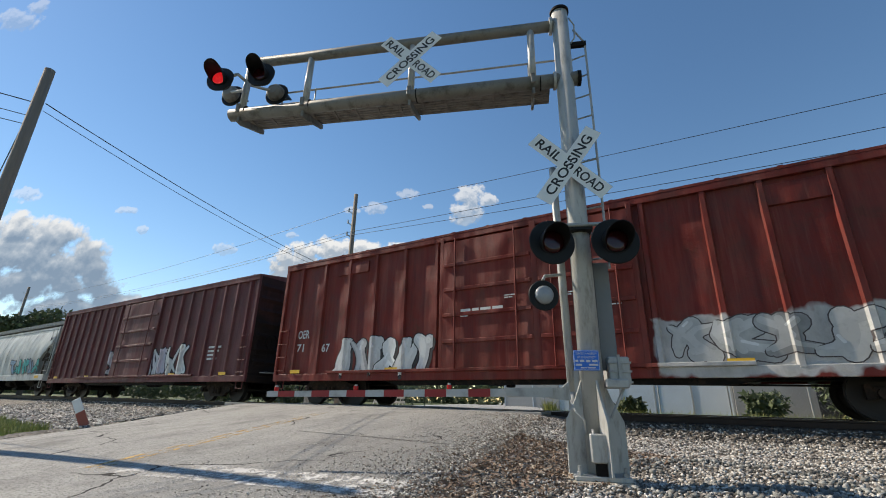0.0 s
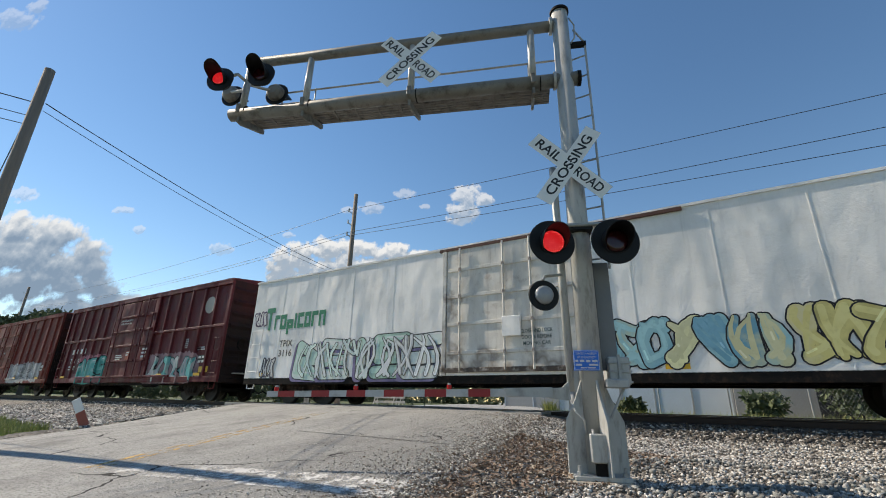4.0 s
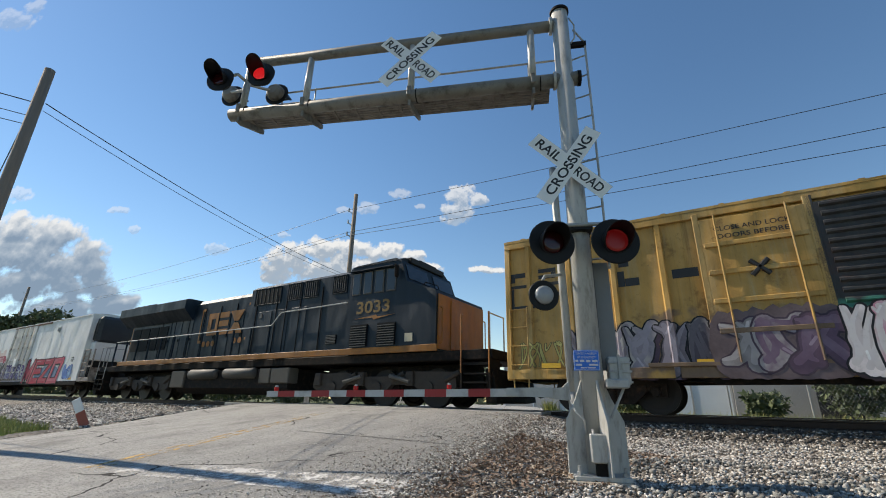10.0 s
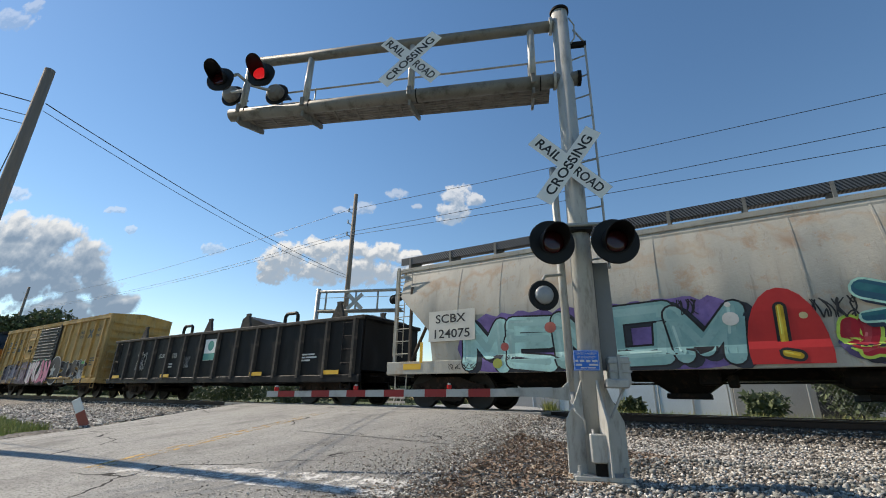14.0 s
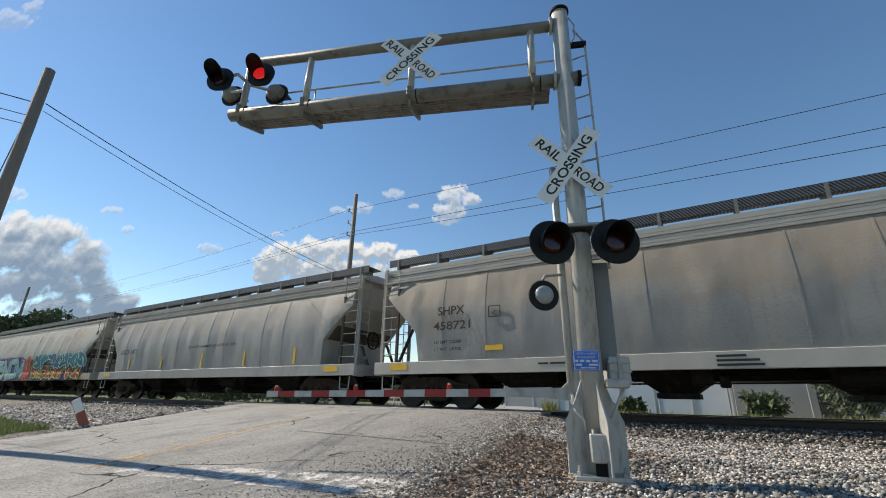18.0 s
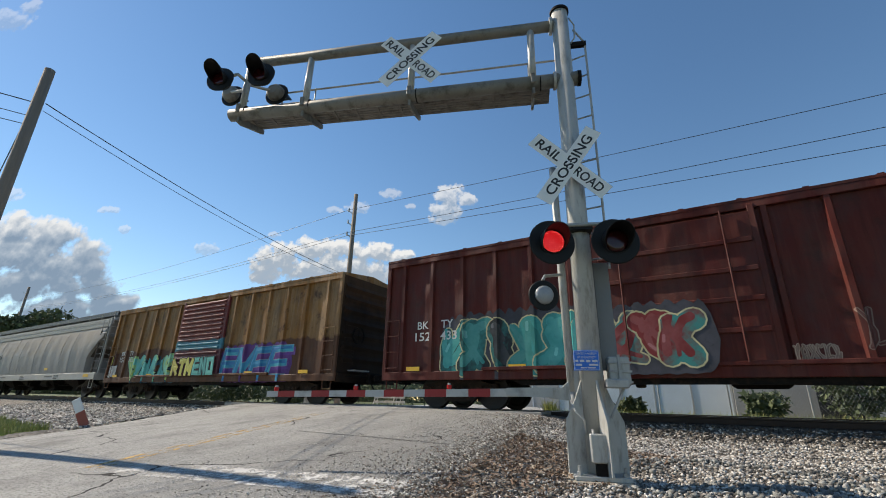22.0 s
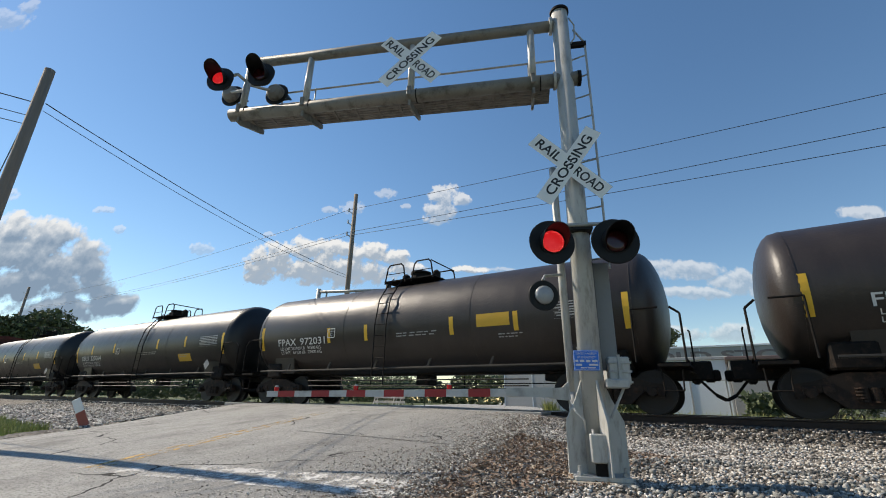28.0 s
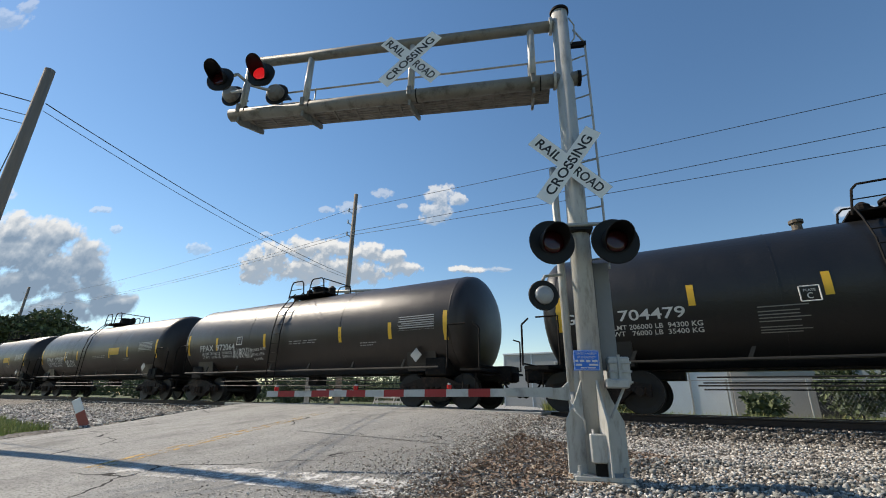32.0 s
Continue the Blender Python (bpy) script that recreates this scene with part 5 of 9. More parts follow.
def reefer(name, s0, s1, eave, paint, label, green, letters, extra=None):
    """Smooth-sided refrigerator car with a plug door and a cooling unit on its end platform."""
    L = s1 - s0
    root = wagon(name, s0, s1, label, "refrigerator car")
    p = paint(root)
    hl, top = L / 2, eave
    part("body", box(B(), -hl, hl, -1.53, 1.53, 0.80, top - 0.02, 0.02), p, root)
    part("roof", prism(B(), [(-1.56, top - 0.06), (1.56, top - 0.06), (1.56, top), (0.9, top + 0.09), (-0.9, top + 0.09), (-1.56, top)], -hl - 0.02, hl + 0.02), p, root)
    for i in range(1, 12):
        x = -hl + L * i / 12
        if not -1.7 < x < 2.5:
            put("panel_seam", ("seam", top), lambda: box(B(), -0.012, 0.012, -1.536, -1.528, 0.84, top - 0.08), p, root, pose(x, 0, 0))
    dp = wagon_paint("chipped_cream_door_" + name, root, (0.66, 0.635, 0.58), streaks=0.5, rust=(0.16, 0.085, 0.05), fade=(0.72, 0.70, 0.65), low=0.4, grime=(0.22, 0.17, 0.13), areas=[dict(box=(-1.7, 2.4, 0.7, 1.35), color=(0.13, 0.095, 0.075), wob=0.5, cover=0.7, soft=3.0), dict(box=(-1.6, -1.3, 0.9, 3.4), color=(0.12, 0.08, 0.06), wob=0.3, cover=0.6, soft=5.0)])
    for s in (-1, 1):
        d = part("door", box(B(), -1.44, 2.25, -0.03, 0.03, 0.95, top - 0.12, 0.01), dp, root, "cream plug door with chipped paint and lock rods")
        d.location = (0, s * 1.55, 0)
        for i in range(4):
            put("door_rib", "rdrib", lambda: box(B(), -1.4, 2.2, -0.015, 0.015, -0.045, 0.045, 0.006), dp, d, pose(0, s * 0.043, 1.4 + i * 0.76))
            for x in (-1.0, 0.3, 1.05, 1.9):
                put("lock_bracket", "rlbracket", lambda: box(B(), -0.035, 0.035, -0.025, 0.025, -0.05, 0.05, 0.01), mat("chipped_lock_bracket", (0.42, 0.39, 0.36), 0.8, 0, 0.4, 6, 30, dirt=(0.12, 0.07, 0.05)), d, pose(x, s * 0.1, 1.4 + i * 0.76))
        for x in (-1.0, 0.3, 1.05, 1.9):
            put("lock_rod", ("rlrod", top), lambda: rod(B(), (0, 0, 0.95), (0, 0, top - 0.12), 0.028, 6), dp, d, pose(x, s * 0.09, 0))
        part("door_track", box(B(), -1.7, 4.6, s * 1.57 - 0.03, s * 1.57 + 0.03, top - 0.14, top - 0.06), mat("rusty_door_track", (0.11, 0.05, 0.035), 0.8, 0, 0.4), root, "rusty door track under the roof edge")
        for x in (-1.52, 2.33):
            put("door_post", ("rdpost", top), lambda: box(B(), -0.06, 0.06, -0.05, 0.05, 0.82, top - 0.08, 0.012), dp, root, pose(x, s * 1.55, 0))
        put("side_sill", ("rsill", L), lambda: box(B(), -hl, hl, -0.03, 0.03, -0.14, 0.08, 0.01), steel_dark, root, pose(0, s * 1.5, 0.76))
        ladder(root, -hl + 0.45, s * 1.53, 1.05, 2.5, p, 4, 0.6)
        stirrup(root, -hl + 0.4, s * 1.5, p)
    grime = mat("peeling_dark_grime", (0.10, 0.075, 0.06), 0.85, 0, 0.5, 3.0, 25, 0.3, 0.01, dirt=(0.42, 0.39, 0.35))
    part("door_sill", box(B(), -1.6, 2.3, -1.60, -1.53, 0.90, 1.02, 0.01), grime, root, "grimy door sill with peeling paint")
    part("latch_plate", box(B(), 0.25, 0.75, -1.68, -1.60, 1.75, 2.25, 0.01), p, root, "square latch plate on the door")
    for i, w_ in enumerate(("CLOSE AND LOCK", "DOORS BEFORE", "MOVING CAR")):
        lettering(w_, 0.09, mat("dark_green_stencil", (0.05, 0.09, 0.08), 0.7), pose(1.12, -1.584, 1.86 - 0.15 * i) @ NEAR, root, "lettering", 0.01, 0.82 - 0.06 * i)
    # end platform with cooling unit
    soiled = mat("soiled_tan_paint", (0.36, 0.31, 0.26), 0.75, 0, 0.35, 2.0, 20, 0.2, 0.01, dirt=(0.12, 0.085, 0.06))
    # dark tone of the upper housing includes the shade on its side
    dk = mat("shaded_unit_housing", (0.025, 0.03, 0.035), 0.5, 0.1, 0.3)
    unit = part("cooling_unit", box(B(), hl + 0.01, hl + 0.6, -1.3, 1.3, 2.85, top - 0.12, 0.14), dk, root, "dark cooling unit on the end wall")
    part("unit_base", box(B(), hl + 0.01, hl + 0.52, -1.3, 1.3, 1.9, 2.9, 0.05), p, unit, "white lower housing of the cooling unit")
    # solid black box painted as the shaded gap below the unit
    part("unit_void", box(B(), hl + 0.01, hl + 0.3, -1.2, 1.2, 1.0, 1.9), black_paint, unit)
    part("grille", box(B(), hl + 0.1, hl + 0.45, -1.315, -1.30, 3.0, top - 0.5), black_paint, unit)
    plat = part("end_platform", box(B(), hl, hl + 1.35, -1.5, 1.5, 0.80, 1.0, 0.01), soiled, root)
    for y in (-1.48, 1.48):
        for x in (hl + 0.12, hl + 0.72, hl + 1.3):
            put("platform_post", "ppost", lambda: rod(B(), (0, 0, 1.0), (0, 0, 2.45), 0.04, 6), soiled, plat, pose(x, y, 0))
        for z in (1.35, 1.75, 2.1, 2.42):
            part("platform_rail", rods(B(), [(hl + 0.12, y, z), (hl + 0.72, y, z)], 0.03, 6), soiled, plat)
        part("step_frame", rods(B(), [(hl + 0.75, y, 0.95), (hl + 0.75, y, 1.55), (hl + 1.3, y, 1.55), (hl + 1.3, y, 0.95)], 0.04, 6), soiled, plat)
    part("platform_side", box(B(), hl + 1.28, hl + 1.33, -1.5, -1.0, 1.0, 1.5), soiled, plat)
    underframe(root, L + 2.5, 0.15)
    bogie(root, -(hl - 2.6))
    bogie(root, hl - 1.6)
    put("coupler", "coupler", coupler_bm, steel_dark, root, pose(hl + 1.35 + 0.1, 0, 0))
    put("coupler", "coupler", coupler_bm, steel_dark, root, pose(-hl - 0.28, 0, 0, 0, 0, 180))
    tape(root, [-hl + 1.1, -hl * 0.4, hl * 0.4, hl - 0.9], 0.95, -1.537)
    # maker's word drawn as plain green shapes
    x, z, h = green
    gm = mat("green_mark", (0.01, 0.20, 0.10), 0.6, 0, 0.1, 3, 20, 0.0)
    widths = (0.44, 0.26, 0.32, 0.32, 0.13, 0.3, 0.3, 0.3, 0.3)
    cx = x
    mark = part("maker_mark", box(B(), x - 0.02, x, -1.538, -1.534, z, z + 0.02), gm, root, "green painted maker's mark")
    for i, w in enumerate(widths):
        hh = h * (1.25 if i in (0, 4) else 0.8)
        z0 = z - (0.3 * h if i == 3 else 0)
        bm = B()
        if i == 0:
            box(bm, cx, cx + w, -1.54, -1.536, z + hh * 0.78, z + hh)
            box(bm, cx + w * 0.36, cx + w * 0.64, -1.54, -1.536, z, z + hh * 0.78)
        elif i == 4:
            box(bm, cx + 0.02, cx + w - 0.02, -1.54, -1.536, z, z + h * 0.8)
        else:
            box(bm, cx, cx + w * 0.32, -1.54, -1.536, z0, z0 + hh)
            box(bm, cx + w * 0.32, cx + w, -1.54, -1.536, z0 + hh * 0.72, z0 + hh)
            if i in (2, 3, 6, 8):
                box(bm, cx + w * 0.68, cx + w, -1.54, -1.536, z, z0 + hh * 0.72)
            if i in (2, 3, 5, 6):
                box(bm, cx + w * 0.32, cx + w * 0.68 if i != 5 else cx + w, -1.54, -1.536, z, z + h * 0.2)
        part("mark_shape", bm, gm, mark)
        cx += w + 0.05
    for text, hgt, xx, zz, m_, w in letters:
        lettering(text, hgt, m_, pose(xx, -1.543, zz) @ NEAR, root, "lettering", 0.012, w)
    if extra:
        extra(root, hl)
    return root


def grating():
    """Galvanised grating with slanted gaps."""
    if "galvanised_grating" in MATS:
        return MATS["galvanised_grating"]
    m, nt, b, co = start("galvanised_grating")
    sx = nt.nodes.new("ShaderNodeSeparateXYZ")
    nt.links.new(co, sx.inputs[0])
    f = mth(nt, "FRACT", mth(nt, "MULTIPLY", mth(nt, "ADD", sx.outputs[0], mth(nt, "MULTIPLY", sx.outputs[2], 0.8)), 14.0))
    c = mixc(nt, mth(nt, "GREATER_THAN", f, 0.5), (0.018, 0.018, 0.02), (0.13, 0.13, 0.135))
    finish(nt, b, c, 0.5, 0.2)
    MATS["galvanised_grating"] = m
    return m


def hopper(name, s0, s1, paint, label, letters=(), roof_walk=True, sill_paint=None, roof=4.0, extra=None, upright=True):
    """Covered hopper with curved sides, end cages, roof walk and discharge gates."""
    L = s1 - s0
    root = wagon(name, s0, s1, label, "covered hopper")
    p = paint(root)
    hl = L / 2
    side = [(1.16, roof + 0.12), (1.22, roof), (1.33, roof - 0.28), (1.42, roof - 0.55), (1.50, roof - 0.86), (1.56, roof - 1.2), (1.595, 2.55), (1.60, 2.3), (1.59, 2.0), (1.57, 1.7), (1.54, 1.4), (1.50, 1.15)]
    ring = [(-y, z) for y, z in side] + [(y, z) for y, z in side[::-1]]
    rings = []
    sl = 2.35
    span = (L - 2 * sl) / 11
    middle = [(-hl + 1.55 + (L - 3.1) * i / 80, 1.0) for i in range(81)]
    for x, k in [(-hl + 0.35, 0.0), (-hl + 0.7, 0.17), (-hl + 1.1, 0.36), (-hl + 1.45, 0.55)] + middle + [(hl - 1.45, 0.55), (hl - 1.1, 0.36), (hl - 0.7, 0.17), (hl - 0.35, 0.0)]:
        bay = (x + hl - sl) / span
        sag = (0.018 + 0.03 * noise.noise((math.floor(bay) * 3.7, L, 1.0)) ** 2) * math.sin(math.pi * bay) ** 2 if k == 1.0 else 0.0      # plates buckled inwards between the frames
        zlow = roof - 0.9 - (roof - 0.9 - 1.15) * k
        rr = []
        for y, z in ring:
            zz = max(z, zlow)
            yy = y
            if z < zlow:
                prof = side
                want = zlow
                yy = math.copysign(lerp(sorted((q[1], q[0]) for q in prof), want), y) * (0.97 + 0.03 * k)
            dip = sag * min(1.0, max(0.0, (roof - 0.3 - zz) / 0.5)) * min(1.0, max(0.0, (zz - 1.2) / 0.4))
            rr.append((x, yy - math.copysign(dip * (1.0 + 0.6 * noise.noise((x * 0.9, zz * 1.3, L))), yy), zz))
        rings.append(rr)
    body = B()
    vs = [[body.verts.new((q[0], q[1], q[2] - 0.0006 * j)) for j, q in enumerate(r)] for r in rings]
    n = len(ring)
    for a, b in zip(vs, vs[1:]):
        for i in range(n - 1):
            body.faces.new((a[i], a[i + 1], b[i + 1], b[i]))
        body.faces.new((a[n - 1], a[0], b[0], b[n - 1]))
    body.faces.new(vs[0][::-1])
    body.faces.new(vs[-1])
    bmesh.ops.recalc_face_normals(body, faces=body.faces)
    part("body", body, p, root, smooth=True).data.set_sharp_from_angle(angle=radians(32))
    sp = sill_paint or p
    part("roof", prism(B(), [(-1.24, roof - 0.02), (1.24, roof - 0.02), (1.24, roof + 0.10), (0.7, roof + 0.22), (-0.7, roof + 0.22), (-1.24, roof + 0.10)], -hl + 0.1, hl - 0.1), sp, root)
    for y in (-1.24, 1.24):
        put("roof_edge", ("redge", L), lambda: box(B(), -hl + 0.1, hl - 0.1, -0.03, 0.03, -0.05, 0.02), sp, root, pose(0, y, roof + 0.02))
        put("roof_edge", ("redge", L), lambda: box(B(), -hl + 0.1, hl - 0.1, -0.03, 0.03, -0.05, 0.02), sp, root, pose(0, y * 1.02, roof - 0.16))
    if letters:
        for y, z in ((1.285, roof - 0.075), (1.345, roof - 0.25), (1.375, roof - 0.34)):
            for s in (-1, 1):
                put("roof_edge", ("redge", L), lambda: box(B(), -hl + 0.1, hl - 0.1, -0.03, 0.03, -0.05, 0.02), sp, root, pose(0, s * y, z))
    # seams
    for i in range(1, 13):
        x = -hl + sl + (L - 2 * sl) * (i - 1) / 11
        for s in (-1, 1):
            pts = [(s * (y + 0.006), z) for y, z in side[1:]]
            def make():
                bm = B()
                for a, b in zip(pts, pts[1:]):
                    va = [bm.verts.new((dx, q[0], q[1])) for q, dx in ((a, -0.02), (a, 0.02), (b, 0.02), (b, -0.02))]
                    bm.faces.new(va)
                    vb = [bm.verts.new((v.co.x, v.co.y - s * 0.012, v.co.z)) for v in va]
                    for j in range(4):
                        bm.faces.new((va[j], va[(j + 1) % 4], vb[(j + 1) % 4], vb[j]))
                return bm
            if i in (1, 2, 4, 5, 7, 8, 10, 11):
                put("weld_seam", ("hseam", roof, s), make, p, root, pose(x, 0, 0))
    for s in (-1, 1):
        put("side_sill", ("hsill", L), lambda: box(B(), -hl, hl, -0.04, 0.04, -0.17, 0.17, 0.012), sp, root, pose(0, s * 1.52, 1.05), "pale side sill")
    # outlets
    for x in (-L * 0.27, -L * 0.09, L * 0.09, L * 0.27):
        bm = loft(B(), [[(x - 1.35, -1.3, 1.2), (x + 1.35, -1.3, 1.2), (x + 1.35, 1.3, 1.2), (x - 1.35, 1.3, 1.2)], [(x - 0.35, -0.55, 0.45), (x + 0.35, -0.55, 0.45), (x + 0.35, 0.55, 0.45), (x - 0.35, 0.55, 0.45)]])
        g = part("discharge_gate", bm, steel_dark, root)
        part("gate_frame", box(B(), x - 0.42, x + 0.42, -0.65, 0.65, 0.34, 0.45, 0.01), steel_dark, g)
    # roof walk
    if roof_walk:
        wk = part("roof_walk", box(B(), -hl + 0.05, hl - 0.05, -1.16, -0.55, roof + 0.40, roof + 0.43), grating(), root, "dark grating walkway on the roof")
        part("walk_edge", box(B(), -hl + 0.05, hl - 0.05, -1.19, -1.16, roof + 0.24, roof + 0.47), wk.data.materials[0], wk)
        for i in range(13):
            put("walk_bracket", ("wbr", roof), lambda: box(B(), -0.035, 0.035, -1.20, -0.6, roof + 0.1, roof + 0.46), arm_steel, wk, pose(-hl + 0.4 + (L - 0.8) * i / 12, 0, 0))
        for x in (-L * 0.3, -L * 0.1, L * 0.1, L * 0.3):
            part("hatch", box(B(), x - 1.4, x + 1.4, -0.4, 0.4, roof + 0.2, roof + 0.36, 0.04), sp, root)
    # end cages
    # grime colour deepened with the shade of the recessed, down-facing hopper ends
    grimy = mat("grimy_shaded_slope_sheet", (0.10, 0.08, 0.065), 0.8, 0, 0.35, spec=0.2)
    for s in (-1, 1):
        c = part("end_platform", box(B(), s * (hl - 0.05) - 0.06, s * (hl - 0.05) + 0.06, -1.5, 1.5, 0.86, 1.22, 0.01), sp, root)
        part("end_floor", box(B(), s * (hl - 2.2), s * (hl - 0.1), -1.4, 1.4, 1.02, 1.1), steel_dark, c)
        part("slope_sheet", prism(B(), [(s * (hl - 0.45), roof - 0.95), (s * (hl - 0.5), roof - 0.95), (s * (hl - 2.3), 1.25), (s * (hl - 2.2), 1.25)], -1.42, 1.42, "y"), grimy, c)
        for y in (-1.36, 1.36):
            put("corner_stile", ("hstile", roof), lambda: box(B(), -0.04, 0.04, -0.04, 0.04, 1.1, roof + 0.1), sp, c, pose(s * (hl - 0.12), y, 0))
            put("corner_stile", ("hstile2", roof), lambda: box(B(), -0.035, 0.035, -0.035, 0.035, 1.1, roof - 0.6), grimy, c, pose(s * (hl - 0.72), y * 1.07, 0))
            def rung():
                bm = B()
                for i in range(8):
                    z = 1.45 + i * 0.36
                    rod(bm, (-0.30, 0, z), (0.30, 0, z), 0.014, 5)
                for u in (-0.29, 0.29):
                    rod(bm, (u, 0, 1.4), (u, 0, 4.0), 0.016, 5)
                return bm
            put("side_ladder", "hladder", rung, sp, c, pose(s * (hl - 0.42), y * 1.08, 0))
            def rung_end():
                bm = B()
                for i in range(8):
                    z = 1.45 + i * 0.36
                    rods(bm, [(0, 0, z), (0.14, 0.0, z - 0.02), (0.16, 0.0, z - 0.1)], 0.014, 5)
                    rod(bm, (0.0, -0.22, z), (0.0, 0.22, z), 0.014, 5)
                for u in (-0.21, 0.21):
                    rod(bm, (0.0, u, 1.4), (0.0, u, 4.0), 0.016, 5)
                return bm
            put("end_ladder", "hladder_end", rung_end, sp, c, pose(s * (hl - 0.08), y * 0.86, 0, 0, 0, 0 if s > 0 else 180))
        for y in (-0.7, 0.7):
            part("end_brace", rod(B(), (s * (hl - 0.15), y, 1.1), (s * (hl - 0.9), y, 2.6), 0.05, 8), grimy, c)
        stirrup(root, s * (hl - 0.45), -1.46, sp)
    put("hand_brake", "hand_brake", hand_brake_bm, steel_dark, root, pose(hl + 0.1, -0.75, 2.0))
    underframe(root, L)
    for s in (-1, 1):
        bogie(root, s * (hl - 1.75))
    ends(root, hl, 0.65)
    tape(root, [-hl + 0.9, hl - 1.0], 1.08, -1.565, 0.6, 0.16)
    if upright:
        tape(root, [-L * 0.33, -L * 0.16, 0.02 * L, L * 0.18, L * 0.34], 1.55, -1.585, upright=True)
    for text, h, x, z, m_, w in letters:
        lettering(text, h, m_, pose(x, -1.612, z) @ NEAR, root, "lettering", 0.012, w)
    if extra:
        extra(root, hl)
    return root


def gondola(name, s0, s1, paint, label, top=2.72):
    L = s1 - s0
    root = wagon(name, s0, s1, label, "gondola")
    p = paint(root)
    hl = L / 2
    dusty = mat("dusty_black_paint", (0.055, 0.05, 0.045), 0.8, 0, 0.35, 2.5, 25, 0.2, 0.01, dirt=(0.12, 0.10, 0.085), spec=0.25)
    part("floor", box(B(), -hl + 0.05, hl - 0.05, -1.42, 1.42, 1.05, 1.15), p, root)
    for s in (-1, 1):
        part("side_wall", box(B(), -hl + 0.05, hl - 0.05, s * 1.45 - 0.03, s * 1.45 + 0.03, 0.82, top - 0.08), p, root)
        part("end_wall", box(B(), s * (hl - 0.05) - 0.03, s * (hl - 0.05) + 0.03, -1.42, 1.42, 1.05, top - 0.08), p, root)
    for s in (-1, 1):
        put("top_chord", ("gchord", L), lambda: box(B(), -hl, hl, -0.08, 0.08, -0.12, 0.0, 0.02), dusty, root, pose(0, s * 1.48, top))
        put("side_sill", ("gsill", L), lambda: box(B(), -hl, hl, -0.06, 0.06, -0.16, 0.06, 0.015), p, root, pose(0, s * 1.5, 0.84))
        n = 14
        for i in range(n):
            put("side_post", "gpost", lambda: prism(B(), [(-0.09, 0.0), (0.09, 0.0), (0.05, -0.11), (-0.05, -0.11)], 0.82, top - 0.1, "z"), dusty, root, pose(-hl + 0.35 + (L - 0.7) * i / (n - 1), s * 1.475, 0, 0, 0, 0 if s < 0 else 180))
        for x in (-hl + 0.6, hl - 0.6):
            ladder(root, x, s * 1.5, 1.25, 2.5, p, 4)
            stirrup(root, x, s * 1.5, p)
        part("end_chord", box(B(), s * hl - 0.08, s * hl + 0.08, -1.5, 1.5, top - 0.12, top, 0.02), p, root)
    cover = part("load_cover", prism(B(), [(-1.4, top - 0.02), (1.4, top - 0.02), (0.9, top + 0.10), (-0.9, top + 0.10)], -hl + 0.2, hl - 0.2), mat("grey_cover_sheet", (0.22, 0.21, 0.2), 0.7, 0.0, 0.3), root, "grey hard cover over the load")
    for i, x in enumerate((-6.3, -0.9, 1.7, 6.7)):
        bm = prism(B(), [(x - 0.3, top + 0.02), (x + 0.3, top + 0.02), (x + 0.14, top + 0.5), (x + 0.18, top + 0.62), (x - 0.06, top + 0.62), (x - 0.04, top + 0.5)], -1.2, -1.1, "y")
        part("lifting_lug", bm, dusty, cover, "black triangular lifting lug")
        bm = prism(B(), [(x - 0.3, top + 0.02), (x + 0.3, top + 0.02), (x + 0.14, top + 0.5), (x + 0.18, top + 0.62), (x - 0.06, top + 0.62), (x - 0.04, top + 0.5)], 1.1, 1.2, "y")
        part("lifting_lug", bm, dusty, cover, "black triangular lifting lug")
    for x in (-2.8, 4.15):
        part("rail_hoop", rods(B(), [(x - 0.36, -1.0, top), (x - 0.34, -1.0, top + 0.36), (x - 0.24, -1.0, top + 0.46), (x + 0.24, -1.0, top + 0.46), (x + 0.34, -1.0, top + 0.36), (x + 0.36, -1.0, top)], 0.065, 8), black_paint, cover)
    part("load_wedge", prism(B(), [(0.9, top + 0.02), (3.4, top + 0.02), (2.5, top + 0.22), (1.25, top + 0.62), (1.0, top + 0.5)], -0.9, 0.9, "y"), black_paint, cover, "dark sloping piece of the load")
    gr = mat("teal_panel", (0.08, 0.32, 0.27), 0.6, 0, 0.15)
    lp = part("logo_panel", box(B(), -0.32, 0.5, -1.505, -1.48, 1.55, 2.38), white_sign, root, "white and teal logo panel")
    part("logo_foot", box(B(), -0.31, 0.49, -1.509, -1.505, 1.56, 1.82), gr, lp)
    part("logo_round", lathe(B(), [(-1.509, 0.0), (-1.509, 0.2), (-1.505, 0.2), (-1.505, 0.0)], 20, "y"), gr, lp).location = (0.1, 0, 2.12)
    underframe(root, L)
    for s in (-1, 1):
        bogie(root, s * (hl - 2.0))
    ends(root, hl, 0.7)
    tape(root, [-hl + 0.9, -hl * 0.35, hl * 0.4, hl - 1.2], 0.98, -1.57, 0.7, 0.13)
    for text, h, x, z in (("JTLX", 0.2, -3.58, 1.81), ("103", 0.2, -2.52, 1.82)):
        lettering(text, h, white_ink, pose(x, -1.49, z) @ NEAR, root, "lettering", 0.012)
    sprayed_piece(root, (-5.75, -4.95, 1.25, 2.05), 2, [(0.014, 0.014, 0.016)], 96, edge=(0.5, 0.5, 0.5), surf=lambda x, z: -1.485, fat=0.03, rim=0.014, label="thin pale tag scrawl")
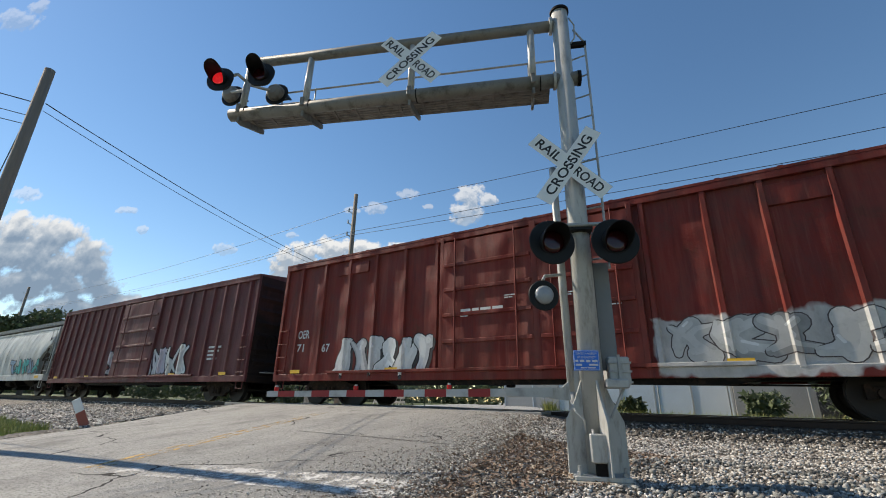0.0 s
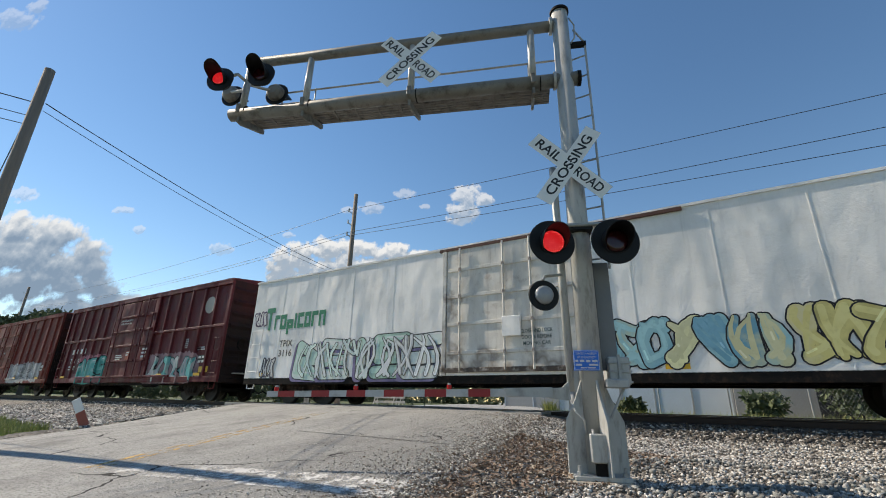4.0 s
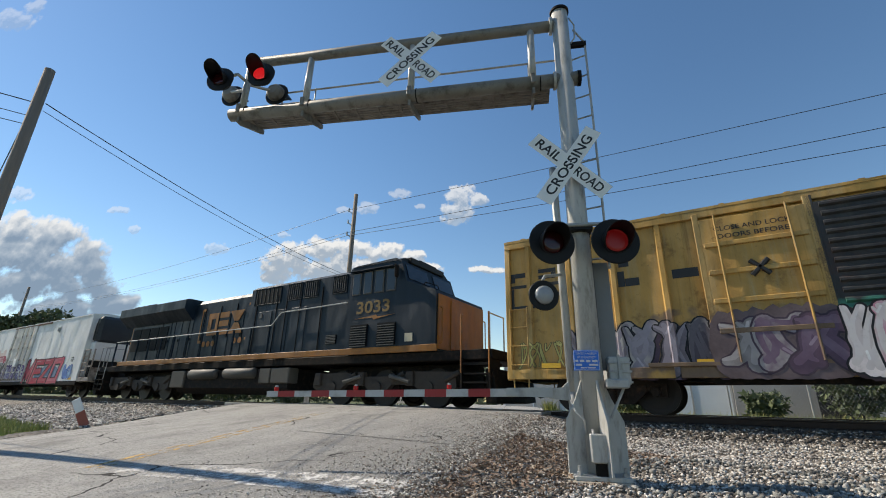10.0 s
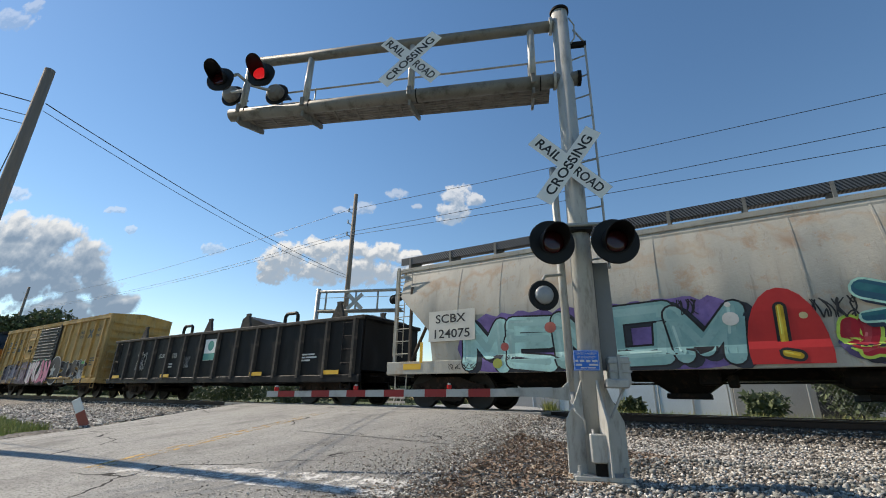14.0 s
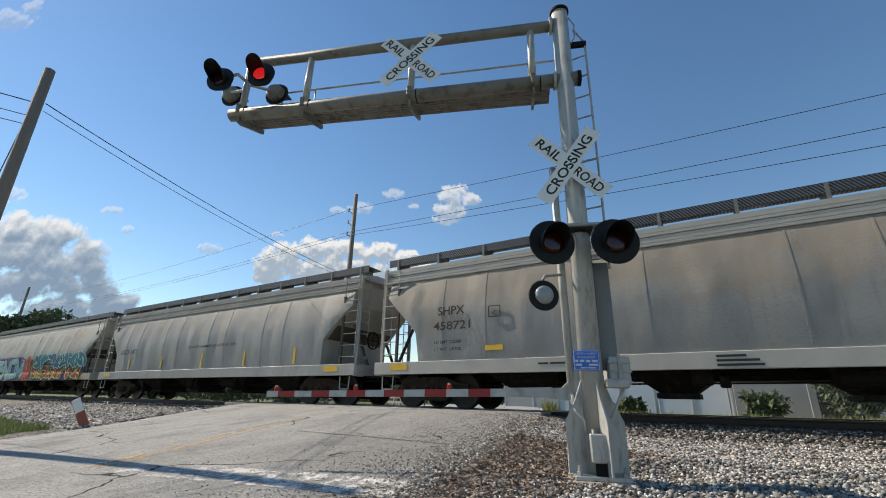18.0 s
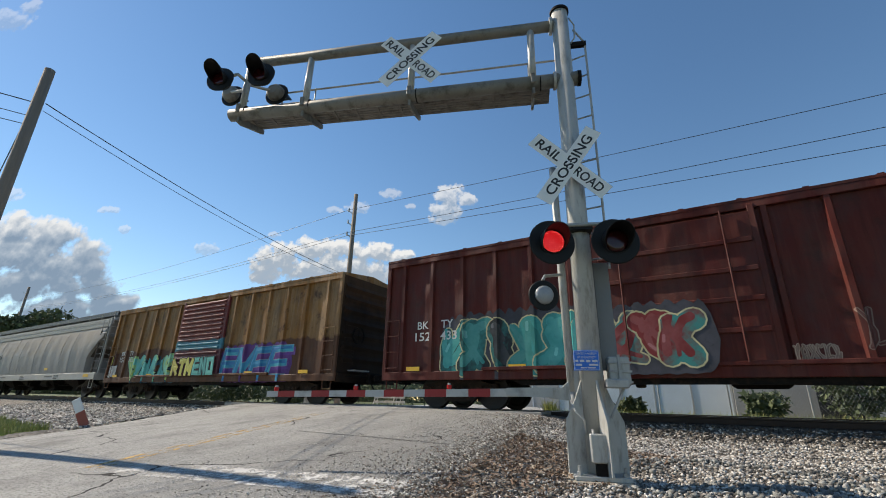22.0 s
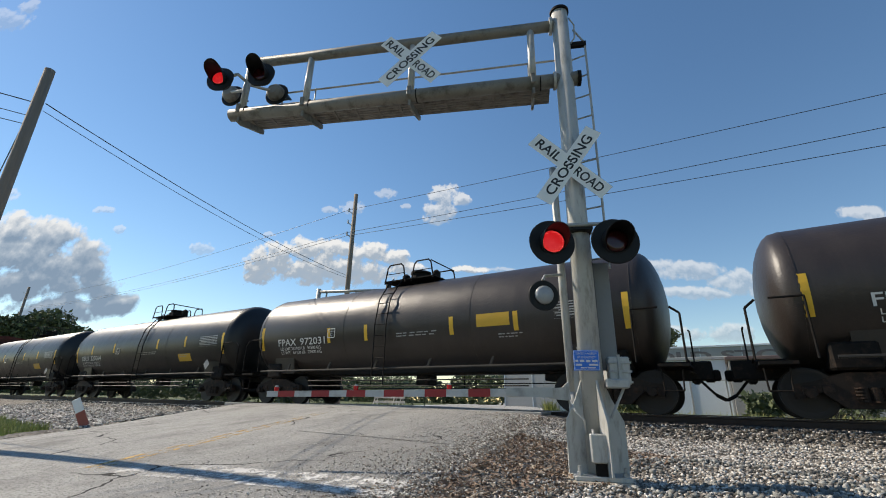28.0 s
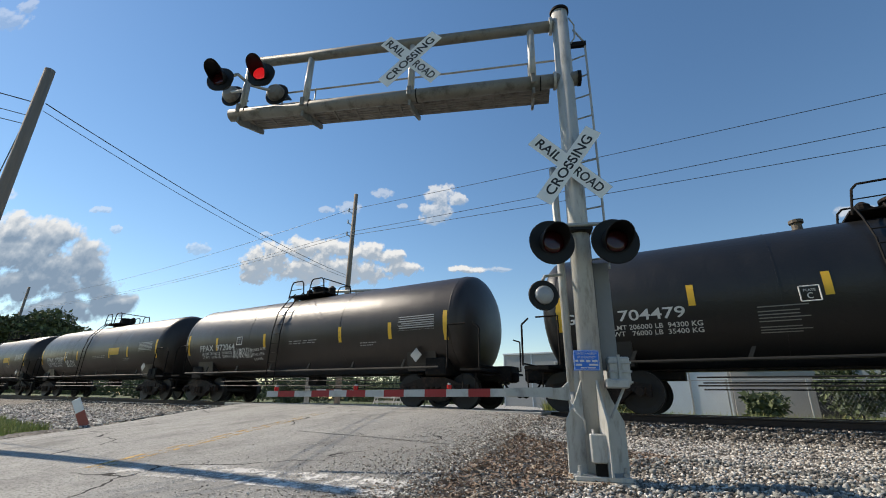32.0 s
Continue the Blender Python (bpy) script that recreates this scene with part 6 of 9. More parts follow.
    sprayed_piece(root, (-1.95, -1.3, 1.3, 1.75), 2, [(0.014, 0.014, 0.016)], 95, edge=(0.42, 0.42, 0.42), surf=lambda x, z: -1.485, fat=0.02, rim=0.012, label="thin pale tag scrawl")
    stencil(root, -3.2, 1.5, -1.485, [(0.3, 0.25), (0.25, 0.3)], 0.06)
    stencil(root, 5.4, 1.6, -1.485, [(0.4, 0.3), (0.3, 0.5), (0.2, 0.3)], 0.05)
    return root


def tank_car(name, s0, s1, paint, label, mark, number, radius=1.48, zc=2.40, seed=0, extra=None):
    """Tank on a stub sill with top platform, side ladder, rails and markings."""
    L = s1 - s0
    root = wagon(name, s0, s1, label, "tank car")
    p = paint(root)
    dull_white = mat("dull_white_stencil", (0.36, 0.36, 0.35), 0.6, 0, 0.2)
    stencil_grey = mat("faint_stencil", (0.22, 0.22, 0.21), 0.6, 0, 0.2)
    hl = L / 2
    prof = [(-hl, 0.0)] + [(-hl + 0.55 * (1 - math.cos(a)), radius * math.sin(a)) for a in [radians(d) for d in (12, 25, 38, 52, 66, 78)]] + [(-hl + 0.62, radius)]
    prof += [(hl * k, radius) for k in (-0.5, 0.0, 0.5)] + [(-s_, r) for s_, r in prof[::-1]]
    t = part("tank", lathe(B(), prof, 56), p, root, smooth=True)
    t.location = (0, 0, zc)
    for x in (-hl * 0.33, hl * 0.33, -hl + 0.62, hl - 0.62):
        sm = put("weld_seam", ("tseam", radius), lambda: lathe(B(), [(-0.012, radius - 0.02), (-0.012, radius + 0.006), (0.012, radius + 0.006), (0.012, radius - 0.02)], 56), p, t, pose(x, 0, 0))
    # stub sills, bolsters
    for s in (-1, 1):
        put("stub_sill", "stub", lambda: box(box(B(), -1.9, 1.9, -0.3, 0.3, 0.74, 1.14, 0.02), -0.35, 0.35, -1.2, 1.2, 0.86, 1.35, 0.04), steel_dark, root, pose(s * (hl - 1.2), 0, 0))
        put("saddle", "saddle", lambda: prism(B(), [(-1.1, 1.0), (1.1, 1.0), (1.2, 1.55), (0.8, 1.18), (0.0, 0.96), (-0.8, 1.18), (-1.2, 1.55)], -0.5, 0.5), p, root, pose(s * (hl - 1.7), 0, 0))
        e = part("end_platform", box(B(), s * hl - 0.25, s * hl + 0.35, -1.45, 1.45, 0.96, 1.02), steel_dark, root)
        part("end_handrail", rods(rods(B(), [(s * (hl + 0.3), -1.4, 1.05), (s * (hl + 0.3), -1.4, 2.05), (s * (hl + 0.12), -1.4, 2.2)], 0.025, 6), [(s * (hl - 0.65), -1.46, 1.05), (s * (hl - 0.65), -1.46, 2.2), (s * (hl - 0.1), -1.46, 2.2)], 0.022, 6), steel_dark, e)
        part("end_handrail", rods(B(), [(s * (hl + 0.3), -1.4, 1.1), (s * (hl + 0.3), 1.4, 1.1), (s * (hl + 0.3), 1.4, 2.0), (s * (hl + 0.3), 0.9, 2.0)], 0.022, 6), steel_dark, e)
        bogie(root, s * (hl - 1.35))
        stirrup(root, s * (hl + 0.0), -1.4, steel_dark)
    side = mat("dusty_black_steel", (0.03, 0.028, 0.025), 0.6, 0.0, 0.3, spec=0.25)
    for s in (-1, 1):
        part("running_rail", rods(B(), [(-hl + 0.9, s * 1.5, 1.06), (hl - 0.9, s * 1.5, 1.06)], 0.032, 7), side, root)
        put("lower_rail", ("lrail", L), lambda: rods(rods(B(), [(-hl * 0.55, 0, 0.74), (hl * 0.55, 0, 0.74)], 0.018, 5), [(-hl * 0.55, 0, 0.58), (hl * 0.55, 0, 0.58)], 0.018, 5), side, root, pose(0, s * 1.3, 0))
        for i in range(6):
            put("rail_bracket", "rbracket", lambda: prism(B(), [(-0.05, 1.05), (0.03, 1.05), (0.14, 1.30), (0.07, 1.30)], -0.02, 0.02, "y"), side, root, pose(-hl + 2.2 + (L - 4.4) * i / 5, s * 1.42, 0))
    # ladder, top platform and fittings
    for s in (-1, 1):
        def lad():
            bm = B()
            for dx in (-0.22, 0.22):
                rods(bm, [(dx, -1.56, 0.6), (dx, -1.56, zc), (dx, -1.42, zc + 0.75), (dx, -1.05, zc + 1.28), (dx, -0.75, zc + radius + 0.12)], 0.02, 5)
            for i in range(8):
                z = 0.7 + i * 0.33
                y = -1.56 if z < zc else -1.56 + 0.1 * (z - zc)
                rod(bm, (-0.22, y, z), (0.22, y, z), 0.014, 5)
            rod(bm, (-0.22, -1.3, zc + 0.95), (0.22, -1.3, zc + 0.95), 0.014, 5)
            return bm
        put("side_ladder", ("tladder", zc), lad, steel_dark, root, pose((0.35 if mark == "DBUX" else -0.7) * (1 if s < 0 else -1), 0, 0, 0, 0, 0 if s < 0 else 180))
    px0 = -0.35 if mark == "FPAX" else 0.0
    plat = part("top_platform", box(B(), px0 - 1.0, px0 + 1.0, -0.72, 0.72, zc + radius + 0.04, zc + radius + 0.08), steel_dark, root, "steel platform with safety hoops on the tank top")
    zt = zc + radius + 0.08
    for y in (-0.72, 0.72):
        for x0, x1 in ((px0 - 0.97, px0 - 0.12), (px0 + 0.12, px0 + 0.97)):
            part("safety_hoop", rods(B(), [(x0, y, zt - 0.1), (x0 + 0.10, y, zt + 0.44), (x0 + 0.20, y, zt + 0.54), (x1 - 0.20, y, zt + 0.54), (x1 - 0.10, y, zt + 0.44), (x1, y, zt - 0.1)], 0.024, 7), steel_dark, plat)
            part("hoop_bar", rods(B(), [(x0 + 0.06, y, zt + 0.22), (x1 - 0.06, y, zt + 0.22)], 0.014, 5), steel_dark, plat)
    part("safety_rail", rods(B(), [(px0 + 0.87, -0.72, zt + 0.5), (px0 + 0.87, 0.72, zt + 0.5)], 0.022, 6), steel_dark, plat)
    part("vent_stub", lathe(B(), [(zc + radius - 0.05, 0.10), (zt + 0.12, 0.10), (zt + 0.13, 0.14), (zt + 0.2, 0.14), (zt + 0.22, 0.0)], 12, "z"), mat("dull_bronze", (0.10, 0.075, 0.05), 0.6), root).location = (-1.75, 0, 0)
    part("manway", lathe(B(), [(zc + radius - 0.05, 0.30), (zt + 0.28, 0.30), (zt + 0.30, 0.35), (zt + 0.36, 0.35), (zt + 0.40, 0.0)], 20, "z"), steel_dark, root, "round manway cover").location = (px0, 0, 0)
    for x in (px0 + 0.62, px0 - 0.62):
        v = part("valve", lathe(B(), [(zc + radius - 0.05, 0.14), (zt + 0.3, 0.14), (zt + 0.38, 0.05), (zt + 0.4, 0.0)], 12, "z"), steel_dark, root)
        v.location = (x, 0, 0)
    part("outlet", box(B(), -0.25, 0.25, -0.25, 0.25, 0.62, 1.2, 0.05), steel_dark, root)
    put("centre_pipe", ("tpipe", L), lambda: rods(B(), [(-hl * 0.7, -0.35, 0.95), (hl * 0.7, -0.35, 0.95)], 0.035, 6), steel_dark, root)
    put("coupler", "coupler", coupler_bm, steel_dark, root, pose(hl + 0.32, 0, 0))
    put("coupler", "coupler", coupler_bm, steel_dark, root, pose(-hl - 0.32, 0, 0, 0, 0, 180))
    # markings follow the barrel
    def curved(x0, x1, a0, a1, m_, name="reflector", label="yellow reflective strip"):
        bm = B()
        n = 5
        rr = radius + 0.006
        rows = [[bm.verts.new((x, -math.cos(radians(a0 + (a1 - a0) * i / n)) * rr, zc + math.sin(radians(a0 + (a1 - a0) * i / n)) * rr)) for x in (x0, x1)] for i in range(n + 1)]
        for a, b in zip(rows, rows[1:]):
            bm.faces.new((a[0], a[1], b[1], b[0]))
        bmesh.ops.recalc_face_normals(bm, faces=bm.faces)
        return part(name, bm, m_, root, label)
    for i, x in enumerate((-hl + {"972064": 2.76, "220047": 2.57, "220064": 2.57, "704479": 3.57}.get(number, 4.12), -hl + {"FPAX": 5.6, "GBRX": 5.67}.get(mark, 4.90), hl - {"972064": 4.8, "972031": 5.35, "972039": 5.4}.get(number, 5.8), hl - {"972064": 2.75, "972031": 3.45}.get(number, 3.5))):
        curved(x - (0.12 if i == 0 else 0.0), x + 0.01 if i == 0 else x + 0.13, *((-19, 0) if mark == "FPAX" else (-9, 8)), yellow_ink)
    curved(-hl + 0.62, -hl + 0.76, -24, 8, yellow_ink)
    curved(hl - 0.8, hl - 0.66, -24, 8, yellow_ink)
    px, pa = {"DBUX": (hl - 4.0, -33), "GBRX": (hl - 5.2, -13)}.get(mark, (hl - (5.25 if number == "972039" else 4.5), -13))
    if number != "972064":
        curved(px, px + 0.95, pa, pa + 13, mat("yellow_placard", (0.62, 0.36, 0.03), 0.5, 0, 0.1), "yellow_panel", "yellow notice panel")
    for k, (a0, xs0) in enumerate(((4, 0), (1.5, 0.05), (-1, 0.0), (-3.5, 0.1), (-6, 0.0), (-8.5, 0.03))):
        curved(hl - 2.35 + xs0, hl - 1.1, a0, a0 + 1.0, dull_white, "small_print", "white stencilled print")
    wx = -hl + {"DBUX": 1.4, "GBRX": 1.7}.get(mark, 1.7)
    wa = -25.5 if mark == "DBUX" else -22
    if mark == "GBRX":
        for k, a0 in enumerate((-14.5, -18, -20.5, -23, -25.5, -30, -32.2, -34.4)):
            curved(-hl + 4.6, -hl + (5.4 if k % 3 == 0 else 5.25), a0, a0 + 0.8, stencil_grey, "small_print", "faint grey stencilled print")
    for x, w, a in ((hl - 7.2, 1.5, -14), (hl - 7.2, 1.4, -17), (hl - 3.9, 0.7, -22), (hl - 3.9, 0.55, -25), ):
        for k in range(6):
            curved(x + w * k / 6, x + w * (k + 0.55 + 0.3 * ((k * 7 + seed) % 3) / 2) / 6, a, a + 1.1, dull_white, "small_print", "dull white stencilled print")
    def barrel_text(text, h, x0, w, deg):
        """A stencilled line that lies on the barrel."""
        a = radians(deg)
        lettering(text, h, white_ink, pose(x0 + w / 2, -math.cos(a) * (radius + 0.008), zc + math.sin(a) * (radius + 0.008)) @ NEAR @ pose(0, 0, 0, -deg * 0.9, 0, 0), root, "lettering", 0.008, w)
    loads = {"DBUX": ("LD LMT 227500 LB  103200 KG", "LT WT   58500 LB   26550 KG"), "FPAX": ("LD LMT 201900 LB   91500 KG", "LT WT   61100 LB   27400 KG"), "GBRX": ("LD LMT 206000 LB  94300 KG", "LT WT   76000 LB  35400 KG")}[mark]
    for k, line in enumerate(loads):
        barrel_text(line, 0.11, wx - 0.05, 2.0, wa - 1 - 5.5 * k)
    plate_x = -hl + (4.05 if mark == "FPAX" else 5.3)
    frame_bm = rods(B(), [(plate_x, -radius - 0.004, zc - 0.32), (plate_x + 0.3, -radius - 0.004, zc - 0.32), (plate_x + 0.3, -radius - 0.004, zc - 0.04), (plate_x, -radius - 0.004, zc - 0.04), (plate_x, -radius - 0.004, zc - 0.32)], 0.012, 5)
    part("plate_mark", frame_bm, white_ink, root, "white outlined square mark")
    barrel_text("PLATE", 0.045, plate_x + 0.06, 0.18, -4.5)
    barrel_text("C", 0.11, plate_x + 0.10, 0.09, -8.5)
    for row in range(5):
        curved(hl - 2.38, hl - 1.08, -10.6 + 3.1 * row, -10.4 + 3.1 * row, dull_white, "table_line", "white table line")
    dia = part("hazard_placard", box(B(), -0.14, 0.14, -0.006, 0.006, -0.14, 0.14), dull_white, root, "dull white diamond hazard placard")
    dia.matrix_basis = pose(hl - 1.75, -1.36, 1.42, 0, 45, 0)
    a_ = radians({"DBUX": -17.0, "GBRX": -13.0}.get(mark, -14.5))
    mark_x, mark_w = {"DBUX": (1.80, 0.84), "GBRX": (1.32, 1.02)}.get(mark, (2.03, 0.92))
    rr = radius + 0.008
    tilt = pose(0, -math.cos(a_) * rr, zc + math.sin(a_) * rr)
    gap = {"FPAX": 1.26, "GBRX": 1.38}.get(mark, 1.18)
    lettering(mark, 0.24, white_ink, pose(-hl + mark_x, 0, 0) @ tilt @ NEAR @ pose(0, 0, 0, 13, 0, 0), root, "lettering", 0.012, mark_w)
    wn = 1.33 if mark == "GBRX" else 1.2
    lettering(number, 0.24, white_ink, pose(-hl + mark_x + gap, 0, 0) @ tilt @ NEAR @ pose(0, 0, 0, 13, 0, 0), root, "lettering", 0.012, wn)
    if extra:
        extra(root, hl, curved)
    return root


# ---- sprayed pieces: bubble letter shapes that follow posts and curves ----
def rib_surface(posts, base=-1.471, proud=0.09):
    """Depth of a ribbed side, with the post flanks."""
    def f(x, z):
        d = min((abs(x - p) for p in posts), default=9.0)
        if d < 0.045:
            return base - proud
        if d < 0.08:
            return base - proud * (0.08 - d) / 0.035
        return base
    return f


def spray(a, b):
    """Spray paint that fades unevenly from one colour to another, with speckled overspray."""
    name = "spray_%02d%02d%02d_%02d%02d%02d" % tuple(int(c * 99) for c in (*a, *b))
    if name in MATS:
        return MATS[name]
    m, nt, bs, co = start(name)
    f = ramp(nt, noise_tex(nt, co, 1.5, 4, 0.6), [(0.40, 0.0), (0.60, 1.0)])
    c = mixc(nt, f, a, b)
    c = mixc(nt, ramp(nt, noise_tex(nt, co, 9.0, 5, 0.7), [(0.55, 0.0), (0.75, 0.5)]), c, shade(a, 0.5))
    finish(nt, bs, c, 0.7)
    bs.inputs["Specular IOR Level"].default_value = 0.3
    MATS[name] = m
    return m


GLYPHS = {"B": "00-01 01-95 95-05 05-10 10-00", "C": "11-01 01-00 00-10", "I": "x0-x1", "G": "11-01 01-00 00-10 10-15 15-x5", "5": "11-01 01-05 05-15 15-10 10-00", "4": "x1-05 05-15 71-70", "8": "00-01 01-11 11-10 10-00 05-15", "D": "00-01 01-15 15-00", "1": "x1-x0 05-x1 00-10", "M": "00-01 01-x2 x2-11 11-10", "E": "00-01 01-11 05-95 00-10", "Z": "01-11 11-00 00-10", "O": "00-01 01-11 11-10 10-00", "S": "11-01 01-05 05-95 95-10 10-00", "A": "00-x1 x1-10 22-72", "N": "00-01 01-10 10-11", "R": "00-01 01-95 95-05 35-10", "K": "00-01 05-11 25-10", "V": "01-x0 x0-11", "T": "01-11 x1-x0", "L": "01-00 00-10", "U": "01-00 00-10 10-11", "P": "00-01 01-11 11-95 95-05", "X": "01-10 11-00", "W": "01-30 30-x5 x5-70 70-11"}
AT = {"0": 0.0, "1": 1.0, "2": 0.25, "3": 0.3, "5": 0.5, "7": 0.75, "9": 0.9, "x": 0.5}


def sprayed_piece(root, span, n, fills, seed, edge=(0.015, 0.015, 0.018), halo=None, surf=None, posts=(), fat=0.13, label="sprayed bubble letter shapes in several colours", shine=None, word="", lean=0.0, square=False, tight=1.0, spots=(), rim=0.05, block=None, shift=(0.07, -0.07)):
    """n overlapping letter-like shapes of thick strokes within (x0, x1, z0, z1): cloud behind, then for each block shadow, outline, fill, paler facets and highlights."""
    rng = random.Random(seed)
    x0, x1, z0, z1 = span
    n = len(word) or round(n * 1.4)
    h, w = z1 - z0, (x1 - x0) / n
    surf = surf or rib_surface(posts)
    cuts = [p + d for p in posts for d in (-0.08, -0.045, 0.045, 0.08) if x0 - 0.6 < p < x1 + 0.6]

    def stroke(bm, p, q, r, depth, r2=None, flat=False):
        r2 = r if r2 is None else r2
        a = math.atan2(q[1] - p[1], q[0] - p[0])
        if flat:
            ux, uz = math.cos(a), math.sin(a)
            pts = [(q[0] + ux * r2 - uz * -r2, q[1] + uz * r2 + ux * -r2), (q[0] + ux * r2 - uz * r2, q[1] + uz * r2 + ux * r2), (p[0] - ux * r - uz * r, p[1] - uz * r + ux * r), (p[0] - ux * r + uz * r, p[1] - uz * r - ux * r)]
        else:
            pts = [(q[0] + r2 * math.cos(a + t), q[1] + r2 * math.sin(a + t)) for t in [radians(d) for d in range(-90, 91, 30)]]
            pts += [(p[0] + r * math.cos(a + t), p[1] + r * math.sin(a + t)) for t in [radians(d) for d in range(90, 271, 30)]]
        bm.faces.new([bm.verts.new((u, depth, min(max(v, z0 - 0.04), z1 + 0.3))) for u, v in pts])

    def lay(name, bm, m_, parent, text=""):
        for c in cuts:
            bmesh.ops.bisect_plane(bm, geom=bm.verts[:] + bm.edges[:] + bm.faces[:], plane_co=(c, 0, 0), plane_no=(1, 0, 0))
        if not posts:
            for c in range(9):
                bmesh.ops.bisect_plane(bm, geom=bm.verts[:] + bm.edges[:] + bm.faces[:], plane_co=(0, 0, z0 + h * (c + 0.5) / 8), plane_no=(0, 0, 1))
        for v in bm.verts:
            v.co.y = surf(v.co.x, v.co.z) - 0.003 - v.co.y
        bmesh.ops.recalc_face_normals(bm, faces=bm.faces)
        return part(name, bm, m_, parent, text)

    if halo:
        bm = B()
        m = n * 9
        cols = []
        for k in range(m + 1):
            t = k / m
            swell = min(1.0, (1 - (2 * t - 1) ** 8) ** 0.5 + 0.02)
            bump = abs(math.sin(k * 0.9 + seed)) * 0.09 + rng.uniform(0, 0.05)
            mid = z0 + h * 0.45
            cols.append([bm.verts.new((x0 - 0.25 + (x1 - x0 + 0.5) * t, 0.0, mid + (v - mid) * swell)) for v in (z0 - 0.03 - 0.3 * bump * (seed % 2), z0 + h * 0.3, z0 + h * 0.65, z1 + h * bump)])
        for p, q in zip(cols, cols[1:]):
            for j in range(3):
                bm.faces.new((p[j], q[j], q[j + 1], p[j + 1]))
        lay("sprayed_background", bm, spray(halo, shade(halo, 1.6)), root, "ragged sprayed cloud of colour behind the letters")
    for i in range(n):
        cx = x0 + w * (i + 0.5)
        W, H = w * 0.40 * tight, h * 0.40
        r = fat * h * rng.uniform(0.9, 1.1)
        jit = 0.02 if square else 0.07
        fill = fills[rng.randrange(len(fills))]
        other = fills[rng.randrange(len(fills))]
        if other == fill:
            other = shade(fill, rng.choice((0.62, 1.4)))
        ch = word[i] if word else rng.choice("MEZOSANRKVTUPXW")
        pts = {}

        def at(code):
            if code not in pts:
                u, v = AT[code[0]], AT[code[1]]
                z = z0 + h / 2 + (2 * v - 1) * (H if square else H * 0.98 - r * 0.3) + rng.uniform(-jit, jit)
                pts[code] = (cx + (2 * u - 1) * (W - r * 0.4) + lean * (z - z0 - h / 2) + rng.uniform(-jit, jit), z)
            return pts[code]

        if word:
            strokes = [tuple(at(c) for c in s.split("-")) for s in GLYPHS[ch].split()]
            runs = [(p, q, 1.0, 1.0) for p, q in strokes]
        else:
            # bent, tapering strokes that interlock without spelling anything
            runs = []
            for k in range(rng.choice((3, 3, 4))):
                v0 = rng.choice((0.0, 1.0))
                ends = [(cx + rng.uniform(-0.62, 0.62) * w, z0 + h * (0.5 + (0.5 - fat) * (2 * v - 1) * rng.uniform(0.8, 1.0))) for v in (v0, 1 - v0 if rng.random() < 0.75 else v0)]
                mid = (cx + rng.uniform(-0.9, 0.9) * w, z0 + h * rng.uniform(0.2, 0.8))
                path = [tuple((1 - t) ** 2 * ends[0][j] + 2 * t * (1 - t) * mid[j] + t * t * ends[1][j] for j in (0, 1)) for t in (0, 0.25, 0.5, 0.75, 1.0)]
                wide = (0.95, 0.9, 0.8, 0.65, 0.4)
                runs += [(path[j], path[j + 1], wide[j], wide[j + 1]) for j in range(4)]
        base = 0.0026 * i + (0.002 if halo else 0.0)
        out, inn, hi, low, fac = B(), B(), B(), B(), B()
        lit = rng.randrange(len(runs))
        for k, (p, q, wa, wb) in enumerate(runs):
            ra, rb = r * wa, r * wb
            stroke(out, p, q, ra + rim, base + 0.0005 + 0.00003 * k, rb + rim, square)
            stroke(inn, p, q, ra, base + 0.0011 + 0.00003 * k, rb, square)
            if block:
                stroke(low, (p[0] + shift[0], p[1] + shift[1]), (q[0] + shift[0], q[1] + shift[1]), ra + rim, base + 0.00003 * k, rb + rim, square)
            o = (-r * 0.24, r * 0.26)
            stroke(fac, (p[0] + o[0], p[1] + o[1]), (q[0] + o[0], q[1] + o[1]), ra * 0.42, base + 0.0017 + 0.00003 * k, rb * 0.42, square)
            if k == lit or (word and k == 0):
                o = (-r * 0.4, r * 0.42)
                stroke(hi, (p[0] + o[0], p[1] + o[1]), ((p[0] + q[0] * 1.5) / 2.5 + o[0], (p[1] + q[1] * 1.5) / 2.5 + o[1]), r * 0.14, base + 0.0023 + 0.00003 * k)
        letter = lay("sprayed_letter", out, spray(edge, shade(edge, 1.5)), root, label)
        lay("letter_fill", inn, spray(fill, other), letter)
        tone = tuple(v * 0.7 + 0.3 * w_ for v, w_ in zip(fill, shine or tuple(min(0.8, v * 1.5 + 0.12) for v in fill)))
        lay("letter_facet", fac, spray(tone, fill), letter)
        if block:
            lay("letter_block", low, spray(block, shade(block, 1.5)), letter)
        else:
            low.free()
        if len(hi.faces):
            c = shine or tuple(min(0.8, v * 1.5 + 0.12) for v in fill)
            lay("letter_highlight", hi, spray(c, shade(c, 0.8)), letter)
        else:
            hi.free()
    for k, (u, v, rr, col) in enumerate(spots):
        bm = B()
        stroke(bm, (u, v), (u + rr * 0.2, v), rr, 0.009 + 0.0003 * k)
        lay("sprayed_spot", bm, spray(col, shade(col, 0.8)), root, "round sprayed spot of colour")


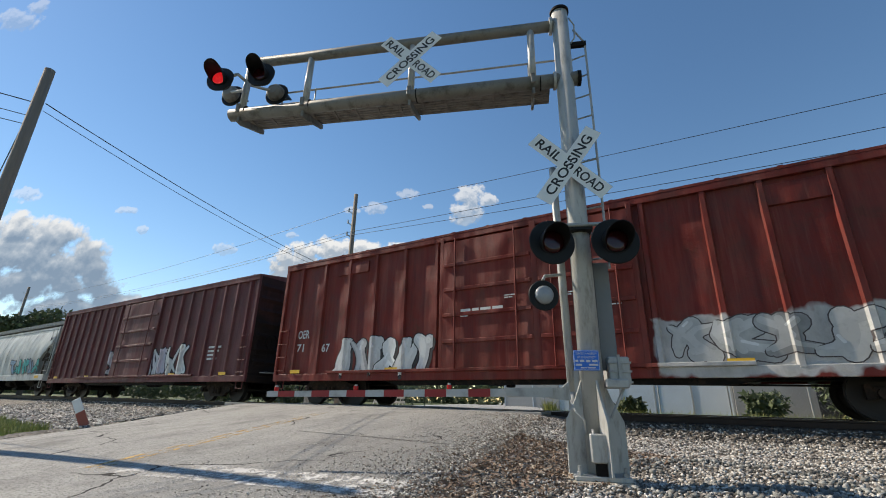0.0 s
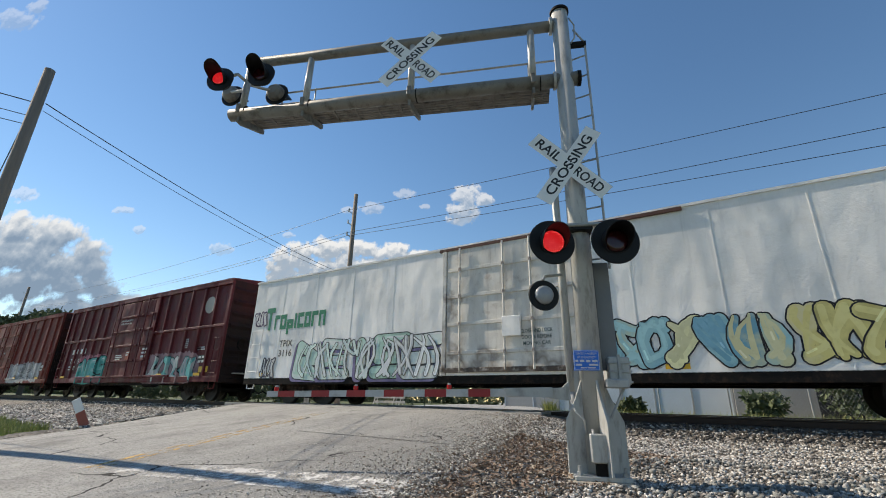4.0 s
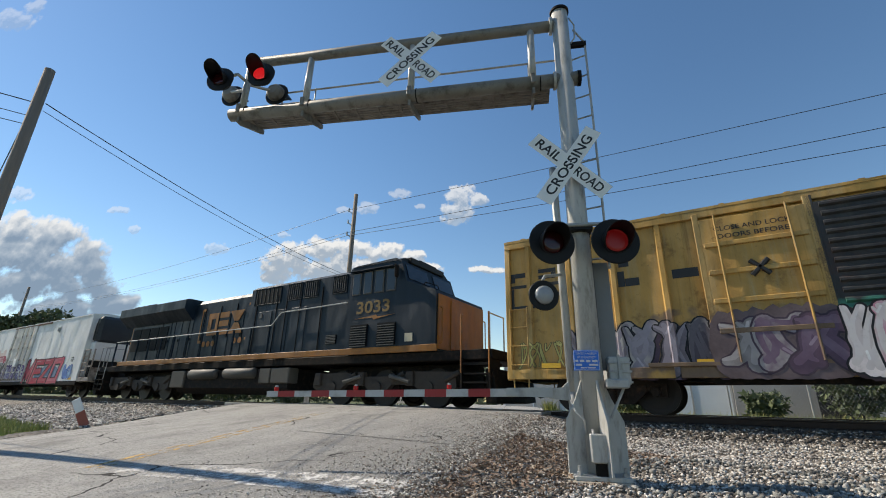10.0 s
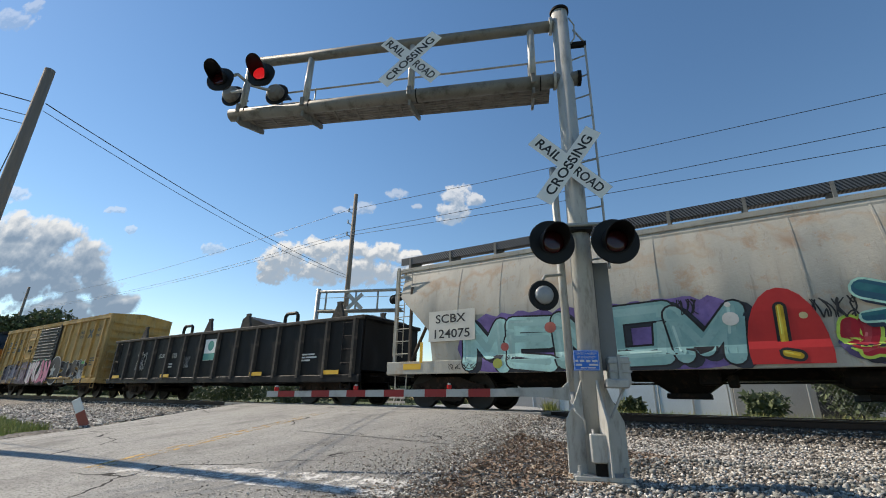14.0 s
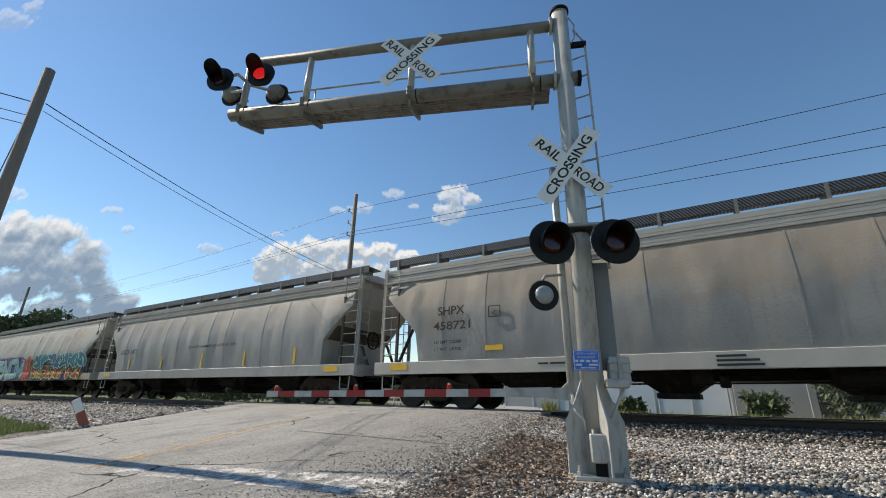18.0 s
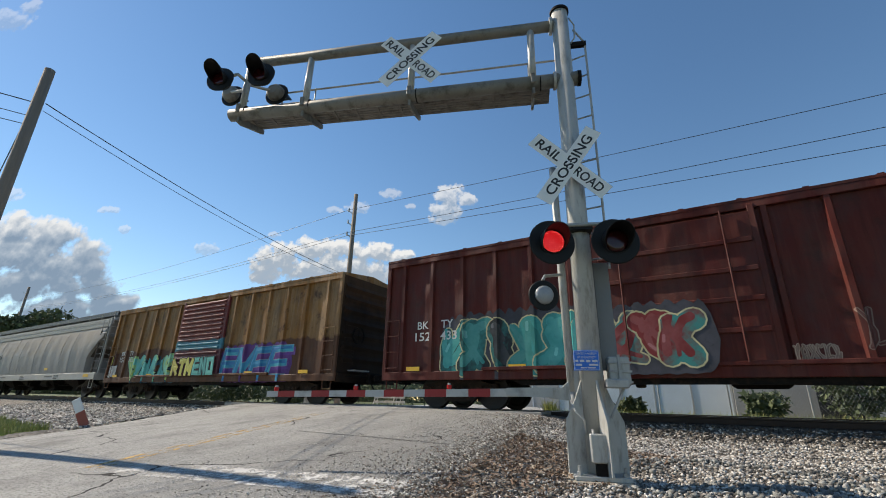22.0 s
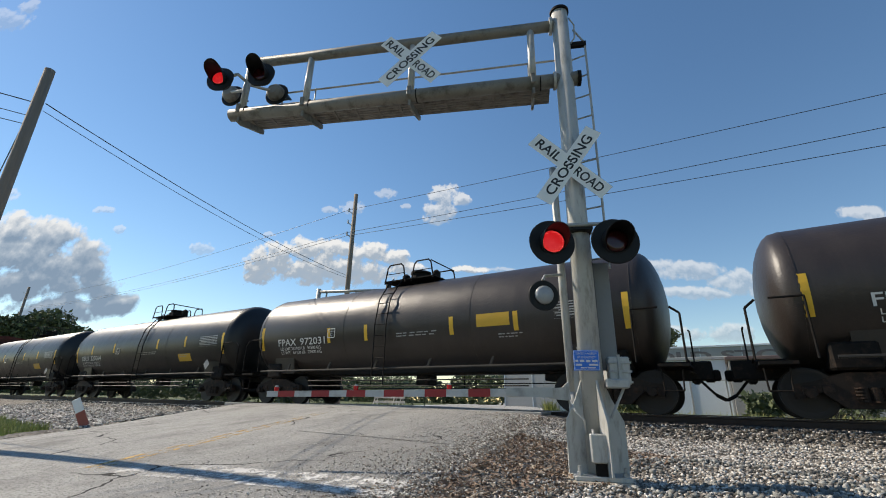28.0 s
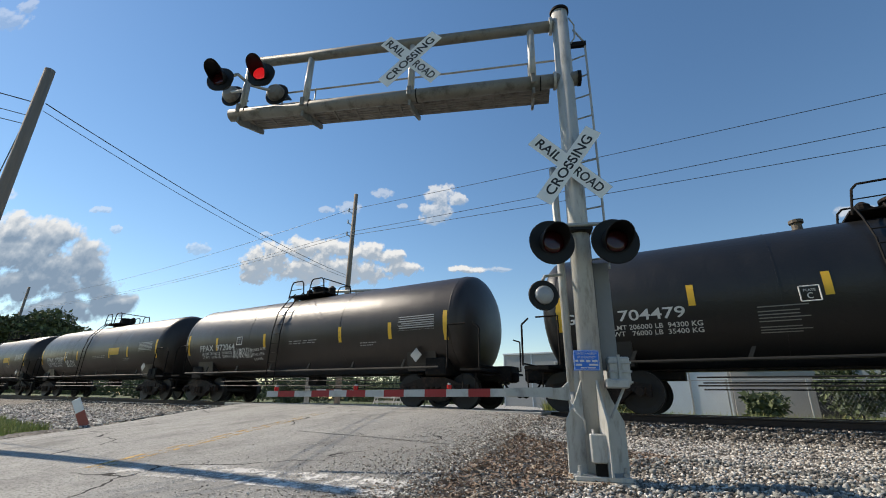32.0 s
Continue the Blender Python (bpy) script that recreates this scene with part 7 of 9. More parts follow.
# ---- locomotive: its nose points to +x, it runs backwards ----
def locomotive(s0, s1):
    L = s1 - s0
    root = wagon("locomotive", s0, s1, "dark blue and orange diesel freight locomotive running cab last", "locomotive", "")
    navy = wagon_paint("navy_loco_paint", root, (0.006, 0.016, 0.027), streaks=0.25, rough=0.5, rust=(0.010, 0.012, 0.014), fade=(0.016, 0.03, 0.042), low=0.2, spec=0.25, grime=(0.02, 0.02, 0.02))
    gold = wagon_paint("orange_loco_paint", root, (0.30, 0.115, 0.016), streaks=0.35, rough=0.55, fade=(0.28, 0.15, 0.05), low=0.5)
    grate = mat("dark_grille", (0.008, 0.009, 0.010), 0.7, 0.0, 0.3, spec=0.15)
    dull = mat("grimy_grey_steel", (0.10, 0.10, 0.095), 0.6, 0.1, 0.25, spec=0.3)
    hl = L / 2
    part("frame", box(B(), -hl, hl, -1.36, 1.36, 1.24, 1.50, 0.02), steel_dark, root)
    for y in (-1.46, 1.46):
        part("sill_stripe", box(B(), -9.1, 9.5, y - 0.03, y + 0.03, 1.50, 1.69, 0.01), gold, root, "orange running-board stripe")
    # rear radiator section with wings
    part("radiator_body", box(B(), -9.4, -hl + 4.6, -1.0, 1.0, 1.52, 3.75, 0.03), navy, root)
    part("rear_panel", box(B(), -9.47, -9.40, -0.98, 0.98, 1.52, 3.7), gold, root, "orange rear panel")
    part("radiator_wing", prism(B(), [(-1.05, 3.45), (-1.5, 3.90), (-1.5, 4.30), (-1.36, 4.36), (1.36, 4.36), (1.5, 4.30), (1.5, 3.90), (1.05, 3.45)], -10.05, -3.95), navy, root, "flared radiator wing roof")
    part("roof_grab", rods(B(), [(-9.4, -1.2, 4.36), (-9.3, -1.2, 4.44), (-7.2, -1.2, 4.44), (-7.1, -1.2, 4.36)], 0.018, 6), steel_dark, root)
    part("rear_number_box", box(B(), -10.0, -9.9, -1.48, -1.1, 3.98, 4.24, 0.02), grate, root)
    # long hood
    part("engine_hood", prism(B(), [(-0.98, 1.52), (0.98, 1.52), (0.98, 4.12), (0.8, 4.30), (-0.8, 4.30), (-0.98, 4.12)], -hl + 4.6, hl - 8.2), navy, root)
    part("alternator_hood", prism(B(), [(-1.3, 1.52), (1.3, 1.52), (1.3, 4.24), (1.1, 4.38), (-1.1, 4.38), (-1.3, 4.24)], hl - 10.6, hl - 5.1), navy, root)
    for i in range(9):
        x = -hl + 5.0 + i * 0.92
        put("hood_door", "hood_door", lambda: box(B(), -0.42, 0.42, -0.02, 0.0, 1.7, 3.55, 0.008), navy, root, pose(x, -0.98, 0))
        put("door_latch", "door_latch", lambda: box(B(), -0.03, 0.03, -0.045, -0.02, 2.5, 2.64), grate, root, pose(x + 0.32, -0.98, 0))
    for i in range(4):
        put("vent", "vent", lambda: box(B(), -0.38, 0.38, -0.03, 0.0, 2.2, 3.3, 0.01), grate, root, pose(-8.85 + i * 0.85, -1.0, 0))
    for x0, x1, z0 in ((0.84, 2.34, 3.60), (2.77, 3.50, 3.62), (3.66, 4.35, 3.62), (5.10, 5.72, 3.62)):
        vent = part("air_intake", box(B(), x0, x1, -1.325, -1.295, z0, 4.20, 0.008), grate, root, "dark louvred air intake high on the hood")
        part("intake_frame", rods(B(), [(x0 - 0.02, -1.32, z0 - 0.02), (x1 + 0.02, -1.32, z0 - 0.02), (x1 + 0.02, -1.32, 4.22), (x0 - 0.02, -1.32, 4.22), (x0 - 0.02, -1.32, z0 - 0.02)], 0.018, 5), navy, vent)
        for k in range(6):
            part("intake_slat", box(B(), x0 + (x1 - x0) * (k + 0.4) / 6.4, x0 + (x1 - x0) * (k + 0.4) / 6.4 + 0.02, -1.335, -1.325, z0 + 0.03, 4.17), dull, vent)
    for i in range(3):
        put("cabinet_door", "cab_door", lambda: box(B(), -0.4, 0.4, -0.02, 0.0, 1.7, 3.3, 0.01), navy, root, pose(hl - 9.6 + i * 0.95, -1.3, 0))
    for x in (5.22,):
        v = part("louvre", box(B(), x - 0.24, x + 0.24, -1.33, -1.3, 1.90, 2.2), grate, root)
        for i in range(6):
            put("louvre_slat", "lslat", lambda: box(B(), -0.22, 0.22, -0.02, 0.0, -0.012, 0.012), dull, v, pose(x, -1.33, 1.925 + i * 0.05))
    for i, x in enumerate((-hl + 7.5, -hl + 9.4, hl - 9.4)):
        part("roof_box", box(B(), x - 0.5, x + 0.5, -0.4, 0.4, 4.05, 4.3, 0.04), navy, root)
    # cab
    cab = part("cab", prism(B(), [(6.05, 1.52), (6.05, 4.30), (6.3, 4.38), (7.92, 4.44), (8.14, 4.32), (8.38, 3.62), (9.42, 3.25), (9.46, 3.1), (9.46, 1.52)], -1.48, 1.48, "y"), navy, root, "navy cab and sloping wide nose in one shell")
    part("cab_roof", prism(B(), [(-1.5, 4.34), (-1.2, 4.50), (1.2, 4.50), (1.5, 4.34)], 6.1, 8.05), navy, cab)
    part("nose_panel", box(B(), 9.46, 9.50, -1.40, 1.40, 1.56, 3.14, 0.01), gold, cab, "orange nose front")
    part("nose_door", box(B(), 9.50, 9.53, -0.75, 0.05, 1.6, 3.05, 0.02), gold, cab, "orange nose door with a small window")
    for y in (-1.34, 1.34):
        part("nose_grab", rods(B(), [(9.52, y, 1.7), (9.60, y, 1.75), (9.60, y, 2.7), (9.52, y, 2.75)], 0.018, 6), gold, cab)
    part("roof_rail", rods(B(), [(8.75, -1.1, 3.52), (8.8, -1.1, 3.62), (9.25, -1.1, 3.46), (9.3, -1.1, 3.34)], 0.016, 6), steel_dark, cab)
    part("mirror", box(B(), 8.06, 8.10, -1.72, -1.54, 3.75, 4.15, 0.01), steel_dark, cab)
    for x0, x1 in ((6.18, 6.54), (6.66, 7.02), (7.12, 7.50), (7.60, 7.98)):
        w = part("side_window", box(B(), x0, x1, -1.51, -1.47, 3.38, 4.12, 0.01), dull, cab, "framed cab side window")
        part("pane", box(B(), x0 + 0.04, x1 - 0.04, -1.515, -1.51, 3.42, 4.08), glass_dark, w)
    for y in (-0.75, 0.75):
        w = part("windscreen", box(B(), -0.01, 0.01, -0.58, 0.58, -0.24, 0.26), glass_dark, cab)
        w.matrix_basis = pose(8.275, y, 3.97, 0, -19, 0)
    part("sun_visor", prism(B(), [(-1.49, 4.16), (-1.66, 4.14), (-1.66, 4.17), (-1.48, 4.22)], 6.1, 7.95), navy, cab)
    for x0 in (6.27, 7.37):
        g = part("cab_grille", box(B(), x0, x0 + 0.68, -1.54, -1.47, 1.74, 2.40), grate, cab, "grey louvred panel below the cab")
        for i in range(9):
            put("grille_slat", "gslat", lambda: box(B(), 0.03, 0.67, -0.02, 0.0, -0.011, 0.011), dull, g, pose(x0, -1.54, 1.74 + i * 0.073))
    lettering("3033", 0.40, mat("faded_mustard", (0.19, 0.115, 0.03), 0.7, 0, 0.35, 3, 25, 0.0),  pose(7.1, -1.485, 2.95) @ NEAR, root, "road_number", 0.02, 1.34)
    part("flash_mark", prism(B(), [(hl - 4.8, 2.60), (hl - 3.9, 2.68), (hl - 3.85, 2.62), (hl - 3.15, 2.66), (hl - 4.0, 2.54), (hl - 4.05, 2.60)], -1.488, -1.482, "y"), gold, root, "orange lightning flash")
    part("builder_plate", box(B(), 8.40, 8.68, -1.50, -1.48, 1.80, 2.04), mat("cream_panel", (0.5, 0.45, 0.32), 0.6), root)
    part("number_board", box(B(), 7.95, 8.16, -1.0, 1.0, 4.36, 4.56, 0.02), black_paint, root)
    part("horn", rods(B(), [(hl - 4.2, -0.1, 4.55), (hl - 3.7, -0.1, 4.62)], 0.05, 8), galv, root)
    part("antenna", box(B(), hl - 3.4, hl - 3.0, -0.5, 0.5, 4.5, 4.6, 0.02), black_paint, root)
    # maker's mark drawn as plain shapes
    mx = lambda x: -3.24 + (x + 3.95) * 0.66
    mark = part("owner_mark", box(B(), mx(-3.95), mx(-3.85), -1.026, -1.022, 2.35, 3.85), gold, root, "large orange owner's mark on the hood")
    deep = 0.0
    for x0, x1, z0, z1 in ((-3.85, -3.6, 3.75, 3.85), (-3.85, -3.6, 2.35, 2.45), (-3.1, -2.0, 3.35, 3.6), (-3.1, -2.7, 2.9, 3.35), (-2.25, -2.0, 2.9, 3.35), (-3.1, -2.0, 2.65, 2.9), (-1.85, -0.85, 3.36, 3.6), (-1.85, -0.85, 3.0, 3.24), (-1.85, -0.85, 2.65, 2.88), (1.05, 1.3, 3.75, 3.85), (1.2, 1.3, 2.35, 3.85), (1.05, 1.3, 2.35, 2.45)):
        deep += 0.0005
        part("mark_shape", box(B(), mx(x0), mx(x1), -1.026 - deep, -1.022, z0, z1), gold, mark)
    part("mark_shape", prism(B(), [(mx(-0.7), 3.6), (mx(0.7), 3.6), (mx(0.22), 3.16), (mx(-0.22), 3.16)], -1.034, -1.024, "y"), gold, mark)
    bm = prism(B(), [(mx(-0.22), 3.09), (mx(0.22), 3.09), (mx(0.7), 2.65), (mx(-0.7), 2.65)], -1.036, -1.026, "y")
    part("mark_shape", bm, gold, mark)
    for i in range(8):
        put("hood_seam", "hood_seam", lambda: box(B(), -0.012, 0.012, -0.03, 0.0, 1.6, 3.9), grate, root, pose(-hl + 4.65 + i * 1.15, -0.985, 0))
    for i, x in enumerate((1.0, 2.2, 2.75, 3.5, 4.6)):
        put("hood_seam", "hood_seam", lambda: box(B(), -0.012, 0.012, -0.03, 0.0, 1.6, 3.9), grate, root, pose(x, -1.305, 0))
    for x in (1.35, 2.45):
        put("service_plate", "service_plate", lambda: box(B(), -0.08, 0.08, -0.03, 0.0, 3.05, 3.22), dull, root, pose(x, -1.305, 0))
    for x, z in ((-3.2, 2.3), (-2.7, 2.3), (-2.2, 2.3), (0.1, 2.35), (0.6, 2.35)):
        lp = part("mark_dot", lathe(B(), [(-1.027, 0), (-1.027, 0.12), (-1.023, 0.12), (-1.023, 0)], 14, "y"), gold, mark)
        lp.location = (mx(x), 0, z)
    # handrails and steps
    for s in (-1, 1):
        y = s * 1.44
        hand = part("handrail", rods(B(), [(-9.8, y, 2.66), (2.2, y, 2.70), (2.68, y, 3.14), (5.95, y, 3.20)], 0.022, 6), galv, root, "pale steel handrail")
        for i in range(12):
            put("stanchion", "stanchion", lambda: rod(B(), (0, 0, 1.5), (0, 0, 2.68), 0.04, 6), navy, hand, pose(-9.75 + i * 1.08, y, 0))
    for s in (-1, 1):
        st = part("steps", box(B(), s * (hl - 0.45) - 0.42, s * (hl - 0.45) + 0.42, -1.42, -0.75, 1.1, 1.16), steel_dark, root, "end steps")
        for z in (0.42, 0.66, 0.88):
            put("step_tread", ("tread", s), lambda: box(B(), -0.36, 0.36, -1.45, -0.9, -0.02, 0.02), steel_dark, st, pose(s * (hl - 0.45), 0, z))
        for x in (s * (hl - 0.05), s * (hl - 0.88)):
            part("step_side", box(B(), x - 0.025, x + 0.025, -1.46, -0.85, 0.35, 1.3), steel_dark, st)
            part("grab_rail", rods(B(), [(x, -1.46, 0.9), (x, -1.46, 2.45), (x - s * 0.1, -1.2, 2.5)], 0.02, 6), gold if s > 0 else galv, st)
        for y0, y1 in ((-1.3, -0.4), (0.4, 1.3)):
            part("end_rail", rods(B(), [(s * (hl - 0.1), y0, 1.5), (s * (hl - 0.1), y0, 2.45), (s * (hl - 0.1), y1, 2.45), (s * (hl - 0.1), y1, 1.5)], 0.02, 6), galv, root)
        part("plough", prism(B(), [(s * (hl - 0.2), 0.15), (s * (hl + 0.1), 0.2), (s * (hl + 0.02), 1.0), (s * (hl - 0.2), 1.0)], -1.35, 1.35, "y"), steel_dark, root)
        put("coupler", "coupler", coupler_bm, steel_dark, root, pose(s * (hl + 0.25), 0, 0, 0, 0, 0 if s > 0 else 180))
    # fuel tank, reservoirs, bogies
    part("fuel_tank", prism(B(), [(-1.35, 1.15), (-1.35, 0.5), (-1.05, 0.28), (1.05, 0.28), (1.35, 0.5), (1.35, 1.15)], -3.7, 3.4), steel_dark, root, "black fuel tank")
    for x in (-1.69, 0.70):
        part("air_reservoir", lathe(B(), [(-0.95, 0.0), (-0.95, 0.12), (-0.86, 0.2), (0.86, 0.2), (0.95, 0.12), (0.95, 0.0)], 18), mat("grey_black_tank", (0.06, 0.057, 0.052), 0.6, 0.0, 0.25, spec=0.3), root, smooth=True).matrix_basis = pose(x, -1.36, 1.02)
    for x0, x1, z0 in ((-3.98, -2.98, 0.5), (1.9, 2.5, 0.66), (2.55, 3.5, 0.66)):
        part("equipment_box", box(B(), x0, x1, -1.44, -1.0, z0, 1.18, 0.03), mat("dusty_grey_box", (0.085, 0.08, 0.07), 0.7, spec=0.25), root)
    for c in (-hl + 3.9, hl - 3.9):
        bol = part("bogie", box(B(), -2.65, 2.65, -0.68, 0.68, 0.30, 1.20, 0.04), steel_dark, root)
        bol.location = (c, 0, 0)
        for s in (-1, 1):
            fr = prism(B(), [(-2.75, 0.55), (-2.5, 0.4), (-1.6, 0.42), (-1.3, 0.62), (-0.55, 0.62), (-0.3, 0.42), (0.3, 0.42), (0.55, 0.62), (1.3, 0.62), (1.6, 0.42), (2.5, 0.4), (2.75, 0.55), (2.7, 0.95), (1.2, 0.98), (0.9, 0.85), (-0.9, 0.85), (-1.2, 0.98), (-2.7, 0.95)], s * 1.12 - 0.09, s * 1.12 + 0.09, "y")
            for x in (-1.85, 0, 1.85):
                rod(fr, (x, s * 1.05, 0.54), (x, s * 1.27, 0.54), 0.17, 12)
                box(fr, x - 0.75, x - 0.5, s * 1.2 - 0.1, s * 1.2 + 0.1, 0.58, 0.98, 0.02)
                rod(fr, (x + 0.55, s * 1.22, 0.72), (x + 1.0, s * 1.22, 0.95), 0.07, 8)
            part("side_frame", fr, mat("dusty_bogie_steel", (0.055, 0.047, 0.04), 0.75, 0, 0.35, 4, 30, 0.3, 0.01, spec=0.2), bol)
            for x in (-0.55, 0.55):
                part("damper", rods(B(), [(x, s * 1.33, 0.86), (x * 2.3, s * 1.33, 0.70)], 0.06, 8), mat("dusty_damper_steel", (0.11, 0.105, 0.095), 0.7, spec=0.25), bol)
        for x in (-1.85, 0.0, 1.85):
            w = put("wheelset", "loco_wheelset", wheelset_bm, wheel_steel, bol, pose(x, 0, 0.533))
            w.scale = (1.166, 1.0, 1.166)
            WHEELSETS.append((w, x, root, 0.533))
    return root


# ---- the train, in order ----
OXIDE, WHITE, SILVER = (0.165, 0.022, 0.016), (0.80, 0.79, 0.76), (0.60, 0.60, 0.58)
TEAL, AQUA, PURPLE, PINK = (0.05, 0.36, 0.33), (0.25, 0.62, 0.58), (0.13, 0.06, 0.22), (0.6, 0.12, 0.22)
INK = (0.015, 0.015, 0.018)


def even(a, b, n):
    return [a + (b - a) * i / (n - 1) for i in range(n)]


def soot_shade_ends(name, base):
    """Boxcar ends coated in brake dust and soot, with their shade in the dark colour too."""
    return lambda root: wagon_paint(name, root, base, streaks=0.4, low=0.7, grime=(0.014, 0.012, 0.011), rough=0.75, spec=0.2, areas=[dict(box=(-20, 20, -1.0, 3.5), color=(0.016, 0.013, 0.011), wob=0.4, cover=0.8, soft=1.6)])


def paint_of(name, *a, **k):
    return lambda root: wagon_paint(name, root, *a, **k)


def hopper_surface(x, z):
    return -lerp(((1.15, 1.565), (1.23, 1.565), (1.3, 1.53), (1.9, 1.585), (2.4, 1.605), (2.8, 1.565), (3.45, 1.43), (4.0, 1.23)), z) - 0.014


def flat_surface(x, z):
    return -1.537


hopper("covered_hopper", -52.2, -34.0, paint_of("pale_hopper_paint", (0.5, 0.52, 0.5), streaks=0.3), "pale grey covered hopper wagon with a sprayed patch", upright=False, extra=lambda root, hl: sprayed_piece(root, (3.2, 8.0, 1.25, 2.2), 4, [TEAL, (0.2, 0.3, 0.4)], 70, surf=hopper_surface))

posts_a = [x for x in even(-8.6, 8.6, 22) if not -1.9 < x < 2.3]
def purple_extra(root, hl):
    sprayed_piece(root, (-2.0, 4.9, 1.0, 2.3), 7, [SILVER, (0.5, 0.55, 0.55), (0.45, 0.42, 0.47)], 71, posts=posts_a, fat=0.1)
    stencil(root, 6.4, 2.1, -1.478, [(0.5, 0.3), (0.4, 0.3), (0.6,), (0.3, 0.3)], 0.08)
boxcar("boxcar", -33.2, -14.9, 4.78, paint_of("purple_brown_paint", (0.14, 0.04, 0.042), streaks=0.55, spec=0.2, fade=(0.25, 0.13, 0.12)), "purple-brown ribbed boxcar with white sprayed writing", [(-1.5, 1.95)], posts_a, extra=purple_extra, end_paint=soot_shade_ends("sooty_shaded_purple_end", (0.05, 0.022, 0.02)))

posts_b = [-8.5, -7.35, -6.2, -5.05, -3.9, -2.75, 2.85, 4.1, 5.14, 6.26, 7.44, 8.55]
def coer_extra(root, hl):
    sprayed_piece(root, (-6.6, -2.85, 0.78, 2.05), 4, [(0.62, 0.62, 0.6), (0.5, 0.5, 0.5)], 72, posts=posts_b, fat=0.15, rim=0.03, block=(0.05, 0.045, 0.045), label="silver and black sprayed letter shapes")
    sprayed_piece(root, (3.1, 7.9, 0.95, 1.95), 4, [(0.50, 0.50, 0.48), (0.42, 0.42, 0.41)], 73, posts=posts_b, edge=(0.06, 0.05, 0.05), fat=0.19, rim=0.022, label="silver sprayed letter shapes")
    for d in (-1.9, -0.6, 0.9, 2.0):
        stencil(root, d, 3.0 - 0.3 * abs(d), -1.60, [(0.12, 0.16), (0.1, 0.1)], 0.03)
    stencil(root, 8.0, 1.75, -1.478, [(0.5,), (0.5,)], 0.05)
    stencil(root, -1.9, 2.55, -1.60, [(0.3, 0.2, 0.3, 0.3)], 0.07)
    part("lube_plate", box(B(), 7.7, 8.3, -1.480, -1.476, 1.45, 1.75), black_ink, root, "black service panel with white print")
    stencil(root, 7.76, 1.71, -1.483, [(0.2, 0.2), (0.2, 0.2)], 0.09)
    part("high_panel", box(B(), -6.75, -5.4, -1.53, -1.47, 4.13, 4.5, 0.01), bpy.data.materials["oxide_red_paint"], root)
    part("high_panel", box(B(), 5.14, 6.26, -1.53, -1.47, 4.05, 4.5, 0.01), bpy.data.materials["oxide_red_paint"], root)
boxcar("boxcar", -13.3, 5.47, 4.84, paint_of("oxide_red_paint", OXIDE, streaks=0.5, dent=2.0, spec=0.2, fade=(0.27, 0.085, 0.065), areas=[dict(box=(2.7, 7.9, 0.7, 1.95), color=(0.54, 0.54, 0.52), wob=0.16, cover=0.9)]), "oxide red ribbed boxcar with silver sprayed lettering", [(-2.5, 0.15), (0.3, 2.55)], posts_b, extra=coer_extra, end_paint=soot_shade_ends("sooty_shaded_red_end", (0.055, 0.016, 0.013)),
       letters=(("COER", 0.28, -8.25, 2.25, white_ink, 0.75), ("171", 0.26, -8.32, 1.8, white_ink, 0.48), ("167", 0.26, -7.1, 1.76, white_ink, 0.48)))

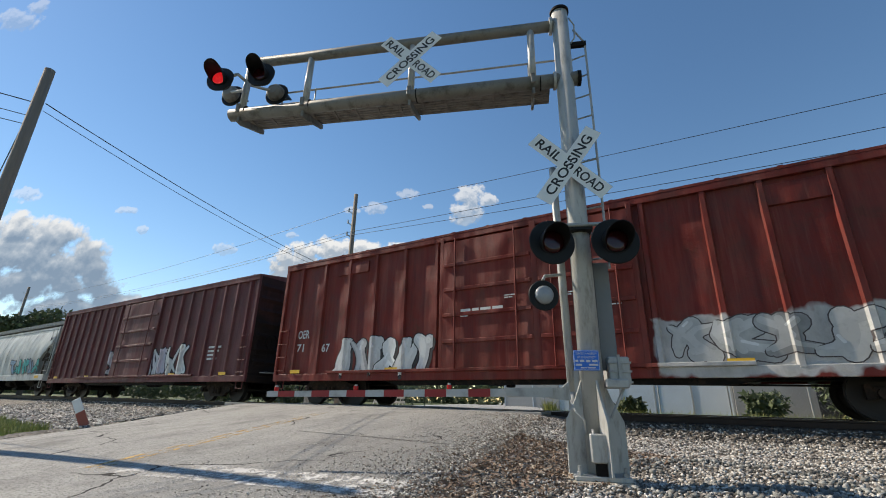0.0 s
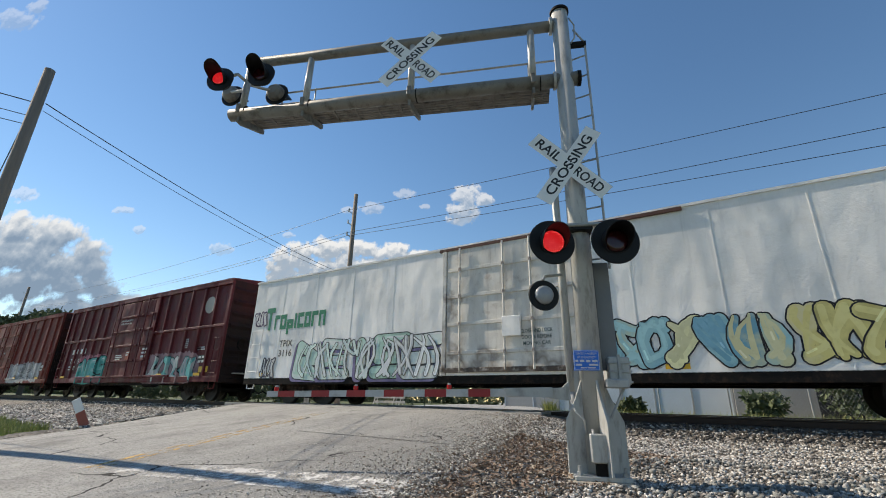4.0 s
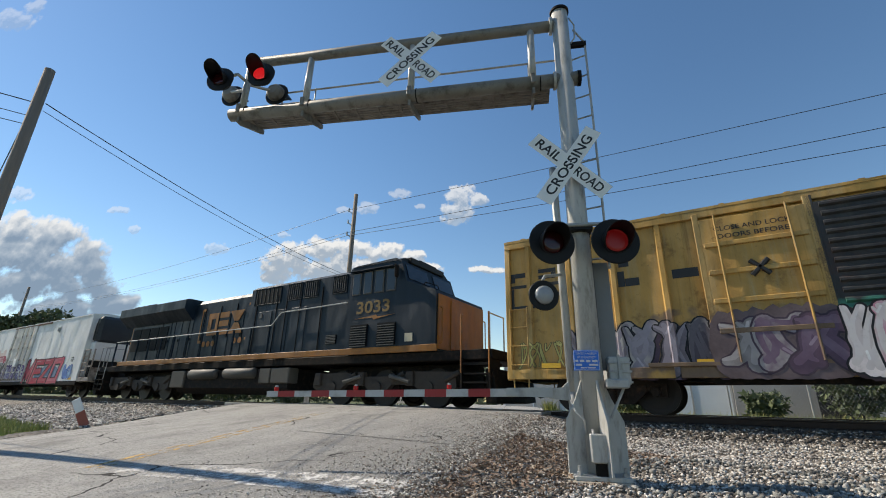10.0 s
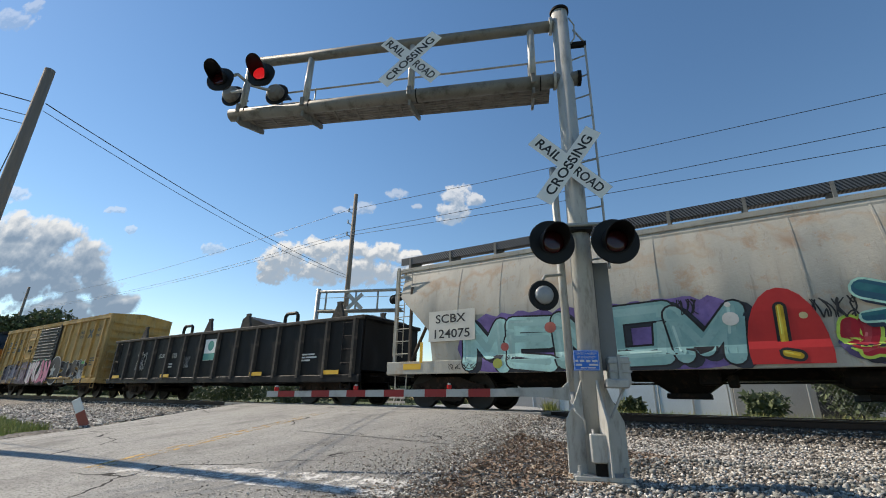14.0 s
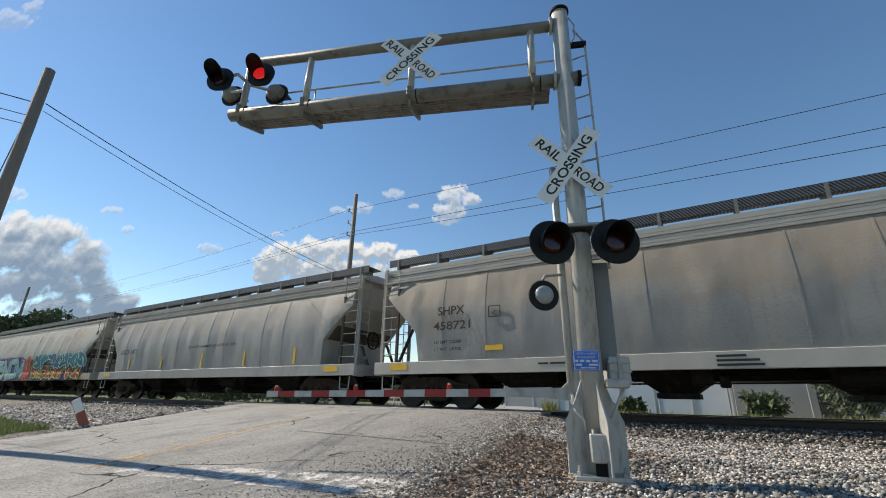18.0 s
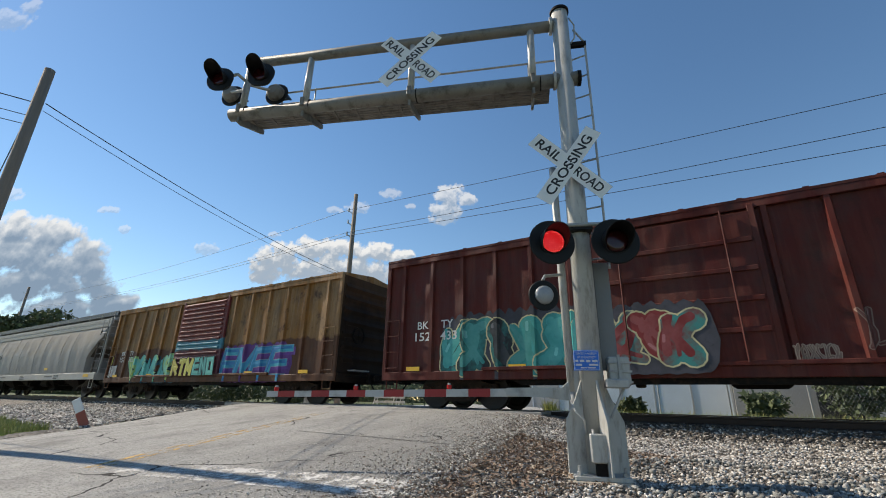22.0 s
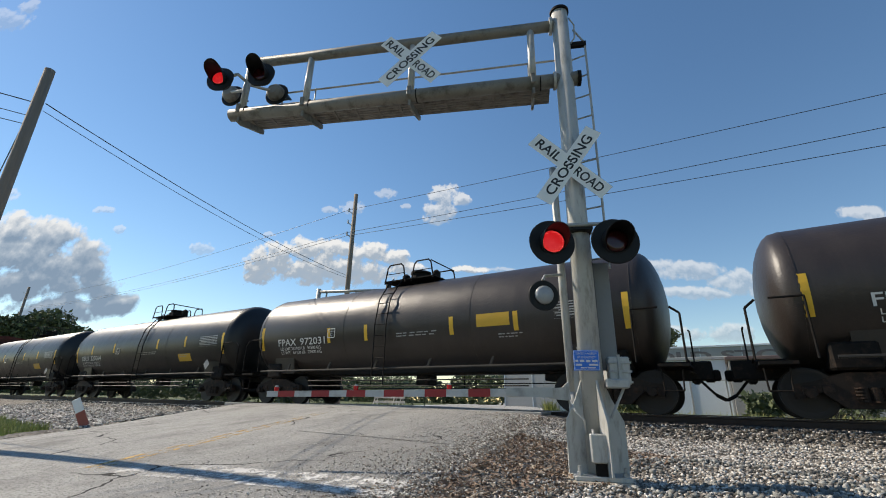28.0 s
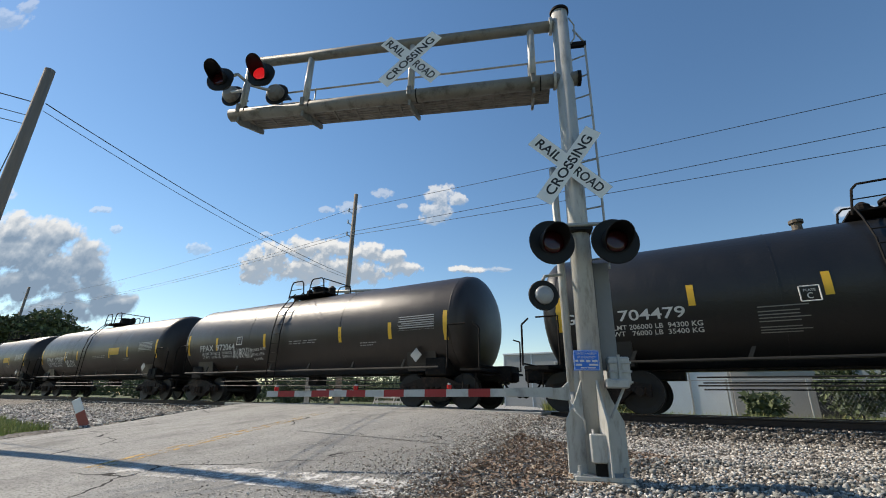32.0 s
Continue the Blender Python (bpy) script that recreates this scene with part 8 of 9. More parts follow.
posts_c = [-6.95, -5.98, -4.97, -3.99, -3.02, -2.05, 2.95, 3.93, 4.89, 5.89, 6.77]
def maroon_extra(root, hl):
    part("dot", lathe(B(), [(-1.482, 0), (-1.482, 0.36), (-1.476, 0.36), (-1.476, 0)], 28, "y"), mat("pale_dot_paint", (0.46, 0.43, 0.38), 0.7), root, "large pale round painted dot").location = (6.33, 0, 3.86)
    for x in (-6.45, -5.45):
        bm = bars(B(), x, 2.5, [(0.24, 0.24)], 0.26, 0.48, -1.478)
        part("owner_mark", bm, white_ink, root, "pale painted owner's mark")
    lettering("728", 0.26, white_ink, pose(-6.15, -1.478, 1.87) @ NEAR, root, "lettering", 0.012, 0.6)
    lettering("918", 0.26, white_ink, pose(-5.2, -1.478, 1.85) @ NEAR, root, "lettering", 0.012, 0.6)
    stencil(root, -6.5, 1.6, -1.478, [(0.25, 0.5), (0.25, 0.45)], 0.07)
    for i, w_ in enumerate(("CLOSE AND LOCK DOORS", "BEFORE MOVING CAR")):
        lettering(w_, 0.085, white_ink, pose(-0.6, -1.597, 3.68 - 0.15 * i) @ NEAR, root, "lettering", 0.01, 1.28 - 0.2 * i)
    part("notice_patch", box(B(), 0.1, 0.5, -1.600, -1.593, 1.66, 2.16), mat("rust_red_notice", (0.34, 0.09, 0.05), 0.7), root, "rust red and white notice on the door")
    stencil(root, 0.13, 2.12, -1.602, [(0.32,), (0.2,)], 0.06)
    stencil(root, -0.9, 2.0, -1.595, [(0.6,), (0.7,), (0.5,)], 0.045)
    stencil(root, 1.6, 2.25, -1.595, [(0.45,), (0.4,), (0.35,)], 0.09)
    for x, rows in ((5.0, [(0.08, 0.10)] * 5), (6.0, [(0.1, 0.15)] * 2), (6.0, [(0.5,), (0.55,)])):
        stencil(root, x, 2.5 if len(rows) > 2 else 2.12, -1.478, rows, 0.045)
    part("lube_plate", box(B(), 6.15, 6.75, -1.480, -1.476, 1.5, 1.78), black_ink, root, "black service panel with white frame")
    stencil(root, 6.2, 1.74, -1.482, [(0.2, 0.2), (0.2, 0.2)], 0.09)
    part("yellow_patch", box(B(), 6.35, 7.0, -1.480, -1.476, 1.1, 1.32), yellow_ink, root)
    sprayed_piece(root, (-5.1, -1.9, 0.68, 2.0), 3, [(0.05, 0.32, 0.29), (0.12, 0.44, 0.40)], 74, posts=posts_c, edge=INK, halo=(0.30, 0.12, 0.15), fat=0.165, word="1G5", block=INK, shine=(0.6, 0.66, 0.64), label="teal sprayed letter shapes outlined in black")
    sprayed_piece(root, (1.7, 6.1, 0.72, 1.85), 5, [(0.50, 0.50, 0.48), (0.12, 0.40, 0.38), (0.45, 0.46, 0.45)], 75, posts=posts_c, fat=0.13, halo=(0.22, 0.14, 0.15), rim=0.03, label="silver and teal sprayed letter shapes")
boxcar("boxcar", 6.77, 22.4, 4.84, paint_of("maroon_paint", (0.105, 0.011, 0.016), streaks=0.45, dent=2.0, spec=0.2, fade=(0.19, 0.05, 0.05), areas=[dict(box=(-5.8, -1.9, 0.7, 1.3), color=(0.34, 0.17, 0.19), wob=0.2, cover=0.6)]), "maroon exterior-post boxcar with teal sprayed lettering", [(-1.75, 1.0), (1.15, 2.1)], posts_c, belt=2.92, extra=maroon_extra, end_paint=soot_shade_ends("sooty_shaded_maroon_end", (0.045, 0.012, 0.012)))


def tpix16_extra(root, hl):
    sprayed_piece(root, (-7.3, -1.7, 0.72, 2.0), 5, [(0.60, 0.68, 0.64), (0.42, 0.62, 0.52), (0.66, 0.68, 0.66)], 76, edge=(0.03, 0.035, 0.035), surf=flat_surface, fat=0.13, rim=0.03, lean=0.12, word="BEISE", tight=1.3, block=(0.16, 0.14, 0.24), shift=(-0.10, -0.07), shine=(0.75, 0.78, 0.76), label="pale green outlined sprayed shapes")
    sprayed_piece(root, (-7.3, -1.8, 0.75, 2.0), 6, [(0.56, 0.68, 0.62), (0.64, 0.66, 0.66)], 176, edge=(0.04, 0.045, 0.045), surf=lambda x, z: -1.556, fat=0.045, rim=0.022, label="thin tangled outlines over the letters")
    sprayed_piece(root, (2.5, 6.0, 0.9, 2.0), 5, [(0.12, 0.3, 0.4), (0.24, 0.45, 0.5), (0.5, 0.5, 0.3)], 77, surf=flat_surface, fat=0.12, rim=0.03, label="blue sprayed letter shapes")
    sprayed_piece(root, (6.1, 9.6, 0.9, 2.05), 5, [(0.55, 0.5, 0.2), (0.5, 0.3, 0.38), (0.55, 0.52, 0.32), (0.5, 0.35, 0.2)], 78, surf=flat_surface, fat=0.12, rim=0.03, label="yellow and pink sprayed letter shapes")
    sprayed_piece(root, (-9.95, -9.3, 2.7, 3.2), 3, [(0.7, 0.7, 0.68)], 79, edge=(0.08, 0.06, 0.10), surf=flat_surface, fat=0.06, label="thin dark tag scrawl")
    sprayed_piece(root, (-9.3, -8.5, 0.85, 1.5), 2, [(0.7, 0.7, 0.68)], 80, edge=(0.05, 0.05, 0.06), surf=flat_surface, fat=0.04, label="thin dark tag scrawl")


def tpix08_extra(root, hl):
    sprayed_piece(root, (2.35, 7.85, 0.72, 2.08), 4, [(0.36, 0.025, 0.05), (0.46, 0.09, 0.12)], 86, surf=flat_surface, fat=0.11, block=(0.02, 0.018, 0.02), shift=(-0.08, -0.04), word="MEZO", lean=0.3, square=True, tight=1.02, shine=(0.62, 0.32, 0.34), label="big slanted red block letters edged in black")
    sprayed_piece(root, (-7.1, -1.7, 0.75, 2.12), 5, [(0.03, 0.033, 0.035), (0.07, 0.07, 0.08)], 81, edge=(0.55, 0.55, 0.57), surf=flat_surface, fat=0.14, rim=0.03, lean=0.25, block=(0.17, 0.13, 0.26), shift=(0.05, -0.16), halo=(0.14, 0.11, 0.2), shine=(0.5, 0.5, 0.52), label="black and grey sprayed letters over purple")
    sprayed_piece(root, (-1.3, 2.2, 0.95, 1.8), 3, [(0.12, 0.1, 0.22), (0.55, 0.55, 0.58)], 82, edge=(0.45, 0.45, 0.47), halo=(0.08, 0.05, 0.13), surf=lambda x, z: -1.588, fat=0.13, rim=0.03, label="dark purple sprayed letters with white edges")
    sprayed_piece(root, (-5.0, -1.8, 2.05, 2.5), 5, [(0.36, 0.03, 0.06), (0.5, 0.3, 0.3)], 83, edge=(0.3, 0.03, 0.06), surf=flat_surface, fat=0.25, label="red sprayed smears")
    sprayed_piece(root, (-9.5, -7.5, 0.95, 1.85), 5, [(0.7, 0.7, 0.7)], 84, edge=(0.35, 0.06, 0.1), surf=flat_surface, fat=0.05, label="thin red tag scrawl")
    sprayed_piece(root, (8.2, 9.3, 0.95, 1.7), 2, [(0.1, 0.2, 0.45), (0.25, 0.4, 0.6)], 85, edge=(0.08, 0.12, 0.3), surf=flat_surface, fat=0.16, label="blue sprayed bubbles")
    part("number_panel", box(B(), -7.5, -6.55, -1.541, -1.536, 1.45, 1.98), mat("pale_grey_patch", (0.50, 0.50, 0.48), 0.6), root, "pale grey number patch")
    part("marker_bracket", box(box(B(), 6.02, 6.10, -1.66, -1.53, 3.68, 3.92, 0.01), 6.0, 6.12, -1.545, -1.53, 3.62, 3.98), galv, root, "small steel bracket high on the side")
    stencil(root, 8.9, 2.1, -1.536, [(0.3,), (0.35,), (0.3,)], 0.05, black_ink)


rf = dict(streaks=0.22, rust=(0.45, 0.41, 0.36), fade=(0.83, 0.82, 0.80), low=0.16, grime=(0.3, 0.28, 0.25))
reefer("refrigerator_car", 24.08, 44.34, 4.42, paint_of("white_reefer_paint", WHITE, **rf), "white refrigerator car with green mark and sprayed writing", (-9.3, 2.5, 0.66), (("TPIX", 0.22, -8.04, 1.99, black_ink, 0.68), ("3116", 0.23, -8.02, 1.66, black_ink, 0.68)), extra=tpix16_extra)
reefer("refrigerator_car", 47.15, 67.6, 4.42, paint_of("white_reefer_paint", WHITE, areas=[dict(box=(-6.8, 2.3, 0.6, 1.2), color=(0.22, 0.17, 0.34), wob=0.2, cover=0.5), dict(box=(4.2, 7.5, 0.95, 1.7), color=(0.07, 0.15, 0.28), wob=0.1, cover=0.9), dict(box=(-4.0, -2.4, 2.2, 3.0), color=(0.62, 0.42, 0.38), wob=0.25, cover=0.7)], **rf), "white refrigerator car with green mark and red block graffiti", (-8.5, 2.5, 0.58), (("TPIX", 0.2, -7.0, 2.16, black_ink, 0.62), ("3108", 0.25, -7.02, 1.72, black_ink, 0.62)), extra=tpix08_extra)
locomotive(69.7, 92.0)

posts_d = [x for x in even(-7.2, 7.2, 15) if not -3.5 < x < 1.7]
def railbox_extra(root, hl):
    mark = part("owner_mark", box(B(), -7.7, -7.58, -1.482, -1.478, 3.12, 3.36), black_ink, root, "black painted owner's mark")
    for x0, x1, z0, z1 in ((-7.575, -7.3, 3.24, 3.36), (-6.95, -6.5, 3.30, 3.40), (-6.62, -6.5, 3.14, 3.295), (-6.95, -6.63, 3.14, 3.24), (-5.98, -5.74, 3.16, 3.30), (-5.96, -5.76, 3.36, 3.44), (-5.02, -4.80, 3.18, 3.52), (-5.10, -4.92, 2.72, 3.08), (-4.91, -4.62, 2.72, 2.90), (-3.95, -3.45, 2.78, 2.98)):
        part("mark_shape", box(B(), x0, x1, -1.482, -1.478, z0, z1), black_ink, mark)
    for a, b in (((-2.55, 2.95), (-2.25, 2.65)), ((-2.25, 2.95), (-2.55, 2.65))):
        part("mark_shape", rod(B(), (a[0], -1.60, a[1]), (b[0], -1.60, b[1]), 0.05, 6), black_ink, mark)
    for a, b, c, d in ((-7.7, -5.5, 2.96, 3.04), (-7.7, -7.62, 2.42, 2.955), (-5.58, -5.5, 2.70, 2.955), (-7.1, -5.585, 2.70, 2.78), (-7.615, -7.0, 2.42, 2.50), (-7.1, -7.0, 2.505, 2.695)):
        part("mark_shape", box(B(), a, b, -1.4815, -1.478, c, d), black_ink, mark)
    chalk = mat("spray_pale_grey", (0.50, 0.49, 0.46), 0.7, 0, 0.2)
    def disc(x, z, r, y, m_, name, label):
        part(name, lathe(B(), [(y, 0.0), (y, r), (y + 0.006, r), (y + 0.006, 0.0)], 32, "y"), m_, root, label).location = (x, 0, z)
    def star(x, z, r, y, m_, label):
        bm = B()
        bm.faces.new([bm.verts.new((x + (r if k % 2 == 0 else r * 0.42) * math.sin(k * math.pi / 5), y, z + (r if k % 2 == 0 else r * 0.42) * math.cos(k * math.pi / 5))) for k in range(10)])
        part("sprayed_star", bm, m_, root, label)
    bm = prism(B(), [(5.35, 3.55), (5.55, 3.55), (6.0, 3.08), (5.8, 3.08)], -1.482, -1.478, "y")
    prism(bm, [(5.8, 3.55), (6.0, 3.55), (5.55, 3.08), (5.35, 3.08)], -1.484, -1.480, "y")
    part("cross_mark", bm, black_ink, root, "dark crossed mark")
    lettering("next", 0.17, black_ink, pose(4.6, -1.478, 3.45) @ NEAR, root, "lettering", 0.012)
    lettering("load", 0.2, black_ink, pose(4.6, -1.478, 3.2) @ NEAR, root, "lettering", 0.012)
    lettering("any", 0.17, black_ink, pose(6.6, -1.478, 3.45) @ NEAR, root, "lettering", 0.012)
    lettering("road", 0.2, black_ink, pose(6.6, -1.478, 3.2) @ NEAR, root, "lettering", 0.012)
    for i, (w_, wd) in enumerate((("CLOSE AND LOCK", 1.3), ("DOORS BEFORE", 1.2), ("MOVING CAR", 1.0))):
        lettering(w_, 0.1, black_ink, pose(-2.4, -1.60, 3.7 - 0.17 * i) @ NEAR, root, "lettering", 0.01, wd)
    stencil(root, 6.4, 2.0, -1.478, [(0.3, 0.2), (0.25, 0.3), (0.2,), (0.4,)], 0.06, black_ink)
    part("lube_plate", box(B(), 5.42, 5.96, -1.484, -1.478, 1.40, 1.68), black_ink, root, "black service panel")
    part("green_mark", box(B(), 5.52, 5.85, -1.484, -1.478, 1.71, 1.83), mat("spray_green", (0.1, 0.45, 0.1), 0.6), root)
    sprayed_piece(root, (-6.15, -1.6, 0.72, 1.95), 6, [(0.09, 0.08, 0.10), (0.24, 0.22, 0.26), (0.42, 0.40, 0.38)], 90, posts=posts_d, fat=0.11, rim=0.03, block=(0.05, 0.035, 0.055), label="grey and purple sprayed letter shapes")
    sprayed_piece(root, (-3.25, -1.5, 0.74, 1.9), 2, [(0.36, 0.33, 0.33), (0.14, 0.09, 0.14)], 93, surf=lambda x, z: -1.606, fat=0.16, rim=0.035, edge=(0.05, 0.035, 0.05), halo=(0.10, 0.075, 0.08), label="pale and purple sprayed shapes over the small door")
    sprayed_piece(root, (-7.55, -6.4, 0.95, 1.6), 3, [(0.40, 0.36, 0.12)], 94, posts=posts_d, fat=0.035, rim=0.012, edge=(0.09, 0.07, 0.05), label="dark green tag scrawl")
    sprayed_piece(root, (3.0, 6.0, 0.68, 1.95), 3, [(0.05, 0.045, 0.045), (0.46, 0.45, 0.43)], 91, posts=posts_d, fat=0.15, edge=(0.40, 0.39, 0.37), rim=0.035, block=(0.04, 0.035, 0.035), label="black and white sprayed letter shapes")
    disc(2.35, 1.42, 0.80, -1.585, chalk, "sprayed_ring", "pale ring round a black sprayed disc")
    disc(2.35, 1.42, 0.74, -1.588, mat("spray_black", (0.035, 0.033, 0.033), 0.7, 0, 0.3), "sprayed_disc", "black sprayed disc with a star")
    star(2.2, 1.38, 0.42, -1.594, chalk, "pale sprayed star on a black disc")
    star(5.0, 1.55, 0.46, -1.60, mat("spray_black", (0.035, 0.033, 0.033), 0.7, 0, 0.3), "black sprayed star")
    sprayed_piece(root, (-1.45, 1.7, 0.68, 2.05), 4, [(0.52, 0.20, 0.29), (0.46, 0.14, 0.22), (0.55, 0.50, 0.50)], 92, surf=lambda x, z: -1.64, fat=0.10, rim=0.035, block=(0.03, 0.02, 0.025), label="pink and green sprayed letter shapes")


def ybox_door(root):
    return wagon_paint("black_door_paint", root, (0.03, 0.032, 0.035), streaks=0.3, fade=(0.1, 0.1, 0.1), low=0.3, areas=[dict(box=(-1.6, 1.7, 0.5, 2.05), color=(0.05, 0.26, 0.19), wob=0.3, cover=0.9, soft=8.0), dict(box=(-1.6, 1.8, 0.4, 1.25), color=(0.36, 0.10, 0.20), wob=0.3, cover=0.9, soft=8.0)])


boxcar("boxcar", 92.5, 108.15, 4.24, paint_of("yellow_boxcar_paint", (0.49, 0.295, 0.09), streaks=0.7, dent=1.8, spec=0.2, areas=[dict(box=(-6.3, -1.3, 0.5, 1.85), color=(0.11, 0.09, 0.10), wob=0.4, cover=0.75, soft=5.0), dict(box=(2.9, 6.0, 0.5, 1.5), color=(0.16, 0.13, 0.10), wob=0.4, cover=0.6, soft=4.0)], fade=(0.45, 0.35, 0.19), rust=(0.15, 0.08, 0.035), low=0.45, grime=(0.10, 0.07, 0.035)), "yellow boxcar with black louvred door and sprayed writing", [(-1.37, 1.48), (-3.3, -1.5)], posts_d, "slats", ybox_door, extra=railbox_extra, plain_doors=1)
gondola("gondola", 109.45, 125.9, paint_of("black_gondola_paint", (0.006, 0.006, 0.0075), streaks=0.25, fade=(0.018, 0.017, 0.017), spec=0.2, low=0.25, grime=(0.018, 0.017, 0.016), rust=(0.02, 0.012, 0.01)), "black gondola wagon with a grey covered load and teal logo panel")


def scbx_extra(root, hl):
    part("number_panel", box(B(), -7.75, -6.3, -1.628, -1.612, 1.72, 2.55), mat("clean_pale_patch", (0.62, 0.60, 0.54), 0.6), root)
    lettering("SCBX", 0.24, black_ink, pose(-7.05, -1.630, 2.33) @ NEAR, root, "lettering", 0.012, 0.95)
    lettering("124075", 0.24, black_ink, pose(-7.0, -1.630, 1.92) @ NEAR, root, "lettering", 0.012, 1.1)
    sprayed_piece(root, (-6.6, -0.5, 0.92, 2.22), 5, [(0.24, 0.42, 0.42), (0.17, 0.34, 0.35), (0.30, 0.50, 0.48)], 100, halo=(0.13, 0.09, 0.24), surf=hopper_surface, fat=0.15, word="MENOM", rim=0.04, tight=1.15, block=(0.02, 0.025, 0.035), shift=(0.12, -0.06), shine=(0.4, 0.6, 0.58), spots=((-5.5, 1.5, 0.1, (0.55, 0.14, 0.12)), (-4.3, 1.9, 0.13, (0.5, 0.15, 0.12)), (-2.7, 1.5, 0.14, (0.5, 0.14, 0.12)), (-1.7, 1.65, 0.2, (0.6, 0.12, 0.12)), (-1.1, 1.4, 0.1, (0.6, 0.1, 0.1)), (-3.4, 1.25, 0.14, (0.42, 0.46, 0.1)), (-0.2, 1.75, 0.12, (0.45, 0.48, 0.12)), (-5.7, 1.1, 0.12, (0.4, 0.44, 0.1))), label="large mint green sprayed letters over purple")
    sprayed_piece(root, (1.1, 8.0, 0.92, 1.75), 6, [(0.40, 0.02, 0.035), (0.30, 0.015, 0.03)], 101, edge=(0.34, 0.48, 0.08), halo=(0.05, 0.04, 0.10), surf=hopper_surface, fat=0.16, rim=0.05, lean=0.3, block=(0.02, 0.02, 0.03), label="red sprayed letters edged in lime")
    sprayed_piece(root, (1.4, 8.3, 1.5, 2.4), 5, [(0.02, 0.14, 0.17), (0.03, 0.24, 0.22), (0.03, 0.10, 0.16)], 104, edge=(0.30, 0.50, 0.42), surf=lambda x, z: hopper_surface(x, z) - 0.03, fat=0.17, rim=0.04, lean=0.3, block=(0.02, 0.03, 0.05), label="dark teal sprayed letters edged in mint")
    bm = B()
    bm.faces.new([bm.verts.new((0.15 + 0.62 * math.cos(radians(a)), 0, min(2.35, max(0.95, 1.15 + 1.2 * math.sin(radians(a)))))) for a in range(0, 360, 15)])
    for c in range(10):
        bmesh.ops.bisect_plane(bm, geom=bm.verts[:] + bm.edges[:] + bm.faces[:], plane_co=(0, 0, 0.95 + c * 0.14), plane_no=(0, 0, 1))
    for v in bm.verts:
        v.co.y = hopper_surface(v.co.x, v.co.z) - 0.022
    part("red_shape", bm, mat("spray_scarlet", (0.5, 0.02, 0.02), 0.6, 0, 0.2, 2, 12, 0.0), root, "round red sprayed shape")
    sprayed_piece(root, (0.05, 0.3, 0.98, 2.05), 1, [(0.65, 0.45, 0.04)], 103, surf=lambda x, z: hopper_surface(x, z) - 0.024, fat=0.05, word="L", label="yellow sprayed stripe", spots=((-0.68, 1.82, 0.13, (0.7, 0.68, 0.64)), (-0.68, 2.1, 0.05, (0.7, 0.68, 0.64)), (0.45, 1.8, 0.06, (0.65, 0.55, 0.3))))
    tape(root, [-8.0], 1.45, -1.6, upright=True)
    for x0, x1, z0, z1, seed in ((0.55, 1.25, 1.72, 2.1, 106), (-1.75, -1.2, 1.95, 2.28, 107), (-7.1, -6.3, 0.98, 1.12, 108)):
        sprayed_piece(root, (x0, x1, z0, z1), 3, [(0.02, 0.02, 0.022)], seed, edge=(0.02, 0.02, 0.022), rim=0.006, surf=lambda x, z: hopper_surface(x, z) - 0.008, fat=0.022, label="thin black tag scrawl")


def shpx_extra(root, hl):
    for x0, rows in ((-4.5, [(0.25, 0.4, 0.3)]), (-0.88, [(0.5,), (0.7,), (0.76,)]), (3.1, [(0.2, 0.5, 0.3)]), (4.4, [(0.3, 0.3), (0.25, 0.35), (0.5,)])):
        stencil(root, x0, 1.15 if len(rows) == 3 else 1.10, -1.567, rows, 0.045, black_ink)
    bm = rods(B(), [(-5.76, -1.612, 2.28), (-5.44, -1.612, 2.28), (-5.44, -1.612, 2.56), (-5.76, -1.612, 2.56), (-5.76, -1.612, 2.28)], 0.01, 5)
    part("plate_mark", bm, black_ink, root, "black outlined square mark")
    lettering("C", 0.11, black_ink, pose(-5.6, -1.614, 2.38) @ NEAR, root, "lettering", 0.01)
    tape(root, [-5.64, 3.0], 1.5, -1.585, 0.5, 0.13)


hopper("covered_hopper", 126.95, 145.4, paint_of("cream_hopper_paint", (0.40, 0.385, 0.34), streaks=0.55, rust=(0.36, 0.19, 0.08), fade=(0.46, 0.43, 0.37), low=0.25, grime=(0.30, 0.22, 0.14), dent=0.4, areas=[dict(box=(-8.2, -5.6, 3.0, 3.6), color=(0.36, 0.20, 0.09), wob=0.5, cover=0.6, soft=2.5), dict(box=(-5.0, -3.4, 2.7, 3.5), color=(0.36, 0.21, 0.10), wob=0.5, cover=0.55, soft=2.5), dict(box=(-2.5, 3.0, 3.35, 3.75), color=(0.38, 0.23, 0.11), wob=0.5, cover=0.5, soft=3.0), dict(box=(0.2, 0.7, 2.9, 3.5), color=(0.30, 0.15, 0.06), wob=0.2, cover=0.6, soft=4.0), dict(box=(4.5, 7.5, 2.9, 3.6), color=(0.36, 0.21, 0.10), wob=0.5, cover=0.5, soft=2.5)]), "cream covered hopper with rust stains and large colourful graffiti", extra=scbx_extra, upright=False)
hopper("covered_hopper", 146.4, 163.6, paint_of("light_grey_hopper_paint", (0.335, 0.33, 0.315), streaks=0.3, rust=(0.30, 0.25, 0.19), fade=(0.39, 0.375, 0.34), low=0.3, grime=(0.21, 0.18, 0.14), dent=0.6, areas=[dict(box=(-9, 9, 2.5, 4.4), color=(0.31, 0.265, 0.21), wob=0.4, cover=0.6, soft=1.2)]), "light grey covered hopper with yellow strips and small print", (("GACX 3471", 0.22, -5.9, 2.1, black_ink, 1.5), ("DO NOT HAMMER ON SIDES OF CAR", 0.11, 0.9, 2.1, black_ink, 3.2)))
